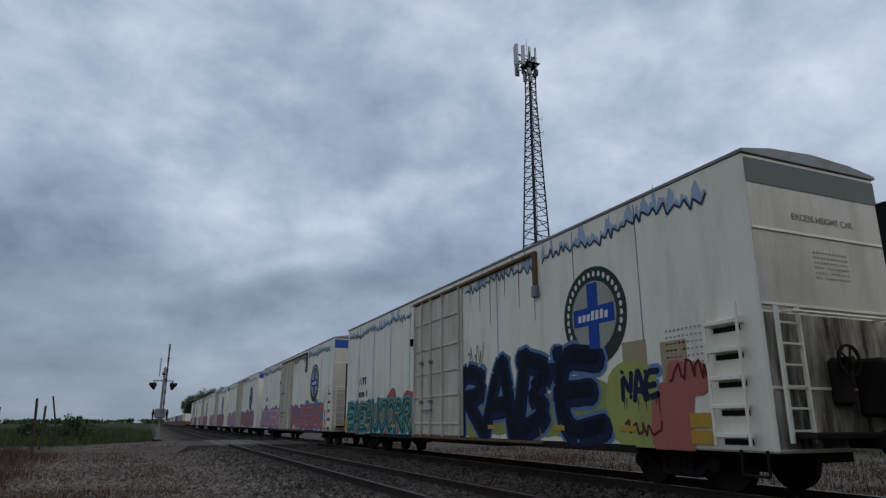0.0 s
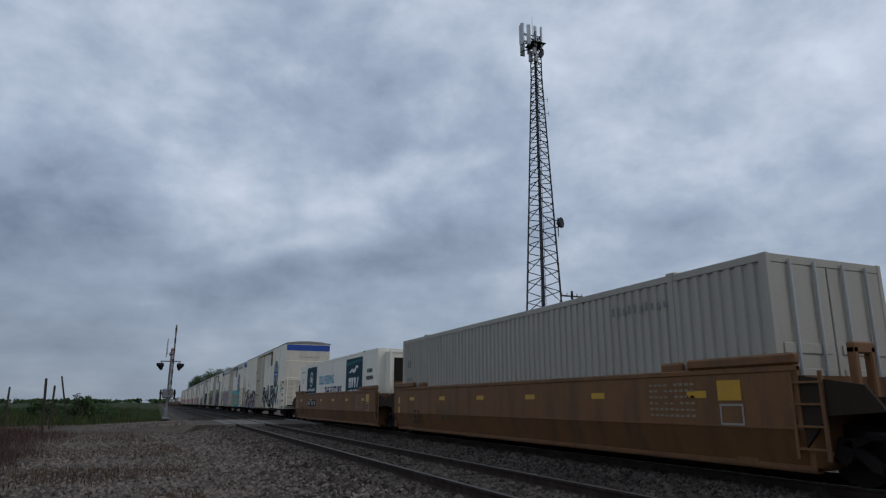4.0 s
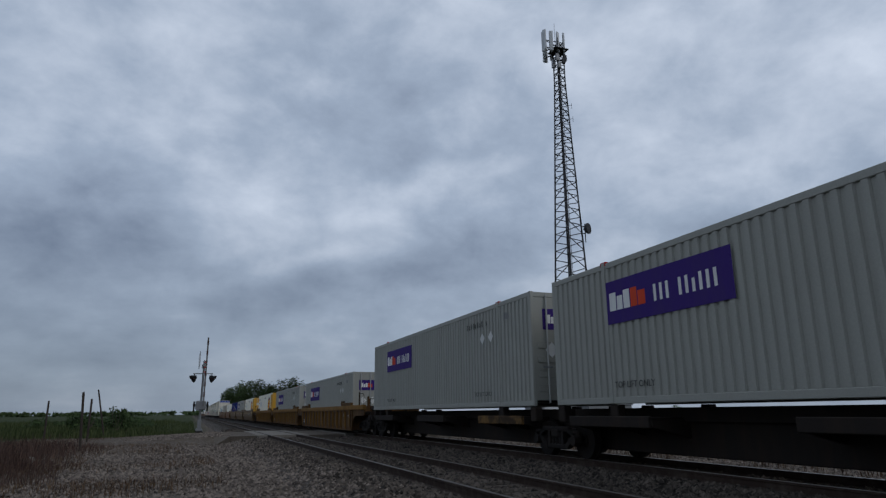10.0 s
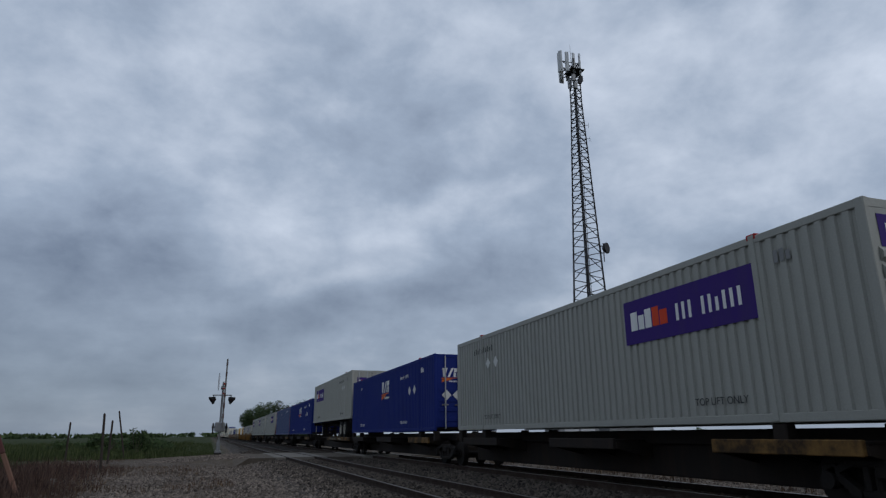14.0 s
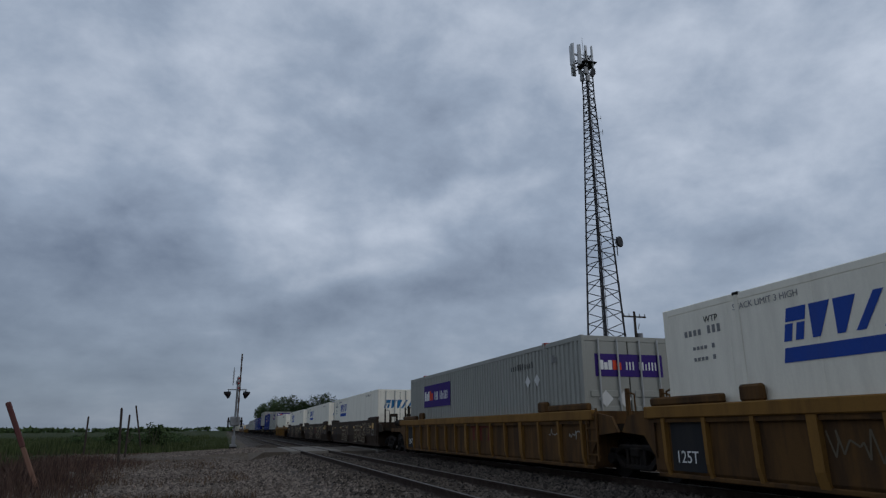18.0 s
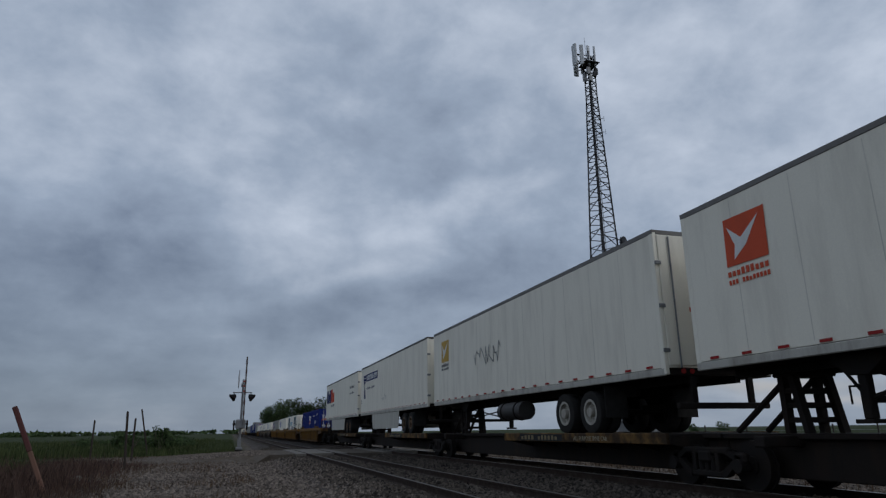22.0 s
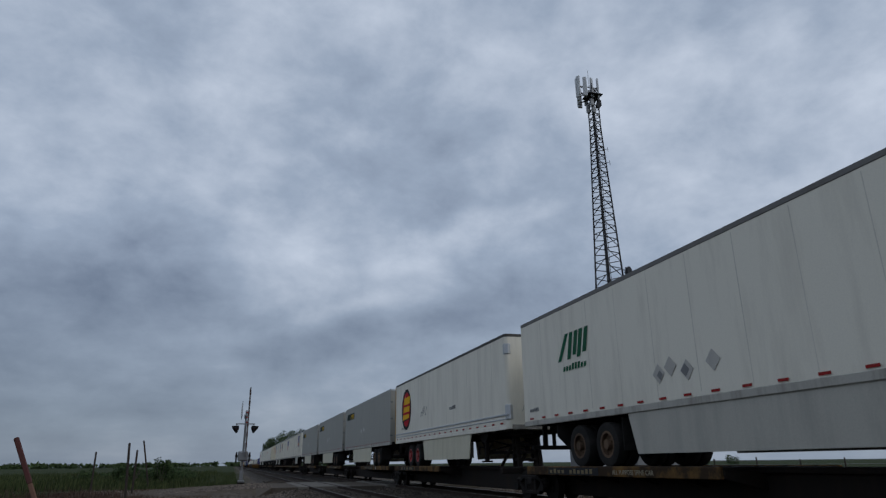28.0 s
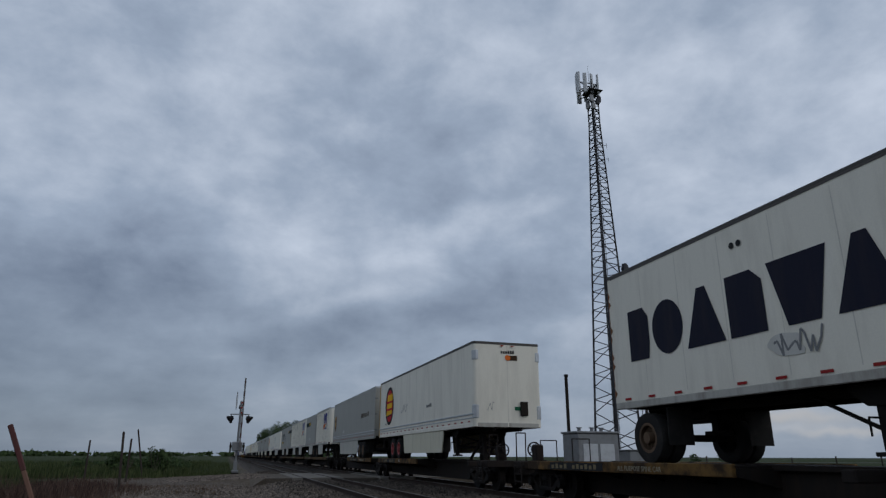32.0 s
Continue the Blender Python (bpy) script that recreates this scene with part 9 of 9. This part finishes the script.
def scatter_stones(name, n, spot, size, mat, label, seed):
    rnd = random.Random(seed)
    vs, fs = [], []
    base = [(1, 0, 0), (-1, 0, 0), (0, 1, 0), (0, -1, 0), (0, 0, 1), (0, 0, -0.6)]
    tri = [(0, 2, 4), (2, 1, 4), (1, 3, 4), (3, 0, 4), (2, 0, 5), (1, 2, 5), (3, 1, 5), (0, 3, 5)]
    for _ in range(n):
        x, y, z = spot(rnd)
        s = size * rnd.uniform(0.55, 1.5)
        a = rnd.uniform(0, 6.28)
        ca, sa = math.cos(a), math.sin(a)
        k = len(vs)
        sx, sy, sz = s * rnd.uniform(0.7, 1.3), s * rnd.uniform(0.7, 1.2), s * rnd.uniform(0.5, 1.0)
        tilt = rnd.uniform(-0.5, 0.5)
        for px, py, pz in base:
            px, py, pz = px * sx, py * sy + pz * sz * tilt, pz * sz
            vs.append((x + px * ca - py * sa, y + px * sa + py * ca, z + pz))
        fs += [tuple(k + i for i in t) for t in tri]
    return raw(name, vs, fs, mat, label, "stones")


def near_y(rnd, a, b):
    """Places crowd towards the near end."""
    return a + (b - a) * rnd.random() ** 1.6


BST = island_material("loose_ballast_stones", (0.014, 0.012, 0.010), (0.112, 0.092, 0.076))
GST = island_material("loose_gravel_stones", (0.036, 0.029, 0.025), (0.225, 0.186, 0.156))


def bed_spot(rnd):
    while True:
        x, y = rnd.uniform(2.4, 12.4), near_y(rnd, 6.5, 60)
        if x < 3.6 and rnd.random() < (3.6 - x) / 1.4:
            continue
        if ROAD_Y0 - 0.2 < y < ROAD_Y1 + 0.2:
            continue
        if any(abs(x - c - d) < 0.10 for c in (NEAR_X, TRAIN_X) for d in (-0.755, 0.755)):
            continue
        on_tie = any(abs(x - c) < 1.3 for c in (NEAR_X, TRAIN_X))
        if on_tie and (y - 8.0) % 0.53 < 0.13 or on_tie and (y - 8.0) % 0.53 > 0.40:
            if rnd.random() < 0.85:
                continue
        return x, y, ballast_z(x, y) + 0.01


def lot_spot(rnd):
    while True:
        x, y = rnd.uniform(-9, 3.6), near_y(rnd, 8.5, 47)
        if x < -3.5 and rnd.random() < min(0.9, (-3.5 - x) * 0.22):
            continue
        if x > 2.2 and rnd.random() < (x - 2.2) / 1.6:
            continue
        return x, y, max(ground_z(x, y), ballast_z(x, y) if x > 1.6 else -1, 0.04 if y > ROAD_Y0 else -1, 0.30 - 0.045 * abs(x - 1.5) if y > ROAD_Y0 else -1) + 0.005


scatter_stones("ballast_stones", 40000, bed_spot, 0.047, BST, "loose grey crushed stones over the track bed", 3)
def beyond_spot(rnd):
    x, y = 12.6 + 14 * rnd.random() ** 1.5, near_y(rnd, 9, 44)
    if y > ROAD_Y0 - 0.5:
        y = rnd.uniform(10, 30)
    return x, y, max(ground_z(x, y), ballast_z(x, y) if x < 13.2 else -1) + 0.01


scatter_stones("verge_stones", 9000, beyond_spot, 0.048, GST, "loose gravel beyond the far track", 14)
scatter_stones("gravel_stones", 30000, lot_spot, 0.040, GST, "loose mixed gravel on bare earth", 4)


def blades(name, n, spot, h0, h1, mat, label, seed, wide=0.02, lean=0.35):
    rnd = random.Random(seed)
    vs, fs = [], []
    for _ in range(n):
        x, y, z, k = spot(rnd)
        h = rnd.uniform(h0, h1) * k
        a, w = rnd.uniform(0, 6.28), wide * rnd.uniform(0.6, 1.5) * k
        dx, dy = math.cos(a) * w, math.sin(a) * w
        b, l = rnd.uniform(0, 6.28), h * lean * rnd.random()
        ex, ey = math.cos(b) * l, math.sin(b) * l
        i = len(vs)
        vs += [(x - dx, y - dy, z - 0.03), (x + dx, y + dy, z - 0.03), (x + dx * 0.6 + ex * 0.4, y + dy * 0.6 + ey * 0.4, z + h * 0.6), (x - dx * 0.6 + ex * 0.4, y - dy * 0.6 + ey * 0.4, z + h * 0.6), (x + ex, y + ey, z + h)]
        fs += [(i, i + 1, i + 2, i + 3), (i + 3, i + 2, i + 4)]
    return raw(name, vs, fs, mat, label, "grass")


GRN = island_material("green_grass_blades", (0.020, 0.032, 0.011), (0.082, 0.098, 0.038))
DRY = island_material("dry_weed_stalks", (0.036, 0.023, 0.018), (0.140, 0.092, 0.056))


def field_spot(rnd):
    y = near_y(rnd, 24, 150)
    if y < 47:
        if ROAD_Y0 - 1.5 < y:
            y = rnd.uniform(49, 60)
        x = -8.0 - rnd.random() ** 1.3 * (5 + y * 0.3) - max(0, 30 - y) * 0.2
    if y > 47:
        x = 0.4 - rnd.random() ** 1.2 * (9 + y * 0.40)
    k = 1.0 + 0.7 * max(0, noise.noise((x * 0.12, y * 0.12, 2)))
    return x, y, ground_z(x, y), k * (0.55 if x > -3 else 1.0)


def weed_spot(rnd):
    """Thin tufts on the gravel."""
    while True:
        x, y = rnd.uniform(-9, 0.8), near_y(rnd, 10, 46)
        if noise.noise((x * 0.35, y * 0.35, 5)) * 0.7 + (0.1 if x < -3 else -0.12) < rnd.uniform(-0.2, 0.6):
            continue
        return x, y, max(ground_z(x, y), 0.03 if y > ROAD_Y0 else -1), 1.0


def brush_spot(rnd):
    """The brown brush round the marker post, higher away from the gravel."""
    while True:
        x, y = rnd.uniform(-13, -2.4), near_y(rnd, 12, 36)
        edge = -2.9 - 0.05 * max(0, y - 20) + 1.3 * noise.noise((y * 0.3, 1.7, 3))
        if x > edge or noise.noise((x * 0.5, y * 0.5, 8)) < rnd.uniform(-0.5, 0.15):
            continue
        return x, y, ground_z(x, y), 0.45 + 0.75 * min(1.0, (edge - x) / 2.0)


def far_spot(rnd):
    x, y = rnd.uniform(28, 70), rnd.uniform(10, 120)
    return x, y, ground_z(x, y), 1.0


blades("field_grass", 34000, field_spot, 0.22, 0.62, GRN, "uneven green grass of the field edge", 6, 0.028)
blades("dry_weeds", 15000, weed_spot, 0.05, 0.17, DRY, "low dry brown weeds on the gravel verge", 7, 0.010, 0.9)
BRUSH = island_material("brown_brush_stalks", (0.030, 0.019, 0.016), (0.115, 0.072, 0.056))
blades("brown_brush", 15000, brush_spot, 0.18, 0.62, BRUSH, "tangled reddish-brown dead brush at the field edge", 17, 0.010, 0.75)
def scrub_spot(rnd):
    while True:
        x, y, z = beyond_spot(rnd)
        if x > 13.4 and noise.noise((x * 0.3, y * 0.3, 4)) > rnd.uniform(-0.3, 0.4):
            return x, y, ground_z(x, y), 1.0


blades("verge_weeds", 5000, scrub_spot, 0.08, 0.30, DRY, "dry olive weeds on the gravel beyond the far track", 18, 0.014, 0.7)
blades("verge_grass", 9000, far_spot, 0.2, 0.5, GRN, "rough green grass beyond the tracks", 8, 0.03)


def leaf_cloud(n, centre, radii, size, seed, lobes):
    """Many small leaf sprays gathered in uneven lobes."""
    rnd = random.Random(seed)
    cs = []
    for _ in range(lobes):
        while True:
            p = [rnd.uniform(-1, 1) for _ in range(3)]
            if sum(q * q for q in p) < 1:
                break
        cs.append(([p[i] * radii[i] * 0.72 for i in range(3)], rnd.uniform(0.28, 0.55)))
    vs, fs = [], []
    for _ in range(n):
        c, r = rnd.choice(cs)
        while True:
            d = Vector([rnd.gauss(0, 1) for _ in range(3)])
            if d.length > 0.1:
                break
        d.normalize()
        q = r * rnd.uniform(0.55, 1.05)
        p = Vector((centre[0] + c[0] + d.x * radii[0] * q, centre[1] + c[1] + d.y * radii[1] * q, centre[2] + c[2] + d.z * radii[2] * q))
        u = Vector([rnd.gauss(0, 1) for _ in range(3)]).normalized()
        w = u.orthogonal().normalized()
        s = size * rnd.uniform(0.6, 1.4)
        i = len(vs)
        vs += [tuple(p - u * s), tuple(p + w * s * 0.45), tuple(p + u * s), tuple(p - w * s * 0.45)]
        fs.append((i, i + 1, i + 2, i + 3))
    return vs, fs


LEAVES = island_material("dark_green_leaves", (0.016, 0.030, 0.010), (0.060, 0.090, 0.032), 0.75)


def tree(x, y, h, spread, seed, label):
    rnd = random.Random(seed)
    t = thing("tree", label, "tree", "trees along the line")
    tr = M()
    th = h * 0.42
    tr.tube((0, 0, -0.1), (0.1, 0, th), h * 0.028, 9, h * 0.018)
    for k in range(7):
        a, z = rnd.uniform(0, 6.28), th * rnd.uniform(0.7, 1.0)
        l = spread * rnd.uniform(0.4, 0.8)
        tr.tube((0.05, 0, z), (l * math.cos(a), l * math.sin(a), z + h * rnd.uniform(0.15, 0.35)), h * 0.012, 6, h * 0.004)
    part("trunk", tr, BARK, t)
    vs, fs = leaf_cloud(3300, (0, 0, h * 0.62), (spread * 1.08, spread * 1.08, h * 0.42), 0.34, seed, 15)
    me = bpy.data.meshes.new("crown")
    me.from_pydata(vs, [], fs)
    me.materials.append(LEAVES)
    part("crown", me, None, t, "uneven dark green crown")
    t.matrix_basis = pose(x, y, 0, 0, 0, rnd.uniform(0, 360))


for i, (x, y, h, sp) in enumerate(((14.8, 262, 13.4, 4.6), (19.5, 266, 15.0, 5.0), (25.5, 262, 14.6, 5.2), (31.0, 268, 14.6, 4.6), (36.5, 262, 15.0, 5.0), (42.0, 275, 13.4, 4.5), (17.0, 290, 10.0, 4.5))):
    tree(x, y, h, sp, 20 + i, "broad dark green deciduous tree beside the line")


def shrub(x, y, h, r, seed, label="dark green shrub at the field edge"):
    s = thing("shrub", label, "shrub", "field-edge shrubs")
    st = M()
    rnd = random.Random(seed)
    for k in range(6):
        a = rnd.uniform(0, 6.28)
        st.tube((0, 0, -0.05), (0.6 * r * math.cos(a), 0.6 * r * math.sin(a), h * rnd.uniform(0.5, 0.85)), 0.03, 5, 0.01)
    part("stems", st, BARK, s)
    vs, fs = leaf_cloud(700, (0, 0, h * 0.52), (r, r, h * 0.5), 0.11, seed, 9)
    me = bpy.data.meshes.new("foliage")
    me.from_pydata(vs, [], fs)
    me.materials.append(LEAVES)
    part("foliage", me, None, s)
    s.matrix_basis = pose(x, y, 0)


rs = random.Random(9)
shrub(-5.2, 55.5, 2.3, 0.9, 1)
shrub(-4.6, 56.5, 1.5, 1.0, 2)
for k in range(16):
    y = rs.uniform(62, 120)
    shrub(-y * rs.uniform(0.06, 0.22), y, rs.uniform(0.9, 1.7), rs.uniform(0.9, 1.8), 30 + k)
for x, y, h, r in ((44.5, 57, 1.9, 0.8), (48.0, 57, 2.1, 0.9), (43.0, 60, 1.6, 0.7)):
    shrub(x, y, h, r, int(x))


def tree_line():
    """Woods on the horizon, too far to pick apart."""
    rnd = random.Random(4)
    vs, fs = [], []
    for _ in range(200):
        a = radians(rnd.uniform(-24, 8))
        d = rnd.uniform(850, 1150)
        v, f = leaf_cloud(26, (d * math.sin(a), d * math.cos(a), rnd.uniform(1.5, 4.0)), (rnd.uniform(5, 12), 6, rnd.uniform(1.5, 3.5)), 2.6, rnd.randrange(9999), 4)
        k = len(vs)
        vs += v
        fs += [tuple(i + k for i in q) for q in f]
    raw("far_woods", vs, fs, LEAVES, "low dark line of far woods", "woods")


tree_line()
rock = thing("pale_stone", "pale fist-sized stone lying in the weeds", "stone")
part("stone", M().box(-0.14, 0.14, -0.1, 0.1, -0.03, 0.17, 0.07), CONCRETE, rock)
rock.matrix_basis = pose(-4.6, 24.6, 0.0, 8, 5, 30)


def motions():
    for ob, s, lift in MOVERS:
        walk(ob, [(t, pose(TRAIN_X, s + SPEED * t, RAIL_Z + lift)) for t in (0, 16, 32)])


motions()
